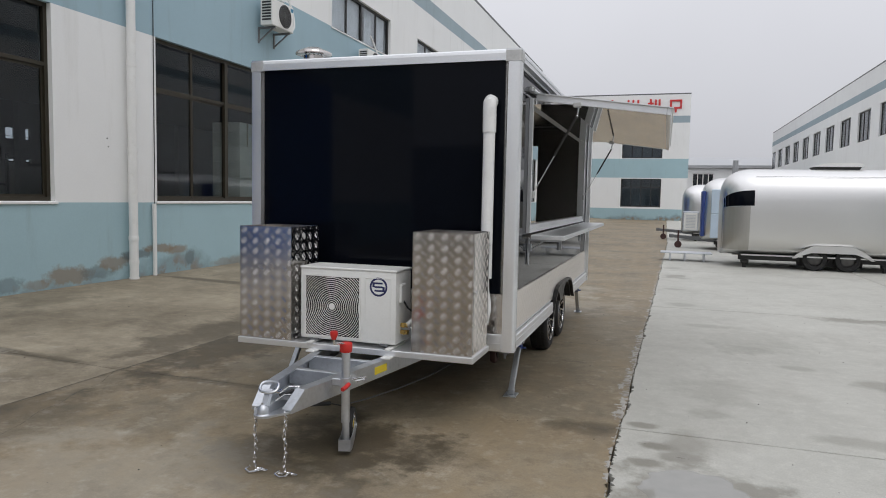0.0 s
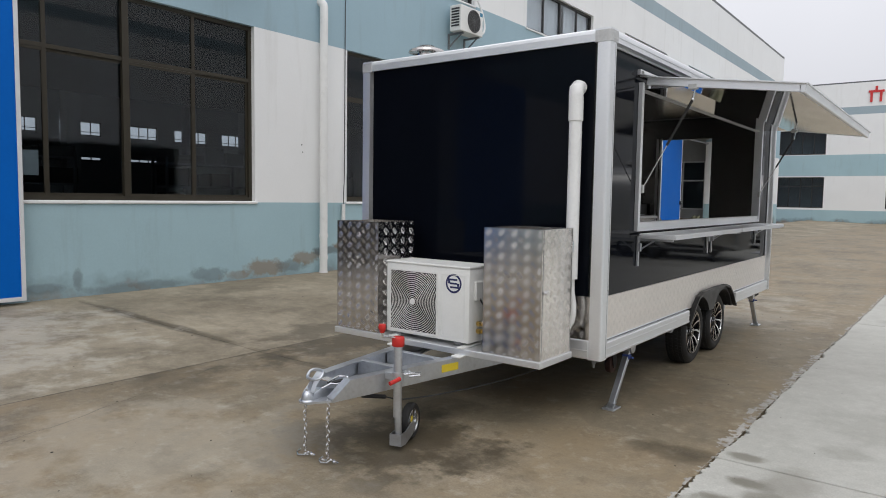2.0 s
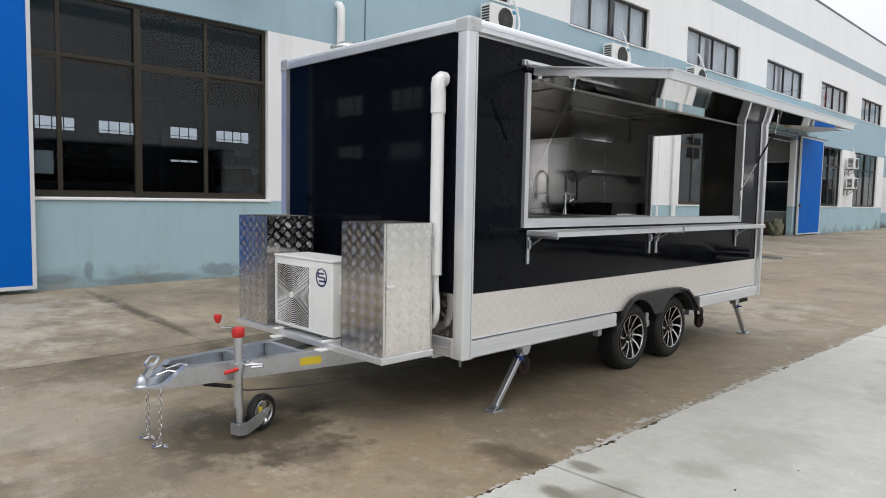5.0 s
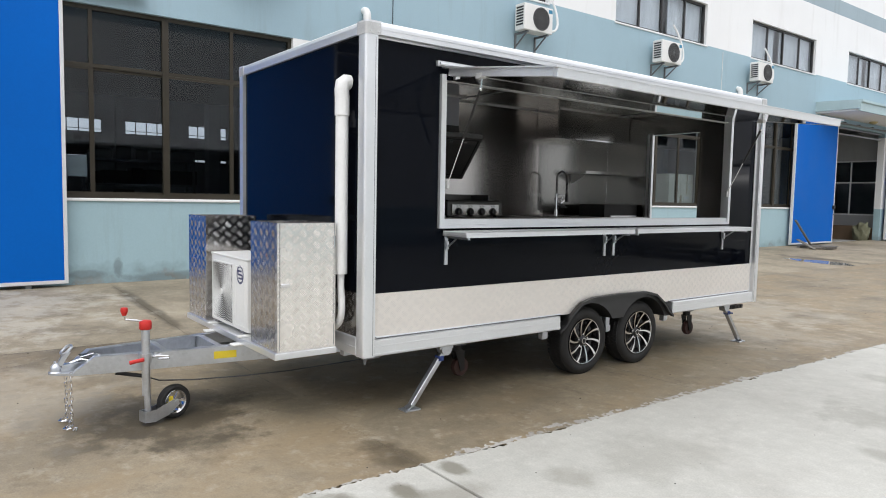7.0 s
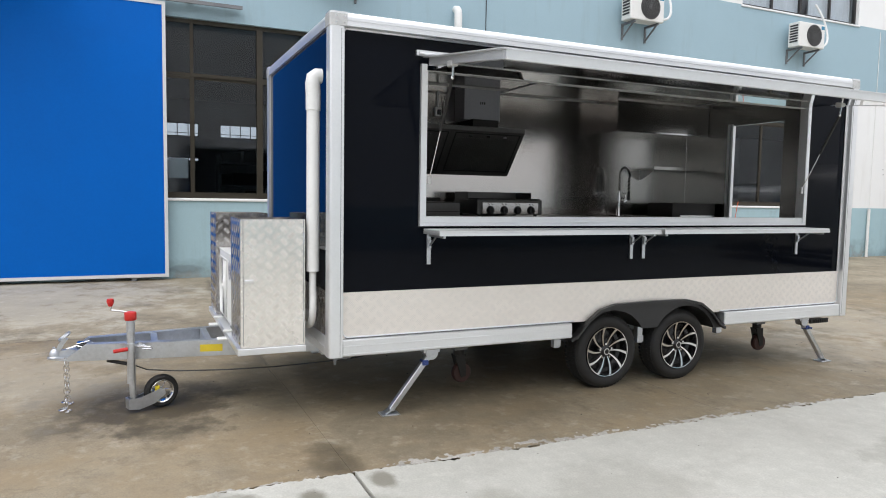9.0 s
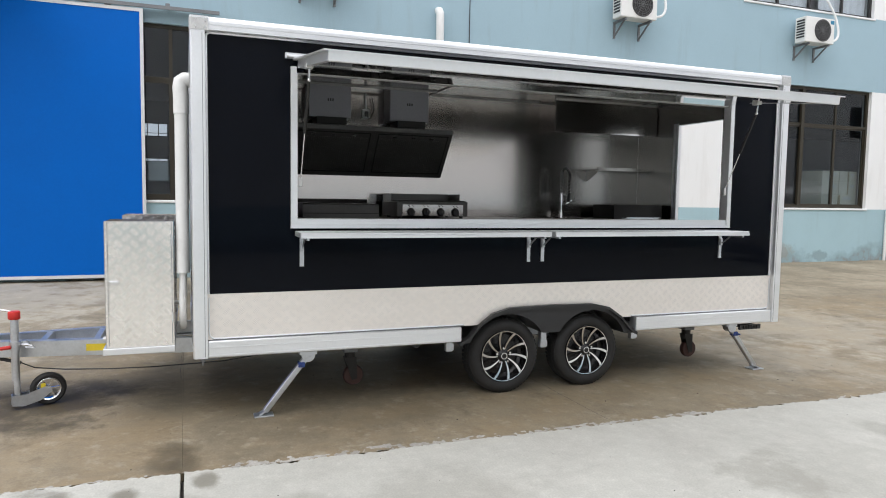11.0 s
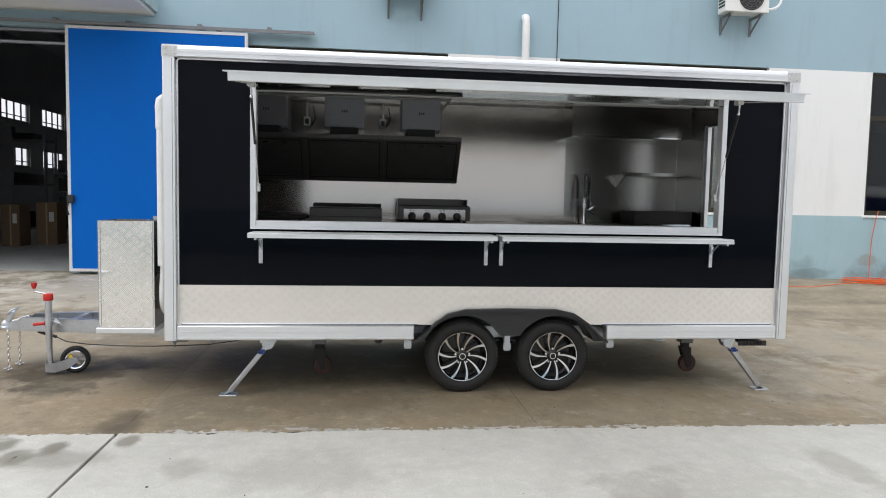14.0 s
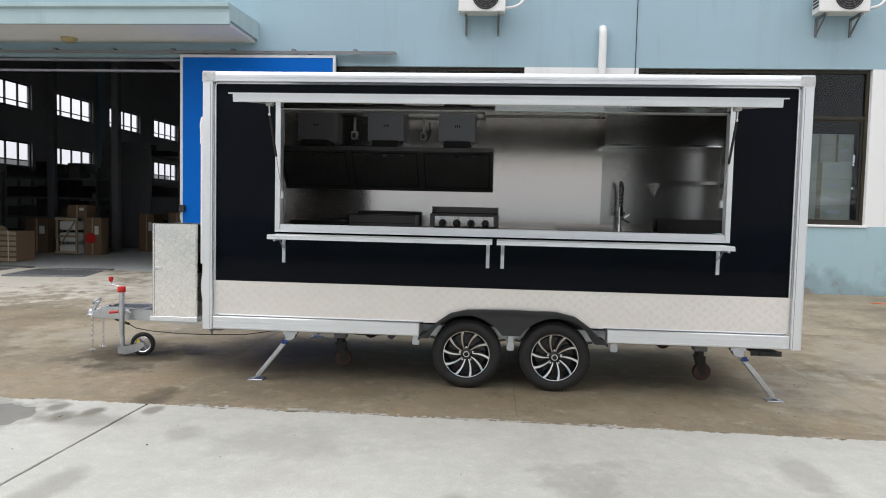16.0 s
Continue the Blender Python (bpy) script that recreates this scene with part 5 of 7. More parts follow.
for ya, yb in ((0.688, 0.688), (4.285, 4.262)):
    a, b = Vector((0.03, ya, 1.6)), Vector((0.368, yb, 2.222))
    mid = a.lerp(b, 0.5)
    bm = BM()
    cyl(bm, mid, b, 0.0095, seg=12)
    strut = part("gas_strut", bm, CAST_IRON, trailer, "black gas strut with steel rod", smooth=True)
    bm = BM()
    cyl(bm, a, mid, 0.0038, seg=10)
    bmesh.ops.create_uvsphere(bm, u_segments=10, v_segments=6, radius=0.011, matrix=Matrix.Translation(a))
    part("rod", bm, CHROME, strut, "bright steel rod", smooth=True)
    bm = BM()
    box(bm, b.x - 0.03, b.x + 0.03, b.y - 0.024, b.y + 0.024, 2.29, 2.325, 0.004)
    part("bracket", bm, ALU_CAP, strut)
    bm = BM()
    cyl(bm, b, (b.x + 0.012, b.y, 2.2895), 0.007, seg=10)
    bmesh.ops.create_uvsphere(bm, u_segments=10, v_segments=6, radius=0.012, matrix=Matrix.Translation(b))
    part("ball_stud", bm, CHROME, strut, "bright ball stud", smooth=True)
    bm = BM()
    box(bm, 0.018, 0.042, a.y - 0.012, a.y + 0.012, 1.57, 1.63, 0.003)
    part("bracket", bm, ALU_CAP, strut)

# fold-down shelves with their brackets
for ya, yb in ((0.65, 2.462), (2.498, 4.318)):
    bm = BM()
    box(bm, 0.036, 0.302, ya, yb, 1.258, 1.274, 0.003)
    box(bm, 0.287, 0.304, ya, yb, 1.238, 1.2585)
    box(bm, 0.036, 0.287, ya, ya + 0.014, 1.24, 1.258)
    box(bm, 0.036, 0.287, yb - 0.014, yb, 1.24, 1.258)
    sh = part("serving_shelf", bm, ALU, trailer, "fold-down aluminium serving shelf")
    for y in (ya + 0.05, yb - 0.035):
        bm = BM()
        box(bm, 0.004, 0.016, y - 0.014, y + 0.014, 1.03, 1.25)
        box(bm, 0.016, 0.27, y - 0.008, y + 0.008, 1.221, 1.238)
        beam(bm, (0.02, y, 1.15), (0.13, y, 1.222), 0.007, 0.01)
        box(bm, 0.016, 0.035, y - 0.011, y + 0.011, 1.14, 1.2, 0.003)
        part("bracket", bm, GALV, sh, "folding steel bracket")

# open rear doorway
for k, (xa, xb) in enumerate(((KW[0], KW[0] + 0.03), (KW[0] + 0.044, KW[0] + 0.074))):
    bm = BM()
    box(bm, xa, xb, L1 - 0.05, L1 - 0.012, KW[2], KW[3])
    part("door_jamb", bm, ALU, trailer, "white metal jamb of the open rear doorway" if k == 0 else "")
bm = BM()
box(bm, KW[0] + 0.0302, KW[0] + 0.0438, L1 - 0.04, L1 - 0.02, KW[2], KW[3])
part("jamb_seal", bm, BLACK_PLASTIC, trailer)
bm = BM()
box(bm, KW[0] + 0.0745, KW[1], L1 - 0.05, L1 + 0.004, KW[3] - 0.02, KW[3])
box(bm, KW[1] - 0.02, KW[1], L1 - 0.05, L1 + 0.004, KW[2], KW[3] - 0.0205)
part("door_head", bm, STEEL_SHADED, trailer)

# wheel arches, wheels and axles
for side, x, s in (("near", W1, 1), ("far", W0, -1)):
    ys = [1.862 + (3.428 - 1.862) * i / 90 for i in range(91)]
    bm = strip(BM(), ys, arch_top, arch_low, *sorted((x - s * 0.01, x + s * 0.022)))
    fen = part("fender", bm, BLACK_PLASTIC, trailer, "black plastic twin wheel arch")
    bm = strip(BM(), ys, lambda y: arch_top(y) + 0.004, lambda y: arch_top(y) - 0.018, *sorted((x + s * 0.0225, x + s * 0.058)))
    part("fender_lip", bm, BLACK_PLASTIC, fen)
    bm = strip(BM(), ys, lambda y: arch_low(y) + 0.014, arch_low, *sorted((x - s * 0.0105, x - s * 0.28)))
    part("fender_liner", bm, BLACK_PLASTIC, fen)
    bm = BM()
    box(bm, *sorted((x - s * 0.262, x - s * 0.268)), 1.9, 3.39, 0.44, 0.69)
    part("wheel_well", bm, BLACK_PLASTIC, fen)
    for hy in HUBS:
        hub = Matrix.Translation((x - s * 0.028, hy, HZ)) @ (Matrix.Identity(4) if s > 0 else Euler((0, 0, math.pi)).to_matrix().to_4x4())
        wheel = new("wheel")
        wheel.parent, wheel.matrix_basis = trailer, hub
        tagged(wheel, "black tyre on a two-tone spoked alloy wheel")
        bm = BM()
        R = TYRE
        prof = [(0.197, -0.165), (0.215, -0.178), (0.25, -0.182), (0.275, -0.172), (R - 0.004, -0.15), (R, -0.12), (R, -0.06), (R - 0.004, -0.028), (0.277, -0.01), (0.255, 0.003), (0.232, 0.002), (0.214, -0.004), (0.2, -0.014)]
        lathe(bm, prof, 56)
        part("tyre", bm, RUBBER, wheel, smooth=True)
        bm = BM()
        for k in range(56):
            a = 2 * math.pi * k / 56
            for j, xx in enumerate((-0.155, -0.115, -0.07, -0.038)):
                m = Euler((a + 0.028 * (j % 2), 0, 0)).to_matrix().to_4x4() @ Matrix.Translation((xx, 0, R - 0.0015 - (0.003 if j in (0, 3) else 0)))
                box(bm, -0.012, 0.012, -0.011, 0.011, -0.001, 0.0055, 0, 1, m)
        tagged(part("tyre_tread", bm, RUBBER, wheel), kind="stuff")
        bm = BM()
        lathe(bm, [(0.199, -0.012), (0.196, -0.002), (0.19, -0.004), (0.185, -0.02), (0.182, -0.08), (0.16, -0.1), (0.0, -0.1)], 48)
        rim = part("rim", bm, RIM_BLACK, wheel, "black alloy rim", smooth=True)
        bm = BM()
        lathe(bm, [(0.198, -0.006), (0.1965, -0.0005), (0.191, -0.0015), (0.1885, -0.008)], 56)
        part("rim_lip", bm, CHROME, wheel, "machined silver rim edge", smooth=True)
        for k in range(10):
            bm = BM()
            a0 = 2 * math.pi * k / 10 + 0.1
            top, lo = [], []
            for i in range(8):
                f = i / 7
                r, a, hw, xx = 0.042 + 0.15 * f, a0 - 0.24 * f ** 1.5, 0.0035 + 0.0072 * f, -0.03 + 0.026 * f
                for q in (-1, 1):
                    aa = a + q * hw / r
                    top.append(bm.verts.new((xx, r * math.cos(aa), r * math.sin(aa))))
                    lo.append(bm.verts.new((xx - 0.02, r * math.cos(aa), r * math.sin(aa))))
            for i in range(7):
                j = 2 * i
                bm.faces.new((top[j], top[j + 1], top[j + 3], top[j + 2]))
                bm.faces.new((top[j], lo[j], lo[j + 2], top[j + 2]))
                bm.faces.new((top[j + 1], lo[j + 1], lo[j + 3], top[j + 3]))
            part("spoke", bm, CHROME, wheel, "machined silver curved spoke" if k == 0 else "")
        bm = BM()
        lathe(bm, [(0.0, -0.016), (0.03, -0.017), (0.036, -0.022), (0.048, -0.03), (0.05, -0.05)], 28)
        part("hub_cap", bm, RIM_BLACK, wheel, smooth=True)
        bm = BM()
        lathe(bm, [(0.02, -0.014), (0.02, -0.012), (0.026, -0.012), (0.026, -0.016)], 24)
        part("cap_ring", bm, CHROME, wheel)
        for k in range(5):
            a = 2 * math.pi * k / 5 + 0.35
            bm = BM()
            cyl(bm, (-0.05, 0.058 * math.cos(a), 0.058 * math.sin(a)), (-0.022, 0.058 * math.cos(a), 0.058 * math.sin(a)), 0.009, seg=6)
            part("lug_nut", bm, CHROME, wheel)
    for y, h in ((1.83, 0.1), (2.637, 0.12), (3.5, 0.1)):
        bm = BM()
        box(bm, *sorted((x - s * 0.09, x - s * 0.14)), y - 0.025, y + 0.025, B0 - h, B0 + 0.02, 0.003)
        box(bm, *sorted((x - s * 0.085, x - s * 0.09)), y - 0.03, y + 0.03, B0 - h + 0.01, B0 - h + 0.06)
        part("spring_hanger", bm, GALV, trailer)
    bm = BM()
    for k in range(4):
        o = 0.012 * k
        for q in (0, 1):
            c = HUBS[q]
            prism(bm, [(c - 0.33 + 0.08 * k, 0.385 + o), (c, 0.335 + o), (c + 0.33 - 0.08 * k, 0.385 + o), (c + 0.33 - 0.08 * k, 0.395 + o), (c, 0.345 + o), (c - 0.33 + 0.08 * k, 0.395 + o)], "x", *sorted((x - s * 0.21, x - s * 0.26)))
    part("leaf_spring", bm, CHASSIS, trailer)
for hy in HUBS:
    bm = BM()
    box(bm, W0 + 0.18, W1 - 0.18, hy - 0.03, hy + 0.03, HZ - 0.03, HZ + 0.03, 0.004)
    part("axle", bm, CHASSIS, trailer)
for x in (W0 + 0.28, W1 - 0.28, -1.04):
    bm = BM()
    box(bm, x - 0.03, x + 0.03, L0 + 0.03, L1 - 0.03, 0.4, 0.5, 0.004)
    part("chassis_rail", bm, GALV, trailer)
for y in (0.15, 0.95, 1.7, 3.55, 4.3, 4.85):
    bm = BM()
    box(bm, W0 + 0.06, W1 - 0.06, y - 0.025, y + 0.025, 0.435, 0.4995, 0.003)
    part("cross_member", bm, GALV, trailer)

# corner steadies
for x, s in ((-0.05, 1), (W0 + 0.05, -1)):
    for yt, yb in ((0.75, 0.45), (4.49, 4.80)):
        d = 1 if yb > yt else -1
        bm = BM()
        beam(bm, (x, yt, 0.4), (x, yb - d * 0.01, 0.03), 0.045, 0.038, 0.004)
        leg = part("steady_leg", bm, GALV, trailer, "galvanised drop-down steady leg")
        bm = BM()
        box(bm, x - 0.05, x + 0.05, yb - 0.065, yb + 0.065, 0.0, 0.01, 0.002)
        beam(bm, (x, yb + 0.03 * d, 0.012), (x, yb - 0.03 * d, 0.045), 0.055, 0.012)
        part("foot_plate", bm, GALV, leg)
        bm = BM()
        cyl(bm, (x - 0.035, yt, 0.405), (x + 0.035, yt, 0.405), 0.045, seg=20)
        box(bm, x - 0.03, x + 0.03, yt - 0.06, yt + 0.06, 0.41, 0.44)
        for k in range(5):
            a = radians(-20 + 40 * k)
            cyl(bm, (x + 0.0355, yt + 0.033 * math.cos(a), 0.405 + 0.033 * math.sin(a)), (x + 0.038, yt + 0.033 * math.cos(a), 0.405 + 0.033 * math.sin(a)), 0.005, seg=8)
        part("pivot_plate", bm, GALV, leg)
        bm = BM()
        p = Vector((x, yt, 0.4)).lerp(Vector((x, yb, 0.03)), 0.16)
        box(bm, x - 0.028, x + 0.032, p.y - 0.02, p.y + 0.025, p.z - 0.018, p.z + 0.018, 0.004)
        cyl(bm, (x + 0.02, p.y, p.z), (x + 0.06, p.y + d * 0.02, p.z), 0.008, seg=8)
        part("release_grip", bm, BLUE_PLASTIC, leg)
# swivel castors under the frame
for x in (-0.36, W0 + 0.36):
    for y in (1.12, 4.28):
        bm = BM()
        box(bm, x - 0.05, x + 0.05, y - 0.055, y + 0.055, 0.335, 0.405, 0.004)
        cas = part("castor", bm, CHASSIS, trailer, "swivel castor with red-brown wheel")
        bm = BM()
        cyl(bm, (x, y, 0.29), (x, y, 0.336), 0.04, seg=18)
        for q in (-1, 1):
            prism(bm, [(y - 0.045, 0.295), (y + 0.045, 0.295), (y + 0.05, 0.13), (y + 0.01, 0.12)], "x", x + q * 0.03, x + q * 0.036)
        part("fork", bm, CAST_IRON, cas)
        bm = BM()
        lathe(bm, [(0.02, -0.024), (0.07, -0.024), (0.078, -0.012), (0.078, 0.012), (0.07, 0.024), (0.02, 0.024)], 28, Matrix.Translation((x, y + 0.025, 0.155)))
        part("castor_wheel", bm, CASTOR_RED, cas, smooth=True)
# rear step and plumbing under the floor
bm = BM()
box(bm, -0.42, -0.06, 4.62, 4.84, 0.385, 0.402, 0.004)
box(bm, -0.44, -0.4205, 4.6, 4.84, 0.37, 0.41)
box(bm, -0.0595, -0.04, 4.6, 4.84, 0.37, 0.41)
for k in range(6):
    box(bm, -0.0395, -0.031, 4.64 + 0.03 * k, 4.655 + 0.03 * k, 0.375, 0.405)
part("rear_step", bm, BLACK_PLASTIC, trailer, "folded black step under the rear end")
bm = BM()
tube(bm, [(-0.3, 1.0, 0.42), (-0.3, 1.4, 0.4), (-0.3, 1.55, 0.41), (-0.5, 1.6, 0.42)], 0.03, 10)
cyl(bm, (-0.25, 1.6, 0.4), (-0.2, 1.6, 0.4), 0.035, seg=14)
part("waste_pipe", bm, BLACK_PLASTIC, trailer, smooth=True)
bm = BM()
cyl(bm, (-0.02, 0.06, 0.41), (-0.02, 0.06, 0.445), 0.014, seg=10)
cyl(bm, (-0.02, 0.06, 0.385), (-0.02, 0.06, 0.41), 0.008, seg=10)
box(bm, -0.06, 0.01, 0.05, 0.16, 0.425, 0.444)
part("bolt", bm, CHASSIS, trailer)

# drawbar
CX, DZ = -0.985, 0.405
for s in (1, -1):
    a, b = Vector((CX + s * 0.14, -1.404, DZ)), Vector((CX + s * 0.3, -0.42, DZ))
    d = (b - a).normalized()
    n = Vector((d.y, -d.x, 0)) * s
    bm = BM()
    prof = [(-0.14, -0.055), (0.0, -0.055), ((b - a).length + 0.7, -0.055), ((b - a).length + 0.7, 0.05), (0.0, 0.055), (-0.02, 0.055), (-0.14, -0.035)]
    lo = [bm.verts.new(a + d * p + Vector((0, 0, q)) - n * 0.0) for p, q in prof]
    hi = [bm.verts.new(a + d * p + Vector((0, 0, q)) + n * 0.008) for p, q in prof]
    m = len(prof)
    for i in range(m):
        bm.faces.new((lo[i], lo[(i + 1) % m], hi[(i + 1) % m], hi[i]))
    bm.faces.new(lo[::-1]), bm.faces.new(hi)
    for zz in (0.05, -0.055):
        q = [a + d * 0.0, a + d * ((b - a).length + 0.7), a + d * ((b - a).length + 0.7) - n * 0.055, a - n * 0.055]
        lo = [bm.verts.new(v + Vector((0, 0, zz - 0.004))) for v in q]
        hi = [bm.verts.new(v + Vector((0, 0, zz + 0.004))) for v in q]
        for i in range(4):
            bm.faces.new((lo[i], lo[(i + 1) % 4], hi[(i + 1) % 4], hi[i]))
        bm.faces.new(lo[::-1]), bm.faces.new(hi)
    q = [a + d * -0.14 + Vector((0, 0, -0.035)), a + d * -0.02 + Vector((0, 0, 0.055)), a + d * 0.0 + Vector((0, 0, 0.055))]
    q = [v + n * o for o in (0.0, -0.055) for v in q]
    q = [bm.verts.new(v + Vector((0, 0, o))) for o in (0.0005, -0.006) for v in q]
    for f in ((0, 1, 4, 3), (1, 2, 5, 4), (6, 9, 10, 7), (7, 10, 11, 8), (0, 3, 9, 6), (2, 8, 11, 5), (0, 6, 7, 1), (1, 7, 8, 2), (3, 4, 10, 9), (4, 5, 11, 10)):
        bm.faces.new([q[k] for k in f])
    rail = part("drawbar_rail", bm, GALV, trailer, "galvanised channel drawbar rail")
    if s > 0:
        bm = BM()
        m4 = Matrix.Translation(a.lerp(b, 0.78) + n * 0.0085) @ Matrix((d, Vector((0, 0, 1)), n)).transposed().to_4x4()
        box(bm, -0.075, 0.075, -0.025, 0.025, 0, 0.0015, 0, 1, m4)
        part("sticker", bm, YELLOW, rail, "yellow sticker")
for y, w in ((-1.0, 0.196), (-0.65, 0.254)):
    bm = BM()
    box(bm, CX - w, CX + w, y - 0.022, y + 0.022, DZ - 0.048, DZ + 0.05, 0.003)
    part("drawbar_cross", bm, GALV, trailer)
bm = BM()
prism(bm, [(CX - 0.15, -1.3), (CX + 0.15, -1.3), (CX + 0.28, -0.5), (CX - 0.28, -0.5)], "z", DZ - 0.05, DZ - 0.0485)
part("drawbar_pan", bm, GALV, trailer, "galvanised sheet floor of the drawbar")
for s in (1, -1):
    bm = BM()
    box(bm, CX + s * 0.285 - 0.035, CX + s * 0.285 + 0.035, -0.6, -0.52, DZ + 0.0555, DZ + 0.07, 0.004)
    part("mounting_pad", bm, WHITE_METAL, trailer)
bm = BM()
nose = [(CX + 0.06 * math.sin(t), -1.62 - 0.06 * math.cos(t)) for t in [radians(-80 + 20 * k) for k in range(9)]]
prism(bm, [(CX - 0.14, -1.3), (CX - 0.11, -1.56)] + nose + [(CX + 0.11, -1.56), (CX + 0.14, -1.3)], "z", 0.376, 0.388)
coup = part("coupler_plate", bm, GALV, trailer)
coup.matrix_basis = Matrix.Translation((0, 0.012, -0.028))
bm = BM()
lathe(bm, [(0.0, 0.04), (0.014, 0.038), (0.026, 0.026), (0.032, 0.01), (0.034, -0.01), (0.042, -0.018)], 24, Matrix.Translation((CX, -1.635, 0.405)) @ Euler((0, radians(-90), 0)).to_matrix().to_4x4())
prism(bm, [(-1.62, 0.389), (-1.6, 0.43), (-1.55, 0.44), (-1.45, 0.42), (-1.38, 0.389)], "x", CX - 0.022, CX + 0.022)
cyl(bm, (CX, -1.64, 0.44), (CX, -1.64, 0.455), 0.008, seg=8)
part("coupler_head", bm, GALV, coup, "cast ball coupler", smooth=True)
bm = BM()
prism(bm, [(-1.632, 0.43), (-1.6, 0.425), (-1.575, 0.475), (-1.553, 0.505), (-1.572, 0.514), (-1.604, 0.485)], "x", CX - 0.016, CX + 0.016)
part("handle_arm", bm, GALV, coup)
bm = BM()
tube(bm, [(CX + 0.03, -1.56, 0.445), (CX + 0.05, -1.5, 0.465), (CX + 0.075, -1.44, 0.45), (CX + 0.085, -1.4, 0.49), (CX + 0.03, -1.42, 0.49), (CX + 0.02, -1.5, 0.47)], 0.005, 6)
part("lock_lever", bm, CHROME, coup, smooth=True)
bm = BM()
tube(bm, [(CX + 0.055 * math.copysign(abs(math.cos(t)) ** 0.7, math.cos(t)), -1.575 + 0.03 * math.sin(t), 0.524 + 0.022 * math.copysign(abs(math.sin(t)) ** 0.7, math.sin(t))) for t in [2 * math.pi * k / 20 for k in range(20)]], 0.0085, 8, True)
part("coupler_handle", bm, GALV, coup, "grey loop handle", smooth=True)
bm = BM()
box(bm, CX - 0.05, CX + 0.02, -1.5, -1.44, 0.47, 0.476)
part("lock_plate", bm, CHROME, coup)
bm = BM()
tube(bm, [(CX + 0.02, -1.5, 0.46), (CX + 0.06, -1.42, 0.47), (CX + 0.02, -1.36, 0.43), (CX - 0.03, -1.3, 0.41), (CX, -1.2, 0.41)], 0.009, 6)
part("brake_cable", bm, BLACK_PLASTIC, coup)
for s in (1, -1):
    x0, y0 = CX + s * 0.095, -1.555
    bm = BM()
    n = 13
    pts = [Vector((x0 + 0.004 * math.sin(k), y0 + 0.003 * math.cos(2 * k), 0.35 - 0.0257 * k)) for k in range(n)] + [Vector((x0 - 0.02 * s, y0 - 0.01, 0.012)), Vector((x0 + 0.015, y0 + 0.02, 0.01)), Vector((x0 + 0.05, y0 + 0.01, 0.01))]
    for k, p in enumerate(pts):
        flat = k >= n
        ring = []
        for i in range(10):
            t = 2 * math.pi * i / 10
            u, v = 0.0095 * math.cos(t), 0.019 * math.sin(t)
            ring.append(p + (Vector((v, u, 0)) if flat else Vector((u, 0, v)) if k % 2 else Vector((0, u, v))))
        tube(bm, ring, 0.0032, 5, True)
    part("safety_chain", bm, CHROME, trailer, "steel safety chain hanging to the ground", smooth=True)
    bm = BM()
    tube(bm, [(x0 - 0.03, y0 - 0.01, 0.03), (x0 - 0.05, y0 - 0.02, 0.012), (x0 - 0.01, y0 - 0.045, 0.01), (x0 + 0.02, y0 - 0.03, 0.012), (x0 + 0.025, y0 - 0.005, 0.02)], 0.0055, 7)
    part("chain_hook", bm, CHROME, trailer, smooth=True)

# jockey wheel
JX, JY = -0.72, -1.15
bm = BM()
cyl(bm, (JX, JY, 0.2), (JX, JY, 0.645), 0.026, seg=20)
jock = part("jockey_wheel", bm, GALV, trailer, "jockey wheel with red crank", smooth=True)
bm = BM()
cyl(bm, (JX, JY + 0.01, 0.06), (JX, JY + 0.004, 0.25), 0.021, seg=16)
part("inner_tube", bm, GALV, jock, smooth=True)
bm = BM()
lathe(bm, [(0.0, 0.028), (0.034, 0.026), (0.038, 0.018), (0.038, -0.024), (0.034, -0.03), (0.0, -0.03)], 20, Matrix.Translation((JX, JY, 0.66)) @ Euler((0, radians(-90), 0)).to_matrix().to_4x4())
part("crank_cap", bm, RED, jock, "red crank cap", smooth=True)
bm = BM()
tube(bm, [(JX, JY, 0.675), (JX - 0.01, JY - 0.05, 0.69), (JX - 0.02, JY - 0.115, 0.7), (JX - 0.02, JY - 0.12, 0.73)], 0.007, 8)
part("crank_arm", bm, CHROME, jock)
bm = BM()
lathe(bm, [(0.0, 0.04), (0.02, 0.038), (0.024, 0.02), (0.019, 0.006), (0.012, -0.012), (0.0, -0.014)], 18, Matrix.Translation((JX - 0.02, JY - 0.12, 0.738)) @ Euler((0, radians(-90), 0)).to_matrix().to_4x4())
part("crank_knob", bm, RED, jock, "red crank knob", smooth=True)
bm = BM()
cyl(bm, (JX, JY, 0.42), (JX, JY, 0.475), 0.036, seg=20)
box(bm, JX - 0.08, JX - 0.02, JY - 0.03, JY + 0.03, 0.425, 0.47, 0.004)
tube(bm, [(JX, JY + 0.03, 0.45), (JX + 0.02, JY + 0.09, 0.455)], 0.012, 8)
tube(bm, [(JX, JY + 0.06, 0.44), (JX, JY + 0.06, 0.48)], 0.02, 10)
part("clamp", bm, GALV, jock)
bm = BM()
tube(bm, [(JX + 0.01, JY + 0.03, 0.452), (JX + 0.05, JY + 0.075, 0.458), (JX + 0.075, JY + 0.12, 0.455), (JX + 0.07, JY + 0.13, 0.44), (JX + 0.03, JY + 0.07, 0.436)], 0.006, 8)
part("clamp_handle", bm, CHROME, jock, smooth=True)
bm = BM()
tube(bm, [(JX + 0.03, JY - 0.02, 0.44), (JX + 0.035, JY - 0.07, 0.436), (JX + 0.03, JY - 0.105, 0.43)], 0.013, 8)
part("clamp_lever", bm, RED, jock, "red clamp lever")
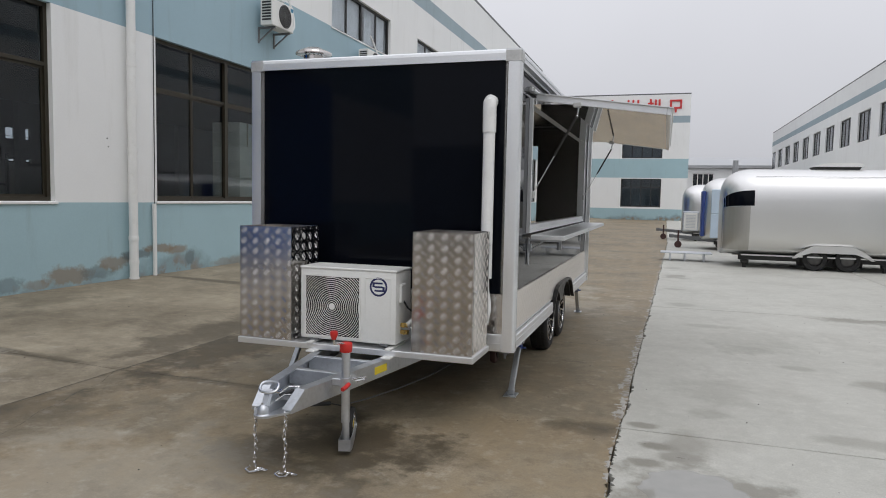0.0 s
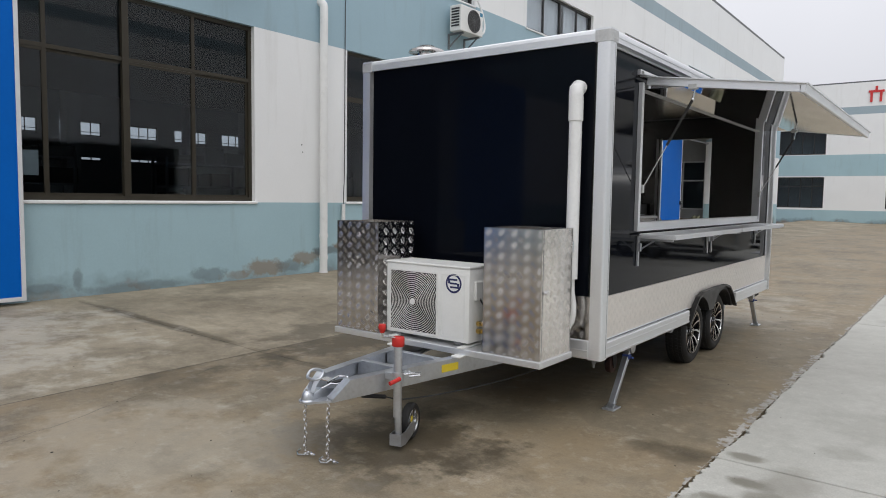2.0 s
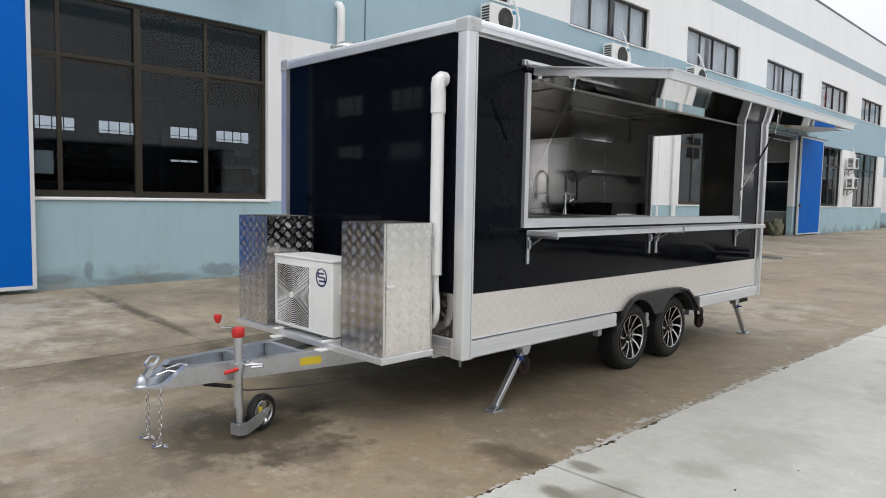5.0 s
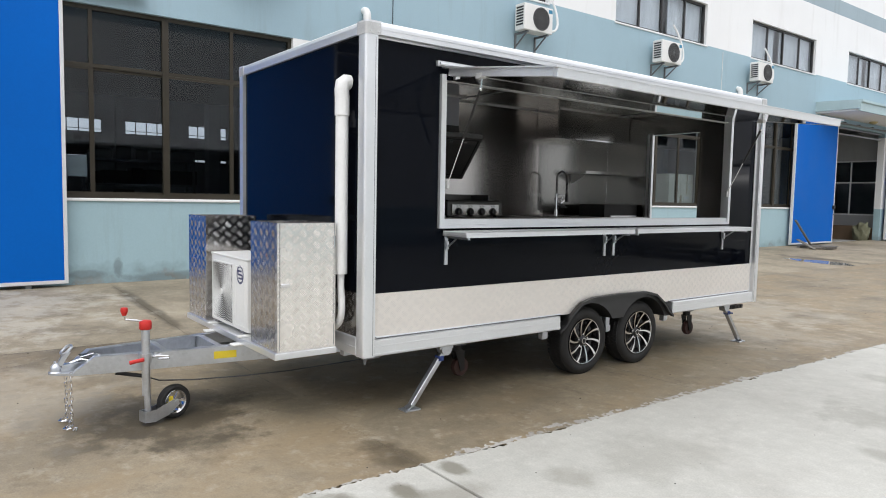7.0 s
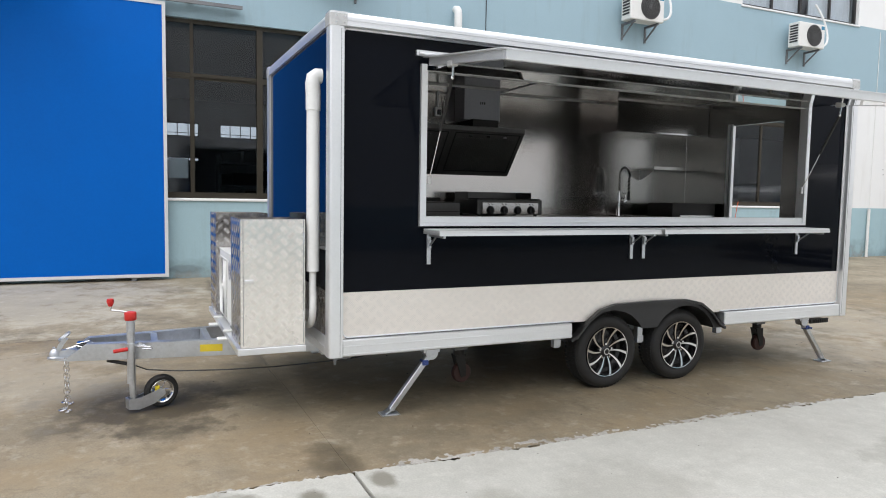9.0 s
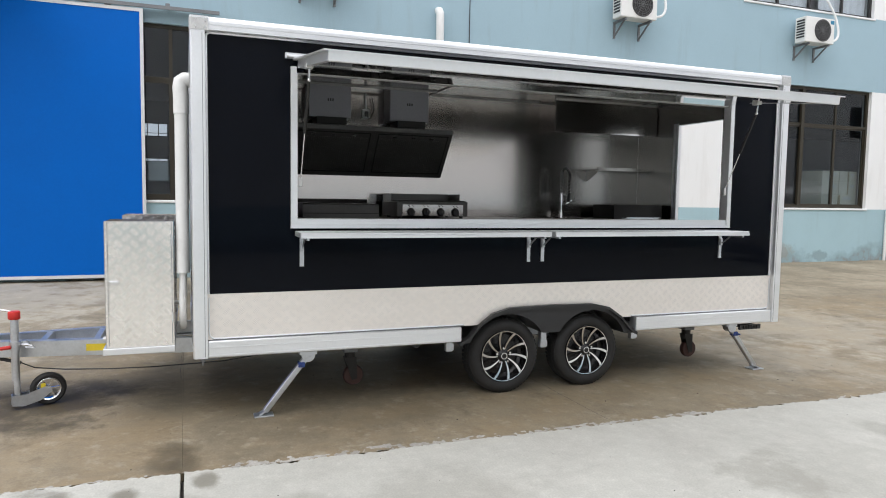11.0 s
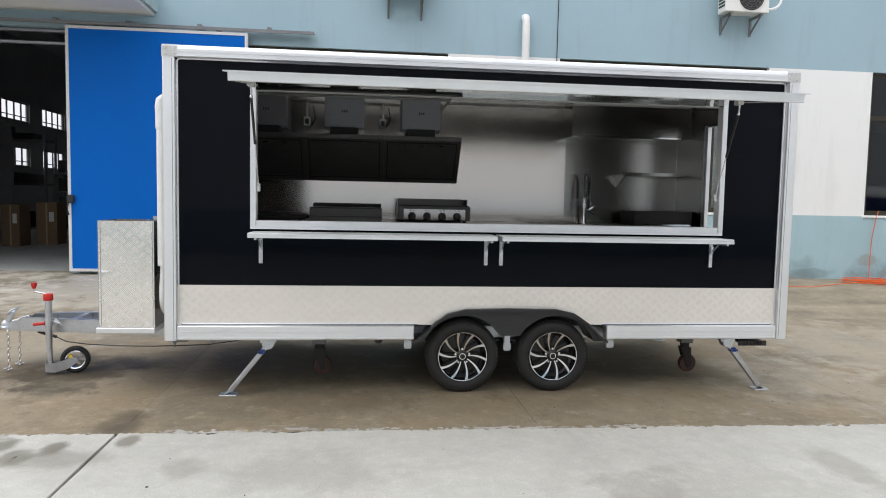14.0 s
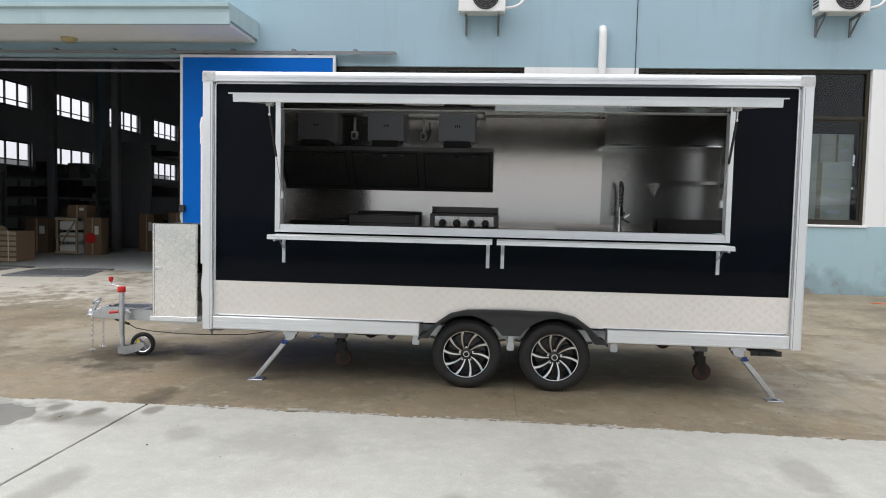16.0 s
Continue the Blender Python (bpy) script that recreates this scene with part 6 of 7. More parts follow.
TURNED = Matrix.Translation((JX, JY, 0)) @ Euler((0, 0, radians(17))).to_matrix().to_4x4() @ Matrix.Translation((-JX, -JY, 0))
WY, WZ, WR = JY + 0.194, 0.116, 0.116


def jockey_part(name, bm, mat, label="", smooth=False):
    bmesh.ops.transform(bm, matrix=TURNED, verts=bm.verts)
    return part(name, bm, mat, jock, label, smooth)


bm = BM()
for q in (-0.034, 0.034):
    prism(bm, [(JY - 0.03, 0.03), (JY + 0.04, 0.02), (JY + 0.14, 0.045), (WY + 0.02, 0.1), (WY + 0.012, 0.135), (WY - 0.02, 0.14), (JY + 0.05, 0.1), (JY - 0.03, 0.1)], "x", JX + q - 0.003, JX + q + 0.003)
box(bm, JX - 0.031, JX + 0.031, JY - 0.03, JY - 0.022, 0.03, 0.1)
jockey_part("fork", bm, GALV)
bm = BM()
lathe(bm, [(0.078, -0.024), (0.098, -0.028), (0.111, -0.02), (WR, 0.0), (0.111, 0.02), (0.098, 0.028), (0.078, 0.024)], 40, Matrix.Translation((JX, WY, WZ)))
jockey_part("wheel_tyre", bm, RUBBER, smooth=True)
bm = BM()
lathe(bm, [(0.07, 0.02), (0.078, 0.025), (0.081, 0.022), (0.08, -0.022), (0.078, -0.025), (0.07, -0.02), (0.068, 0.0), (0.07, 0.02)], 32, Matrix.Translation((JX, WY, WZ)))
jockey_part("wheel_rim", bm, CHROME, "bright spoked rim", smooth=True)
for k in range(6):
    a = math.pi * k / 3
    bm = BM()
    beam(bm, (JX, WY + 0.015 * math.cos(a), WZ + 0.015 * math.sin(a)), (JX, WY + 0.071 * math.cos(a), WZ + 0.071 * math.sin(a)), 0.016, 0.014)
    jockey_part("wheel_spoke", bm, CHROME)
bm = BM()
box(bm, JX + 0.0255, JX + 0.0265, WY - 0.05, WY - 0.02, WZ - 0.03, WZ + 0.045)
jockey_part("wheel_label", bm, YELLOW, "yellow label")
bm = BM()
cyl(bm, (JX - 0.042, WY, WZ), (JX + 0.042, WY, WZ), 0.014, seg=14)
jockey_part("wheel_axle", bm, GALV)
bm = BM()
tube(bm, [(-0.9, -1.33, 0.375), (-0.87, -1.28, 0.33), (-0.83, -1.14, 0.3), (-0.8, -1.05, 0.265), (-0.72, -0.85, 0.258), (-0.6, -0.55, 0.268), (-0.5, -0.25, 0.285), (-0.4, 0.21, 0.318), (-0.2, 0.6, 0.41)], 0.0045, 6)
part("wiring_cable", bm, BLACK_PLASTIC, trailer)
bm = BM()
tube(bm, [(-0.87, -1.3, 0.335), (-0.83, -1.14, 0.3)], 0.013, 8)
part("plug", bm, BLACK_PLASTIC, trailer)

# front platform
bm = BM()
box(bm, -1.9, -0.1, -0.54, -0.11, 0.47, 0.512, 0.003)
part("front_platform", bm, ALU, trailer, "aluminium-edged front platform")
for x in (-1.3, -0.7):
    bm = BM()
    box(bm, x - 0.02, x + 0.02, -0.56, -0.2, 0.5125, 0.527, 0.003)
    part("unit_rail", bm, WHITE_METAL, trailer)

# white flue on the front wall, and its hose
EX, EY = -0.15, -0.055
bm = BM()
cyl(bm, (EX, EY, 0.988), (EX, EY, 2.1), 0.042, seg=24)
flue = part("drain_pipe", bm, WHITE_PLASTIC, trailer, "white plastic pipe up the front wall", smooth=True)
bm = BM()
cyl(bm, (EX, EY, 2.03), (EX, EY, 2.16), 0.048, seg=24)
part("pipe_socket", bm, WHITE_PLASTIC, flue, smooth=True)
bm = BM()
tube(bm, [(EX, EY, 2.13), (EX, EY - 0.004, 2.2), (EX, EY + 0.002, 2.238), (EX, EY + 0.02, 2.25), (EX, EY + 0.053, 2.25)], 0.048, 20)
part("pipe_elbow", bm, WHITE_PLASTIC, flue, smooth=True)
bm = BM()
tube(bm, [(EX, EY, 1.0), (EX + 0.004, EY - 0.002, 0.9), (EX + 0.02, EY - 0.004, 0.82), (EX + 0.022, EY - 0.004, 0.76), (EX + 0.012, EY - 0.004, 0.7), (EX - 0.015, EY - 0.004, 0.655), (EX - 0.06, EY - 0.004, 0.625), (EX - 0.12, EY - 0.004, 0.61)], 0.024, 12)
part("hose", bm, WHITE_PLASTIC, flue, smooth=True)
# roof cowl
bm = BM()
VX, VY = -1.844, 0.479
cyl(bm, (VX, VY, 2.625), (VX, VY, 2.74), 0.085, seg=24)
lathe(bm, [(0.0, 0.06), (0.06, 0.055), (0.15, 0.015), (0.155, 0.0), (0.14, -0.005), (0.0, 0.01)], 32, Matrix.Translation((VX, VY, 2.755)) @ Euler((0, radians(-90), 0)).to_matrix().to_4x4())
for k in range(4):
    a = math.pi / 2 * k
    cyl(bm, (VX + 0.075 * math.cos(a), VY + 0.075 * math.sin(a), 2.73), (VX + 0.075 * math.cos(a), VY + 0.075 * math.sin(a), 2.77), 0.006, seg=6)
part("roof_cowl", bm, STEEL, trailer, "stainless mushroom roof cowl", smooth=True)

# ---- things on the trailer's front platform ----


def storage_box(x0, x1, door_side):
    b = thing("storage_box", "tall aluminium tread-plate storage box on the trailer platform", "storage box", Matrix.Translation((x0, -0.522, 0.514)), "storage boxes")
    w, d, h = x1 - x0, 0.408, 0.815
    bm = BM()
    panel_wall(bm, "x", 0.0, 0.004, (0.0, w), (0.0, h), [])
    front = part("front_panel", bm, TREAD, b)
    tagged(part("tread_pattern", tread(BM(), w, h, placed(FACE_FRONT, 0, -0.0002, 0)), BARS, front), kind="stuff")
    for x, face, xx, yy in ((0.0, FACE_BACKSIDE, -0.0002, d), (w, FACE_SIDE, w + 0.0002, 0.0)):
        bm = BM()
        t = 0.004 if x == 0.0 else -0.004
        box(bm, *sorted((x, x + t)), 0.0042, d, 0, h)
        # the outward side gets the plate that is coloured lighter for the light on it
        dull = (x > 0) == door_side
        p = part("side_panel", bm, TREAD_LIT if dull else TREAD, b)
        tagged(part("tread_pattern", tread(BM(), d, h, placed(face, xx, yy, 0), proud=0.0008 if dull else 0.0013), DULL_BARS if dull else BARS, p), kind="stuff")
    bm = BM()
    box(bm, 0.0045, w - 0.0045, d - 0.004, d, 0, h)
    part("back_panel", bm, TREAD, b)
    bm = BM()
    box(bm, 0.0045, w - 0.0045, 0.0045, d - 0.0045, h - 0.03, h - 0.026)
    part("lid", bm, TREAD, b)
    bm = BM()
    box(bm, 0.0045, w - 0.0045, 0.0045, d - 0.0045, 0.002, 0.006)
    part("base", bm, TREAD, b)
    sx = w if door_side else 0.0
    s = 1 if door_side else -1
    for r in ((0.018, 0.021, 0.012, h - 0.004), (d - 0.012, d - 0.009, 0.012, h - 0.004)):
        bm = BM()
        box(bm, *sorted((sx + s * 0.0004, sx + s * 0.002)), *r)
        part("door_seam", bm, CHASSIS, b)
    bm = BM()
    box(bm, *sorted((sx + s * 0.0004, sx + s * 0.012)), 0.025, 0.085, 0.41, 0.435, 0.003)
    cyl(bm, (sx + s * 0.012, 0.04, 0.4225), (sx + s * 0.02, 0.04, 0.4225), 0.008, seg=10)
    part("latch", bm, CHROME, b, "small chrome latch")
    for z in (0.15, 0.66):
        bm = BM()
        cyl(bm, (sx + s * 0.005, d - 0.01, z), (sx + s * 0.005, d - 0.01, z + 0.07), 0.006, seg=8)
        part("hinge", bm, CHROME, b)
    return b


storage_box(-0.54, -0.115, True)
storage_box(-1.89, -1.465, False)

ac = thing("air_conditioner", "white outdoor air-conditioner unit with round fan grille on rails", "air conditioner", Matrix.Translation((-1.402, -0.5, 0.528)))
AW, AD, AH = 0.738, 0.29, 0.518
bm = BM()
box(bm, 0, AW, 0, AD, 0.012, AH, 0.014, 2)
part("case", bm, WHITE_METAL, ac, smooth=True)
bm = BM()
box(bm, -0.004, AW + 0.004, -0.004, AD + 0.004, AH - 0.004, AH + 0.012, 0.006, 2)
part("top_cover", bm, WHITE_METAL, ac)
bm = BM()
ring_frame(bm, "x", 0.035, 0.475, 0.03, 0.475, 0.012, -0.006, 0.002)
grille = part("grille_frame", bm, WHITE_METAL, ac)
bm = BM()
box(bm, 0.046, 0.464, -0.0015, 0.0005, 0.041, 0.464)
part("fan_well", bm, CAST_IRON, ac, "black fan well")
GC, GH = (0.255, 0.2525), 0.209
for k in range(18):
    r = 0.034 + 0.0143 * k
    runs, run = [], []
    for i in range(97):
        a = 2 * math.pi * i / 96
        x, z = r * math.cos(a), r * math.sin(a)
        if abs(x) <= GH and abs(z) <= GH:
            run.append((GC[0] + x, -0.008, GC[1] + z))
        else:
            runs.append(run)
            run = []
    runs.append(run)
    whole = r < GH
    for g in runs:
        if len(g) > 1:
            bm = BM()
            tube(bm, g[:-1] if whole else g, 0.0024, 4, whole)
            part("grille_ring", bm, WHITE_METAL, grille)
for k in range(8):
    a = math.pi / 4 * k + 0.2
    q = GH / max(abs(math.cos(a)), abs(math.sin(a)))
    bm = BM()
    tube(bm, [(GC[0] + 0.02 * math.cos(a), -0.005, GC[1] + 0.02 * math.sin(a)), (GC[0] + q * math.cos(a), -0.005, GC[1] + q * math.sin(a))], 0.001, 4)
    part("grille_wire", bm, CAST_IRON, grille)
bm = BM()
for k in range(5):
    a = 2 * math.pi * k / 5
    vs = [bm.verts.new((GC[0] + r * math.cos(a + t), y, GC[1] + r * math.sin(a + t))) for r, t, y in ((0.03, 0.0, -0.002), (0.19, -0.35, -0.0018), (0.19, 0.45, -0.0035), (0.03, 0.7, -0.0035))]
    bm.faces.new(vs)
part("fan", bm, BLACK_PLASTIC, ac)
bm = BM()
ring_frame(bm, "x", 0.505, 0.70, 0.045, 0.47, 0.004, -0.0025, 0.0005)
part("panel_outline", bm, WHITE_METAL, ac)
bm = BM()
lathe(bm, [(0.0, 0.008), (0.022, 0.006), (0.024, 0.0)], 24, Matrix.Translation((0.255, -0.008, 0.2525)) @ Euler((0, 0, radians(-90))).to_matrix().to_4x4())
part("grille_hub", bm, WHITE_METAL, grille)
bm = BM()
lx, lz = 0.607, 0.41
n = 40
ring = [[bm.verts.new((lx + r * math.cos(2 * math.pi * i / n), y, lz + r * math.sin(2 * math.pi * i / n))) for i in range(n)] for r, y in ((0.052, -0.001), (0.066, -0.001))]
for i in range(n):
    bm.faces.new((ring[0][i], ring[0][(i + 1) % n], ring[1][(i + 1) % n], ring[1][i]))
for z, a, b in ((0.026, -0.03, 0.03), (0.0, -0.03, 0.03), (-0.026, -0.03, 0.03)):
    box(bm, lx + a, lx + b, -0.0015, -0.0005, lz + z - 0.006, lz + z + 0.006)
box(bm, lx - 0.046, lx - 0.03, -0.0015, -0.0005, lz - 0.002, lz + 0.032)
box(bm, lx + 0.03, lx + 0.046, -0.0015, -0.0005, lz - 0.032, lz + 0.002)
part("badge", bm, NAVY, ac, "navy blue round badge")
bm = BM()
box(bm, AW, AW + 0.02, 0.05, 0.14, 0.3, 0.43, 0.006)
part("terminal_cover", bm, WHITE_METAL, ac)
bm = BM()
for z in (0.09, 0.14):
    cyl(bm, (AW, 0.1, z), (AW + 0.05, 0.1, z), 0.016, seg=12)
    cyl(bm, (AW + 0.035, 0.06, z), (AW + 0.035, 0.14, z), 0.011, seg=10)
part("valve", bm, BRASS, ac, "brass service valves")
bm = BM()
tube(bm, [(AW + 0.04, 0.1, 0.14), (AW + 0.09, 0.14, 0.19), (AW + 0.1, 0.3, 0.2), (AW + 0.1, 0.42, 0.2)], 0.016, 8)
part("pipe", bm, WHITE_PLASTIC, ac, smooth=True)
bm = BM()
tube(bm, [(AW + 0.01, 0.1, 0.32), (AW + 0.04, 0.12, 0.26), (AW + 0.05, 0.2, 0.22), (AW + 0.06, 0.4, 0.2)], 0.007, 6)
part("cable", bm, BLACK_PLASTIC, ac)
for x in (0.08, 0.62):
    bm = BM()
    box(bm, x, x + 0.06, 0.0, AD, 0.0, 0.013)
    part("foot", bm, CHASSIS, ac)

# ---- the kitchen inside ----
TOPZ = 1.312
IW = W0 + 0.054
counter = thing("kitchen_counter", "stainless steel kitchen counter along the far wall", "counter")
bm = BM()
box(bm, IW, -1.36, 0.055, 3.16, TOPZ - 0.035, TOPZ, 0.004)
box(bm, IW, -1.36, 3.86, 4.905, TOPZ - 0.035, TOPZ, 0.004)
box(bm, IW, -1.98, 3.16, 3.86, TOPZ - 0.035, TOPZ)
box(bm, -1.5, -1.36, 3.16, 3.86, TOPZ - 0.035, TOPZ)
part("worktop", bm, STEEL_DARK, counter)
bm = BM()
box(bm, IW, IW + 0.012, 0.055, 4.905, TOPZ + 0.001, TOPZ + 0.07, 0.002)
part("upstand", bm, STEEL, counter)
bm = BM()
for k in range(5):
    box(bm, -1.42, -1.39, 0.06 + 0.97 * k, 1.0 + 0.97 * k, 0.64, TOPZ - 0.04, 0.003)
part("door_front", bm, STEEL, counter)
bm = BM()
box(bm, IW + 0.02, -1.425, 0.06, 4.9, 0.566, 0.64)
part("plinth", bm, STEEL_DARK, counter)
sink = thing("sink", "stainless steel sink bowl set into the counter", "sink")
bm = BM()
for r in ((-1.98, -1.5, 3.16, 3.166), (-1.98, -1.5, 3.854, 3.86), (-1.98, -1.974, 3.166, 3.854), (-1.506, -1.5, 3.166, 3.854)):
    box(bm, *r, TOPZ - 0.22, TOPZ + 0.006)
box(bm, -1.98, -1.5, 3.16, 3.86, TOPZ - 0.226, TOPZ - 0.2205)
part("bowl", bm, STEEL, sink)

# three slanted range hoods
for k in range(3):
    y0 = 0.09 + 0.785 * k
    hood = thing("range_hood", "dark slanted range hood with a steel chimney box", "range hood", Matrix.Translation((IW, y0, 1.715)), "range hoods")
    bm = BM()
    prism(bm, [(0.0, 0.0), (0.035, 0.0), (0.37, 0.415), (0.37, 0.45), (0.0, 0.45)], "y", 0.0, 0.784)
    part("body", bm, DARK_METAL, hood)
    d = Vector((0.335, 0, 0.415)).normalized()
    nrm = Vector((0.415, 0, -0.335)).normalized()
    m = Matrix((Vector((0, 1, 0)), d, nrm)).transposed().to_4x4()
    m.translation = Vector((0.035, 0.0, 0.0)) + nrm * 0.0005
    bm = BM()
    for r in ((0.03, 0.745, 0.05, 0.06), (0.03, 0.745, 0.5, 0.51), (0.03, 0.04, 0.06, 0.5), (0.735, 0.745, 0.06, 0.5)):
        box(bm, *r, 0.0, 0.006, 0, 1, m)
    part("panel_frame", bm, CAST_IRON, hood)
    for q in range(34):
        bm = BM()
        box(bm, 0.05 + 0.02 * q, 0.058 + 0.02 * q, 0.07, 0.45, 0.0, 0.004, 0, 1, m)
        part("filter_slat", bm, DARK_METAL, hood)
    for q in (0.2, 0.39, 0.58):
        bm = BM()
        box(bm, q - 0.02, q + 0.02, 0.466, 0.482, 0.0, 0.006, 0, 1, m)
        part("hood_lamp", bm, CHROME, hood)
    bm = BM()
    box(bm, 0.34, 0.375, 0.0, 0.784, 0.4505, 0.458, 0.002)
    part("top_lip", bm, DARK_METAL, hood)
    bm = BM()
    box(bm, 0.0, 0.22, 0.18, 0.58, 0.535, 0.85, 0.004)
    chim = part("chimney_box", bm, CHIMNEY, hood, "grey steel chimney box")
    bm = BM()
    box(bm, 0.02, 0.3, 0.24, 0.52, 0.4505, 0.534)
    part("chimney_neck", bm, CAST_IRON, hood)
    bm = BM()
    for q in range(3):
        box(bm, 0.2205, 0.2215, 0.355 + 0.022 * q, 0.367 + 0.022 * q, 0.69, 0.715)
    part("chimney_mark", bm, CAST_IRON, chim)
    if k < 2:
        sock = thing("wall_socket", "white wall socket with conduit on the steel wall", "socket", Matrix.Translation((IW, y0 + 0.775, 2.33)), "wall sockets")
        bm = BM()
        box(bm, 0, 0.035, -0.035, 0.035, -0.045, 0.045, 0.006)
        part("box", bm, WHITE_PLASTIC, sock)
        bm = BM()
        cyl(bm, (0.015, 0, 0.045), (0.015, 0, 0.2), 0.012, seg=10)
        part("conduit", bm, WHITE_PLASTIC, sock)
        bm = BM()
        box(bm, 0.035, 0.06, -0.018, 0.018, -0.03, 0.02, 0.004)
        tube(bm, [(0.05, 0.0, -0.02), (0.07, 0.03, -0.06), (0.04, 0.08, 0.04), (0.03, 0.06, 0.16)], 0.005, 6)
        part("plug", bm, BLACK_PLASTIC, sock)

stove = thing("gas_griddle", "steel counter griddle with four black knobs", "griddle", Matrix.Translation((-1.42, 1.8, TOPZ)))
bm = BM()
box(bm, -0.5, 0.0, 0.0, 0.715, 0.02, 0.158, 0.006)
part("body", bm, DARK_METAL, stove)
bm = BM()
box(bm, 0.0005, 0.012, 0.05, 0.665, 0.024, 0.134, 0.004)
part("control_panel", bm, STEEL, stove, "bright steel control panel")
for r in ((-0.5, -0.49, 0.005, 0.71), (-0.49, -0.2, 0.005, 0.013), (-0.49, -0.2, 0.702, 0.71)):
    bm = BM()
    box(bm, *r, 0.1585, 0.232)
    part("splash_guard", bm, DARK_METAL, stove)
bm = BM()
box(bm, -0.488, -0.01, 0.02, 0.695, 0.1585, 0.17)
part("plate", bm, CAST_IRON, stove, "black griddle plate")
for k in range(4):
    y = 0.135 + 0.148 * k
    bm = BM()
    lathe(bm, [(0.0, 0.03), (0.028, 0.028), (0.033, 0.012), (0.04, 0.006), (0.04, 0.0)], 20, Matrix.Translation((0.0125, y, 0.06)))
    box(bm, 0.03, 0.048, y - 0.005, y + 0.005, 0.038, 0.082, 0.002)
    part("knob", bm, BLACK_PLASTIC, stove, "black control knob")
    bm = BM()
    for q in (-1, 1):
        beam(bm, (0.0125, y + q * 0.017 - 0.009, 0.126), (0.0125, y + q * 0.017 + 0.009, 0.108), 0.006, 0.004)
    part("knob_mark", bm, CAST_IRON, stove)
for y in (0.04, 0.655):
    for x in (-0.05, -0.44):
        bm = BM()
        cyl(bm, (x, y + 0.01, 0.0), (x, y + 0.01, 0.02), 0.018, seg=10)
        part("foot", bm, BLACK_PLASTIC, stove)
pan = thing("griddle_tray", "wide dark steel griddle tray on the counter", "griddle", Matrix.Translation((-1.46, 0.94, TOPZ)))
bm = BM()
prism(bm, [(0.0, 0.0), (0.0, 0.12), (-0.02, 0.132), (-0.45, 0.132), (-0.45, 0.0)], "y", 0.0, 0.7)
part("body", bm, DARK_METAL, pan)
bm = BM()
box(bm, -0.452, -0.44, 0.0, 0.7, 0.1325, 0.17, 0.003)
part("back_edge", bm, CAST_IRON, pan)
bm = BM()
box(bm, 0.0005, 0.012, 0.0, 0.7, 0.04, 0.046)
part("front_ridge", bm, CAST_IRON, pan)

fry = thing("fryer", "low dark steel fryer on the counter", "fryer", Matrix.Translation((-1.44, 0.3, TOPZ)))
bm = BM()
box(bm, -0.4, 0.0, 0.0, 0.6, 0.012, 0.05, 0.006)
part("body", bm, CAST_IRON, fry)
bm = BM()
box(bm, -0.35, -0.05, 0.05, 0.55, 0.0505, 0.062, 0.003)
part("lid", bm, DARK_METAL, fry)
for x in (-0.36, -0.04):
    for y in (0.05, 0.55):
        bm = BM()
        cyl(bm, (x, y, 0.0), (x, y, 0.012), 0.015, seg=8)
        part("foot", bm, BLACK_PLASTIC, fry)

# spring tap
tap = thing("kitchen_tap", "chrome spring pre-rinse kitchen tap", "tap", Matrix.Translation((-1.9, 3.83, TOPZ + 0.053)))
bm = BM()
cyl(bm, (0, 0, -0.053), (0, 0, 0.03), 0.028, 0.022, 16)
cyl(bm, (0, 0, 0.03), (0, 0, 0.22), 0.015, seg=14)
cyl(bm, (0, 0, 0.12), (0, 0, 0.17), 0.024, seg=14)
part("body", bm, CHROME, tap, smooth=True)
arc = [Vector((0.0, 0.0, 0.2 + 0.03 * i)) for i in range(7)] + [Vector((0.085 - 0.085 * math.cos(a), -0.01 * math.sin(a), 0.38 + 0.1 * math.sin(a))) for a in [math.pi * i / 12 for i in range(1, 13)]] + [Vector((0.17, -0.01, 0.36 - 0.03 * i)) for i in range(6)]
bm = BM()
tube(bm, arc, 0.0105, 8)
part("hose", bm, BLACK_PLASTIC, tap, smooth=True)
bm = BM()
coil = []
for i in range(len(arc) - 1):
    for q in range(12):
        f = q / 12
        p = arc[i].lerp(arc[i + 1], f)
        t = (arc[i + 1] - arc[i]).normalized()
        _, u, v = axes_for(t)
        a = 2 * math.pi * (i + f) * 2.0
        coil.append(p + Vector((math.cos(a) * 0.0145 * abs(t.z), math.sin(a) * 0.0145, math.cos(a) * 0.0145 * (1 - abs(t.z)))))
tube(bm, coil, 0.0034, 5)
part("spring", bm, STEEL_DARK, tap)
bm = BM()
cyl(bm, (0.17, -0.01, 0.21), (0.17, -0.01, 0.12), 0.014, 0.02, 14)
part("spray_head", bm, BLACK_PLASTIC, tap, "black spray head", smooth=True)
bm = BM()
beam(bm, (0.0, 0, 0.21), (0.16, -0.01, 0.19), 0.008, 0.012)
cyl(bm, (0.0, 0.0, 0.1), (0.02, 0.05, 0.1), 0.011, seg=10)
beam(bm, (0.02, 0.05, 0.1), (0.05, 0.1, 0.14), 0.01, 0.014)
cyl(bm, (0.0, 0.0, 0.145), (0.03, 0.06, 0.15), 0.012, seg=10)
cyl(bm, (0.03, 0.055, 0.125), (0.03, 0.065, 0.175), 0.008, seg=8)
part("lever", bm, CHROME, tap)
bm = BM()
beam(bm, (0.03, 0.01, 0.09), (0.09, 0.09, 0.05), 0.014, 0.016, 0.003)
part("trigger", bm, BLACK_PLASTIC, tap, "black hand lever")

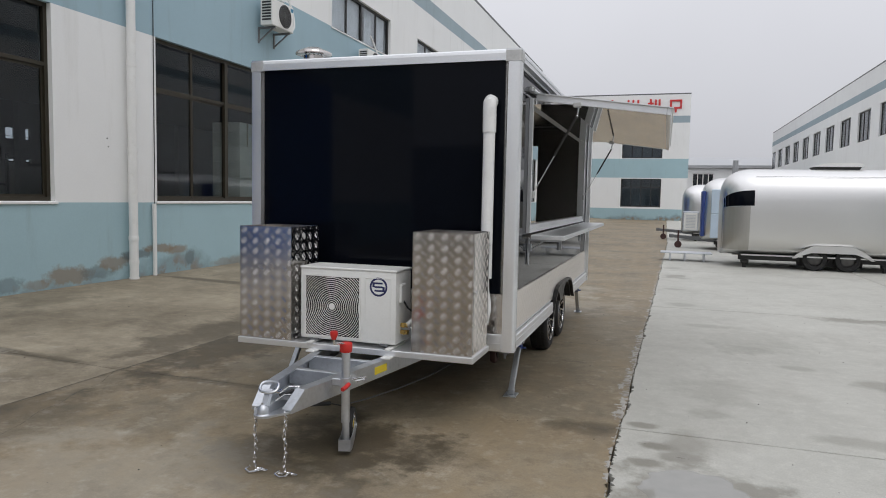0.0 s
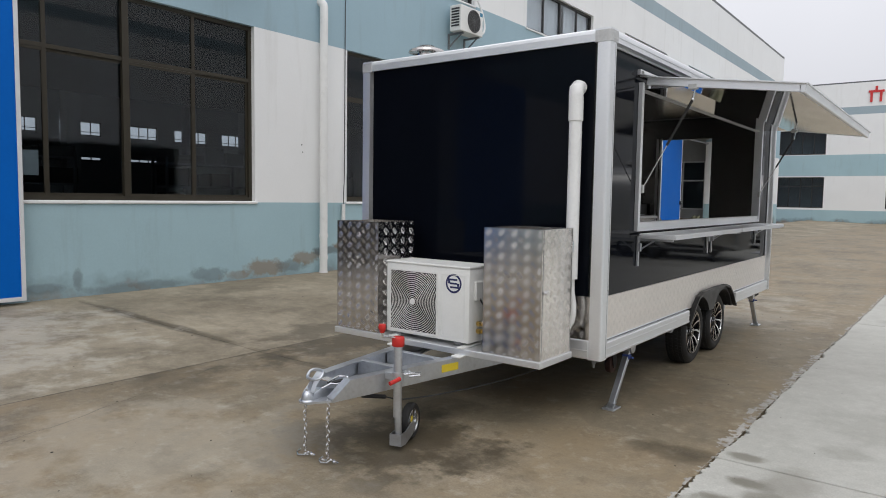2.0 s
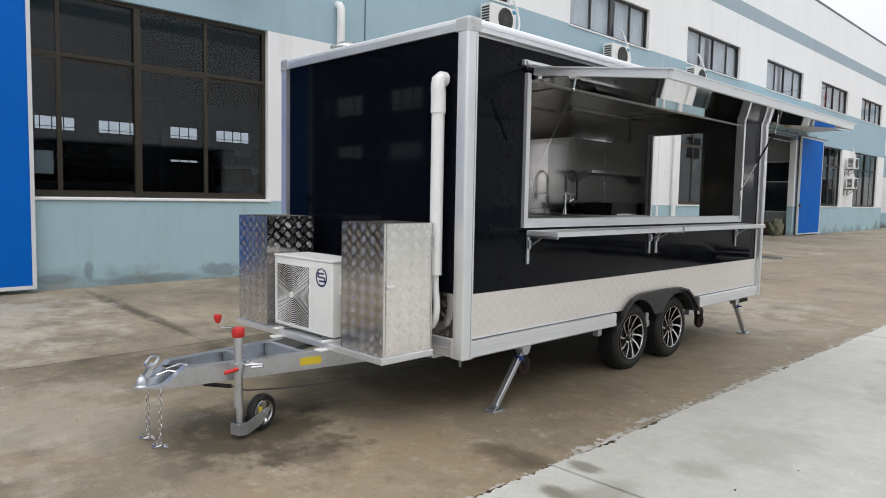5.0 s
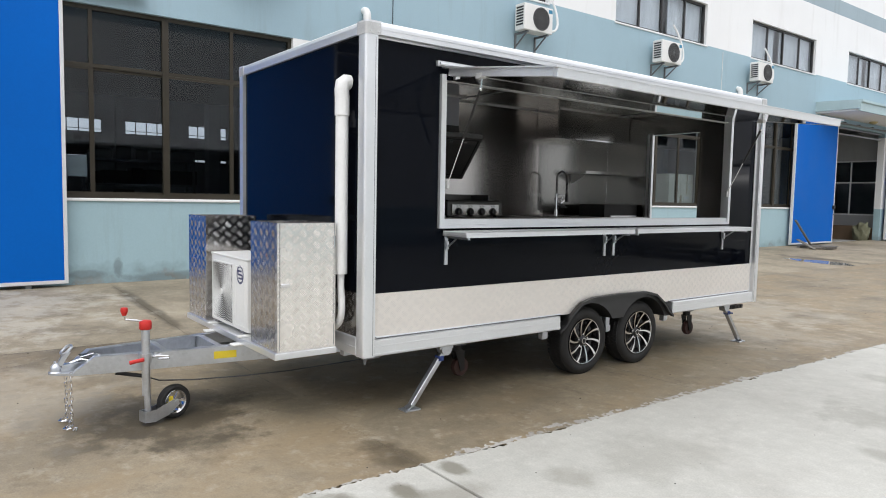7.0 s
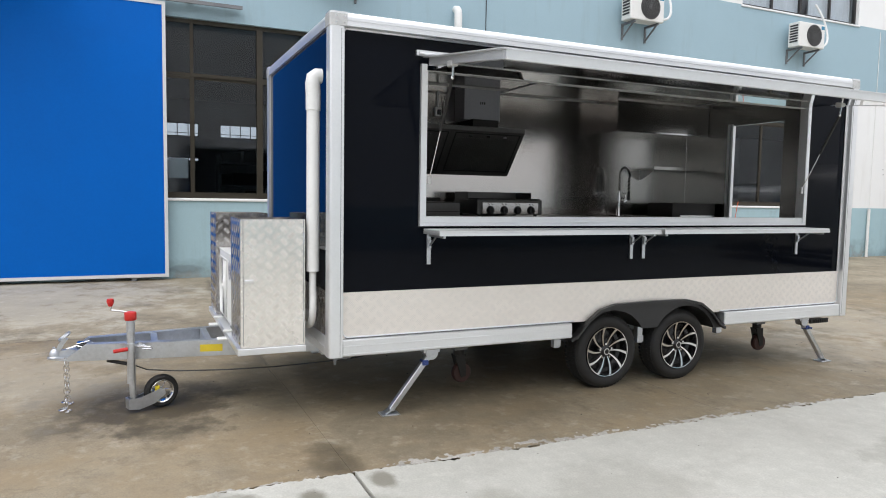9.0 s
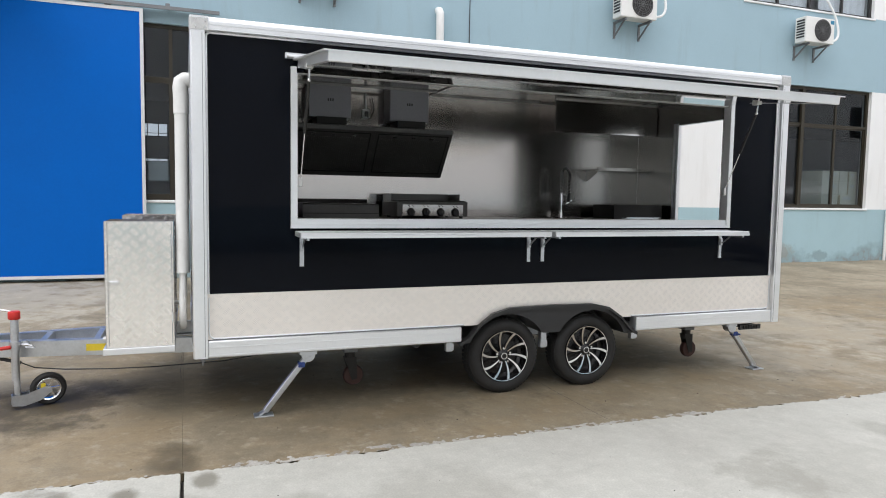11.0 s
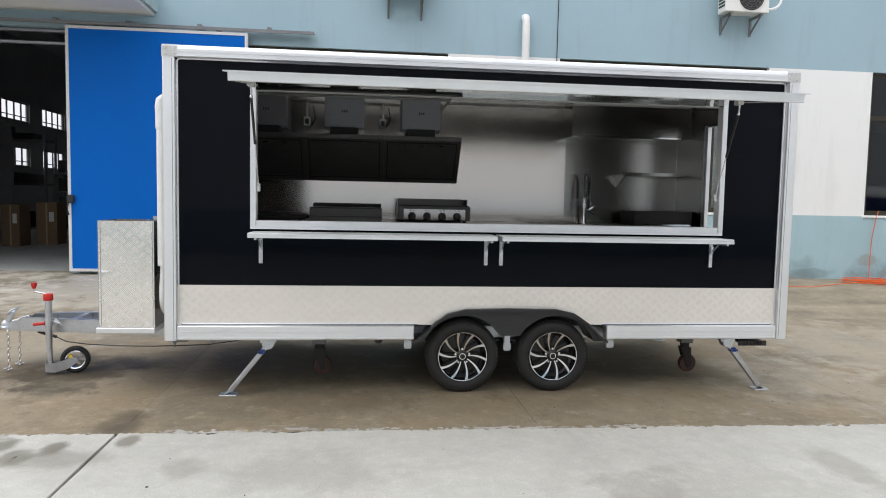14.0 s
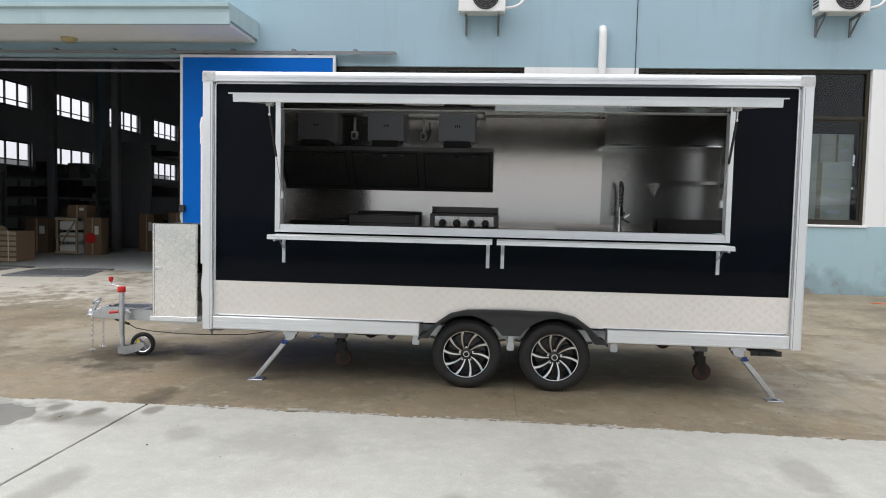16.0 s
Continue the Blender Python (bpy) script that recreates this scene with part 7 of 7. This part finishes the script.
# wall cupboard, wall shelf and basin at the rear end
cup = thing("wall_cupboard", "stainless steel wall cupboard near the ceiling", "cupboard", Matrix.Translation((IW, 3.61, 2.225)))
bm = BM()
box(bm, 0.002, 0.33, 0.0, 1.305, 0.0, 0.34)
part("body", bm, STEEL, cup)
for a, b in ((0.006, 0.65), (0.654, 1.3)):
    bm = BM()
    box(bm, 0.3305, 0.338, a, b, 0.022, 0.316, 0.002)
    part("door", bm, STEEL_SHADED, cup)
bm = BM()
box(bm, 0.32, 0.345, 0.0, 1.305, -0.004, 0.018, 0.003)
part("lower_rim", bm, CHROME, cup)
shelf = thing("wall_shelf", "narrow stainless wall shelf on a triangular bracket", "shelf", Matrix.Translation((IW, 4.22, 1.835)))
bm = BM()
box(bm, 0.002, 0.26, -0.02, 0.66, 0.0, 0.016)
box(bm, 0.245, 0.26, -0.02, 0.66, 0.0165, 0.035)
part("board", bm, STEEL_SHADED, shelf)
for y in (0.0,):
    bm = BM()
    prism(bm, [(0.002, -0.002), (0.24, -0.002), (0.22, -0.02), (0.06, -0.1), (0.002, -0.12)], "y", y, y + 0.004)
    part("bracket", bm, STEEL_DARK, shelf)
basin = thing("black_basin", "black rectangular basin with a steel rim on the counter", "basin", Matrix.Translation((-1.9, 4.24, TOPZ)))
for r in ((0.0, 0.4, 0.0, 0.012), (0.0, 0.4, 0.608, 0.62), (0.0, 0.012, 0.012, 0.608), (0.388, 0.4, 0.012, 0.608)):
    bm = BM()
    box(bm, *r, 0.0, 0.15)
    part("side", bm, CAST_IRON, basin)
bm = BM()
box(bm, 0.012, 0.388, 0.012, 0.608, 0.0, 0.01)
part("base", bm, CAST_IRON, basin)
bm = BM()
box(bm, 0.012, 0.388, 0.3, 0.312, 0.0101, 0.095)
part("divider", bm, CAST_IRON, basin)
bm = BM()
box(bm, 0.401, 0.415, 0.1, 0.6, 0.0, 0.02, 0.002)
part("rim", bm, CHROME, basin)
bm = BM()
tube(bm, [(0.05, 0.36, 0.01), (0.05, 0.36, 0.09), (0.09, 0.36, 0.1), (0.12, 0.36, 0.07)], 0.007, 8)
part("spout", bm, CHROME, basin)

# ---- polished caravans across the pale yard ----


def caravan(x0, y0, length, width, h, dark_window):
    """A rounded polished-metal caravan, its nose at x0, its long side at y0."""
    c = thing("caravan", "polished rounded metal caravan parked on the pale concrete", "caravan", Matrix.Translation((x0, y0, 0)), "parked caravans")
    zc, hz, hy = 0.3 + (h - 0.3) / 2, (h - 0.3) / 2, width / 2

    def at(u, a, grow=0.0):
        r = 0.75
        e = min(u, length - u)
        k = 1.0 if e >= r else (1 - (1 - max(e, 0) / r) ** 2.6) ** (1 / 2.6)
        k = 0.35 + 0.65 * k
        ca, sa = math.cos(a), math.sin(a)
        n = 2 / (5.0 if sa < 0 else 3.4)
        y = abs(ca) ** n * (1 if ca > 0 else -1) * (hy + grow) * k
        z = abs(sa) ** n * (1 if sa > 0 else -1) * (hz + grow) * (1 if sa < 0 and k < 1 else k if sa > 0 else 1)
        return (u, hy + y, zc + z)

    def patch(u0, u1, a0, a1, nu, na, grow):
        b = BM()
        g = [[b.verts.new(at(u0 + (u1 - u0) * i / nu, a0 + (a1 - a0) * j / na, grow)) for j in range(na + 1)] for i in range(nu + 1)]
        for i in range(nu):
            for j in range(na):
                b.faces.new((g[i][j], g[i + 1][j], g[i + 1][j + 1], g[i][j + 1]))
        return b
    b = BM()
    us = [0.75 * (1 - math.cos(math.pi / 2 * i / 12)) for i in range(13)]
    us = us + [0.75 + (length - 1.5) * i / 8 for i in range(1, 8)] + [length - u for u in us[::-1]]
    na = 64
    rings = [[b.verts.new(at(u, 2 * math.pi * j / na)) for j in range(na)] for u in us]
    for p, q in zip(rings, rings[1:]):
        for j in range(na):
            b.faces.new((p[j], p[(j + 1) % na], q[(j + 1) % na], q[j]))
    b.faces.new(rings[0]), b.faces.new(rings[-1])
    part("shell", b, SHINY_SKIN, c, smooth=True)
    if dark_window:
        part("window", patch(0.03, 0.68, math.pi * 0.905, math.pi * 0.988, 12, 6, 0.012), BLACK, c, "dark wrap-round corner window", smooth=True)
        part("nose_panel", patch(0.015, 0.6, math.pi * 0.99, math.pi * 1.24, 14, 14, 0.008), NOSE_STEEL, c, "brushed steel nose panel below the window", smooth=True)
        part("awning_rail", patch(0.7, length - 0.6, math.pi * 0.762, math.pi * 0.767, 12, 1, 0.02), CHASSIS, c)
    for u in (2.05, 2.74):
        b = BM()
        lathe(b, [(0.17, -0.02), (0.26, -0.03), (0.29, 0.05), (0.29, 0.12), (0.26, 0.18), (0.17, 0.17)], 28, Matrix.Translation((u, 0.12, 0.29)) @ Euler((0, 0, radians(90))).to_matrix().to_4x4())
        wh = part("wheel", b, RUBBER, c, smooth=True)
        b = BM()
        lathe(b, [(0.0, 0.05), (0.1, 0.04), (0.17, 0.0), (0.17, 0.02)], 24, Matrix.Translation((u, 0.15, 0.29)) @ Euler((0, 0, radians(-90))).to_matrix().to_4x4())
        part("rim", b, DARK_METAL, wh, smooth=True)
        b = BM()
        cyl(b, (u, 0.3, 0.27), (u, width - 0.2, 0.27), 0.045, seg=10)
        part("axle", b, CAST_IRON, c)
    # one long smooth hump over both wheels
    b = BM()
    outer = [(1.55 + 1.7 * k / 24, 0.3 + 0.31 * min(1.0, math.sin(math.pi * k / 24) * 1.35) ** 0.8) for k in range(25)]
    inner = [(1.62 + 1.56 * k / 24, 0.299 + 0.14 * min(1.0, math.sin(math.pi * k / 24) * 1.6) ** 0.8) for k in range(25)]
    prism(b, outer + inner[::-1], "y", -0.05, 0.03)
    part("wheel_arch", b, SHINY_SKIN, c)
    b = BM()
    box(b, 0.4, length - 0.3, 0.25, 0.35, 0.2, 0.31)
    box(b, 0.4, length - 0.3, width - 0.35, width - 0.25, 0.2, 0.31)
    for u in (0.6, 1.3, 3.5, 4.4, 5.3):
        box(b, u, u + 0.08, 0.351, width - 0.351, 0.21, 0.3)
    part("underframe", b, CAST_IRON, c)
    # dark board added behind the wheels in place of the shade under the body
    b = BM()
    box(b, 1.7, 3.1, 0.33, 0.345, 0.1, 0.3)
    part("wheel_shade_board", b, CAST_IRON, c)
    b = BM()
    box(b, 0.45, length - 0.5, 0.1, 0.14, 0.315, 0.345)
    part("sill", b, SHINY_SKIN, c)
    if not dark_window:
        b = BM()
        for s in (-1, 1):
            beam(b, (-0.9, hy, 0.4), (0.5, hy + s * 0.7, 0.3), 0.06, 0.1)
        box(b, -1.0, -0.85, hy - 0.06, hy + 0.06, 0.34, 0.47, 0.02)
        part("drawbar", b, CHASSIS, c)
        b = BM()
        cyl(b, (-0.7, hy - 0.12, 0.12), (-0.7, hy - 0.12, 0.6), 0.03, seg=12)
        lathe(b, [(0.0, -0.03), (0.12, -0.03), (0.12, 0.03), (0.0, 0.03)], 18, Matrix.Translation((-0.7, hy - 0.12, 0.12)) @ Euler((0, 0, radians(90))).to_matrix().to_4x4())
        part("jockey_wheel", b, CASTOR_RED, c)
    for u in (0.55, 3.55, 5.2):
        b = BM()
        box(b, u - 0.09, u + 0.09, 0.22, 0.36, 0.12, 0.199, 0.01)
        cyl(b, (u, 0.29, 0.0), (u, 0.29, 0.121), 0.05, seg=12)
        part("stand", b, CAST_IRON, c)
    b = BM()
    prism(b, [(2.15, h - 0.03), (3.0, h - 0.03), (3.06, h + 0.06), (2.05, h + 0.06)], "y", hy - 0.33, hy + 0.33)
    unit = part("roof_unit", b, CAST_IRON, c, "white roof unit on a dark base")
    b = BM()
    prism(b, [(2.0, h + 0.0605), (3.12, h + 0.0605), (3.08, h + 0.14), (2.9, h + 0.16), (2.3, h + 0.15)], "y", hy - 0.36, hy + 0.36)
    part("cover", b, WHITE_METAL, unit, "white cover")
    return c


caravan(2.4, 13.0, 7.4, 2.2, 2.42, True)
c2 = caravan(2.22, 19.0, 6.4, 2.2, 2.4, False)
part("front_film", box(BM(), -0.02, 0.09, 0.3, 1.1, 0.45, 1.95, 0.02), BLUE_PLASTIC, c2, "dark blue film on the nose")
for z0, z1 in ((0.42, 1.2), (1.21, 2.0)):
    part("side_film", box(BM(), 0.25, 0.75, -0.03, 0.03, z0, z1, 0.015), PALE_FILM, c2, "pale blue film over the side panel")
c3 = caravan(1.72, 24.4, 6.0, 2.1, 2.3, False)
lock = part("nose_locker", box(BM(), 0.02, 0.62, -0.12, 0.3, 0.42, 1.2, 0.02), GALV, c3, "white locker with louvred front")
part("locker_door", box(BM(), 0.07, 0.57, -0.14, -0.121, 0.47, 1.15, 0.01), WHITE_METAL, lock)
bm = BM()
for k in range(9):
    box(bm, 0.14, 0.5, -0.146, -0.1405, 0.55 + 0.06 * k, 0.575 + 0.06 * k)
part("louvre", bm, GALV, lock)
step = thing("loading_plate", "low grey steel plate on legs before the silver caravan", "plate", Matrix.Translation((0.98, 14.2, 0.0105)))
part("plate", box(BM(), 0.0, 1.3, 0.0, 0.7, 0.2, 0.225, 0.006), GALV, step)
for x in (0.25, 0.62, 1.1):
    part("foot", box(BM(), x - 0.02, x + 0.02, 0.05, 0.65, 0.0, 0.1995), GALV, step)

# ---- things in and around the workshop ----


def carton(x, y, z, w, d, h, mat, label, name="carton", rz=0.0, category="carton"):
    c = thing(name, label, category, Matrix.Translation((x, y, z)) @ Euler((0, 0, radians(rz))).to_matrix().to_4x4(), "stacked cartons")
    bm = BM()
    box(bm, 0, w, 0, d, 0, h, 0.006)
    part("box", bm, mat, c)
    bm = BM()
    box(bm, w, w + 0.0015, d * 0.46, d * 0.54, 0.005, h - 0.005)
    box(bm, 0.005, w - 0.005, d * 0.46, d * 0.54, h, h + 0.0015)
    part("tape", bm, WOOD, c)
    bm = BM()
    box(bm, w, w + 0.002, d * 0.62, d * 0.85, h * 0.55, h * 0.78)
    part("label", bm, WHITE_PLASTIC, c)
    return c


def crate(x, y, z, w, d, h):
    c = thing("wooden_crate", "pale wooden crate with slats and straps", "crate", Matrix.Translation((x, y, z)))
    bm = BM()
    box(bm, 0.02, w - 0.02, 0.02, d - 0.02, 0.02, h - 0.02)
    part("inner_box", bm, CARTON, c)
    for k in range(6):
        bm = BM()
        box(bm, w - 0.02, w, 0.0, d, 0.02 + (h - 0.12) * k / 5, 0.1 + (h - 0.12) * k / 5, 0.003)
        part("slat", bm, WOOD, c)
    for f in (0.22, 0.72):
        bm = BM()
        box(bm, w + 0.0005, w + 0.004, d * f, d * f + 0.02, 0.0, h)
        part("strap", bm, WHITE_PLASTIC, c)


FZ = 0.09
crate(-9.83, -9.15, FZ, 0.7, 0.69, 0.73)
carton(-12.94, -10.48, FZ, 0.7, 0.66, 0.95, CARTON, "large brown carton on the workshop floor")
red = carton(-12.35, -8.64, FZ, 0.35, 0.5, 1.0, CARTON, "brown carton with a red round mark on the workshop floor")
bm = BM()
cyl(bm, (0.35, 0.2, 0.45), (0.3525, 0.2, 0.45), 0.15, seg=28)
part("mark", bm, RED, red, "round red mark")
carton(-12.45, -9.12, FZ + 1.002, 0.42, 0.55, 0.34, CARTON, "small brown carton on top of a stack")
carton(-14.5, -8.1, FZ, 0.6, 0.45, 1.11, CARTON, "tall brown carton in the dim workshop")
carton(-15.3, -7.6, FZ, 0.6, 0.55, 1.16, CARTON, "tall brown carton in the dim workshop")
cage = thing("slatted_crate", "open wooden frame crate holding white parts", "crate", Matrix.Translation((-12.22, -9.25, FZ)))
for y in (0.0, 0.55):
    for x in (0.0, 0.45):
        bm = BM()
        box(bm, x, x + 0.05, y, y + 0.05, 0, 1.0, 0.004)
        part("post", bm, WOOD, cage)
for z in (0.05, 0.47, 0.93):
    bm = BM()
    box(bm, 0.501, 0.52, 0.0, 0.6, z, z + 0.06)
    part("slat", bm, WOOD, cage)
bm = BM()
beam(bm, (0.53, 0.03, 0.06), (0.53, 0.57, 0.92), 0.05, 0.015)
part("brace", bm, WOOD, cage)
for z in (0.02, 0.34, 0.66):
    bm = BM()
    box(bm, 0.06, 0.44, 0.06, 0.54, z, z + 0.25, 0.04, 2)
    part("white_part", bm, WHITE_PLASTIC, cage)


def rack(x, y, n, w=2.4, h=2.6):
    r = thing("steel_rack", "dark steel storage rack in the workshop", "rack", Matrix.Translation((x, y, FZ)), "storage racks")
    for yy in (0, w):
        for xx in (0, 0.7):
            bm = BM()
            box(bm, xx, xx + 0.06, yy, yy + 0.06, 0, h)
            part("upright", bm, CHASSIS, r)
    for k in range(n):
        z = 0.3 + (h - 0.5) * k / (n - 1)
        bm = BM()
        box(bm, 0.0, 0.76, 0.061, w - 0.001, z, z + 0.06)
        part("shelf", bm, CHASSIS, r)
        rr = random.Random(n * 10 + k + int(y * 7))
        yy = 0.1
        while yy < w - 0.5:
            ww, hh = rr.uniform(0.25, 0.75), rr.uniform(0.16, 0.5)
            bm = BM()
            box(bm, 0.08, 0.66, yy, yy + ww, z + 0.061, z + 0.061 + hh, 0.01)
            part("stock_bin", bm, DARK_METAL if k % 2 else CAST_IRON, r)
            yy += ww + rr.uniform(0.02, 0.12)


rack(-17.5, -13.5, 4)
rack(-17.8, -10.6, 3, 2.2, 3.2)
rack(-17.0, -7.8, 4, 2.4, 2.2)
rack(-14.9, -12.6, 4, 3.0, 2.3)
rack(-16.5, -4.6, 3, 2.0, 2.9)
rack(-16.0, 1.0, 4, 2.6, 2.4)
rack(-16.0, 6.0, 4, 2.6, 2.4)
rack(-16.0, 10.5, 3, 2.6, 2.2)
machine = thing("sheet_stack", "leaning stack of dark sheet metal in the workshop", "sheet metal", Matrix.Translation((-15.2, -10.2, FZ)))
for k in range(5):
    bm = BM()
    box(bm, 0.04 * k, 0.04 * k + 0.015, 0.1 * k, 1.6 + 0.05 * k, 0.0, 3.4 - 0.2 * k, 0, 1, Euler((0, radians(-6), 0)).to_matrix().to_4x4())
    part("sheet", bm, CHASSIS, machine)
for x, y, rz in ((-7.28, -6.14, 10), (-7.45, -8.1, -4)):
    mat = thing("floor_plate", "worn dark ribbed plate lying across the doorway", "plate", Matrix.Translation((x, y, 0.08)) @ Euler((0, 0, radians(rz))).to_matrix().to_4x4(), "floor plates")
    bm = BM()
    box(bm, -0.76, 0.76, -0.74, 0.74, 0.0, 0.034, 0.004)
    part("plate", bm, CHASSIS, mat)
    for k in range(12):
        bm = BM()
        box(bm, -0.7, 0.7, -0.68 + 0.12 * k, -0.65 + 0.12 * k, 0.0342, 0.038)
        part("rib", bm, CHASSIS, mat)
foam = thing("foam_bundle", "rounded tan foam bundle beside the wooden crate", "bundle", Matrix.Translation((-10.0, -10.1, FZ)))
bm = BM()
box(bm, 0.0, 0.75, 0.0, 0.88, 0.0, 0.82, 0.16, 4)
part("roll", bm, WOOD, foam, smooth=True)
for y in (0.25, 0.6):
    bm = BM()
    box(bm, 0.751, 0.756, y, y + 0.02, 0.1, 0.7)
    part("strap", bm, WHITE_PLASTIC, foam)
# carton stacks behind the window glass
rr = random.Random(3)
for py, top in ((7.9, 2.95), (14.5, 2.3)):
    base = thing("pallet", "wooden pallet under a carton stack", "pallet", Matrix.Translation((-8.56, py, FZ)), "pallets")
    for k in range(5):
        bm = BM()
        box(bm, 0.0, 0.9, 0.28 * k, 0.28 * k + 0.2, 0.1, 0.13)
        part("board", bm, WOOD, base)
    for x in (0.0, 0.4, 0.8):
        bm = BM()
        box(bm, x, x + 0.1, 0.0, 1.32, 0.0, 0.0995)
        part("bearer", bm, WOOD, base)
    z = FZ + 0.1315
    while z < top:
        hh = rr.choice((0.2, 0.26, 0.32))
        if rr.random() < 0.5:
            carton(-8.45, py + 0.06, z, 0.7, 1.18, hh, PALE_BOX, "pale carton in a stack behind the window")
        else:
            carton(-8.45, py + 0.06, z, 0.7, 0.56, hh, PALE_BOX, "pale carton in a stack behind the window")
            carton(-8.46, py + 0.65, z, 0.7, 0.6, hh, PALE_BOX, "pale carton in a stack behind the window")
        z += hh + 0.002
paper = thing("window_notice", "white paper notice behind the window glass", "notice")
bm = BM()
box(bm, -7.63, -7.626, -0.6, -0.3, 1.72, 2.04)
part("sheet", bm, WHITE_PLASTIC, paper)
# stock seen through the second doorway
part_wall = thing("glazed_partition", "pale partition wall with a steel-framed window inside the second doorway", "partition", Matrix.Translation((0, 29.2, 0)))
PW = (-11.2, -7.9, 1.1, 3.4)
part("wall", panel_wall(BM(), "x", 0.0, 0.12, (-13.0, WALL - 0.25), (0.0905, 4.54), [PW]), INNER_WALL, part_wall)
bm = BM()
ring_frame(bm, "x", *PW, 0.06, 0.03, 0.09)
box(bm, -8.98, -8.92, 0.035, 0.085, PW[2] + 0.06, PW[3] - 0.06)
for a, b in ((PW[0] + 0.06, -8.98), (-8.92, PW[1] - 0.06)):
    box(bm, a, b, 0.04, 0.08, 2.45, 2.5)
w = part("window", bm, DOOR_TRIM, part_wall)
part("pane", box(BM(), PW[0] + 0.03, PW[1] - 0.03, 0.055, 0.06, PW[2] + 0.03, PW[3] - 0.03), PANE_DARK, w)
carton(-9.2, 28.3, FZ, 1.0, 0.5, 0.58, CARTON, "brown carton inside the doorway")
carton(-8.0, 28.8, FZ, 0.2, 0.3, 0.5, CARTON, "brown carton inside the doorway")
tarp = thing("tarpaulin_heap", "crumpled grey tarpaulin heap inside the doorway", "tarpaulin", Matrix.Translation((-7.95, 28.1, FZ)))
bm = BM()
bmesh.ops.create_icosphere(bm, subdivisions=4, radius=1.0)
for v in bm.verts:
    q = 1 + 0.35 * noise.noise(v.co * 1.7) + 0.15 * noise.noise(v.co * 5)
    v.co = Vector((v.co.x * 0.3 * q, v.co.y * 0.36 * q, max(0.0, (v.co.z * 0.4 + 0.3) * q)))
part("sheet", bm, OLIVE, tarp, smooth=True)
for k, (a, b) in enumerate((((-6.95, 20.4, 1.0), (-6.6, 20.9, 0.11)), ((-6.98, 20.7, 0.35), (-6.2, 20.2, 0.1)))):
    pl = thing("leaning_plank", "old wooden plank leaning by the blue door", "plank", group="planks")
    bm = BM()
    beam(bm, a, b, 0.12, 0.03, 0.004)
    part("board", bm, OLD_WOOD, pl)
flat = thing("flat_pallet", "low grey wooden skid on the apron", "pallet", Matrix.Translation((-7.0, 20.6, 0.095)))
for k in range(4):
    bm = BM()
    box(bm, 0.0, 1.0, 0.22 * k, 0.22 * k + 0.14, 0.06, 0.085)
    part("slat", bm, OLD_WOOD, flat)
for x in (0.05, 0.85):
    bm = BM()
    box(bm, x, x + 0.1, 0.0, 0.8, 0.0, 0.0598)
    part("bearer", bm, OLD_WOOD, flat)
# orange cable on the apron by the wall
coil = thing("extension_cable", "orange extension cable lying coiled by the wall", "cable")
rr = random.Random(11)
pts = [(WALL + 0.02, 11.75, 1.5), (WALL + 0.03, 11.7, 1.35), (WALL + 0.04, 11.62, 0.9), (WALL + 0.05, 11.6, 0.5), (WALL + 0.12, 11.55, 0.15)]
for k in range(70):
    a = k * 0.55
    r = 0.25 + 0.1 * math.sin(k * 0.37)
    x = -6.85 + r * math.cos(a) + rr.uniform(-0.03, 0.03)
    pts.append((x, 11.15 + r * 1.6 * math.sin(a), ground_z(x) + 0.015 + 0.0012 * k))
pts += [(-6.6, 10.3, 0.1), (-6.3, 9.6, 0.085), (-6.4, 8.9, 0.09)]
bm = BM()
tube(bm, pts, 0.007, 6)
part("cord", bm, ORANGE, coil)
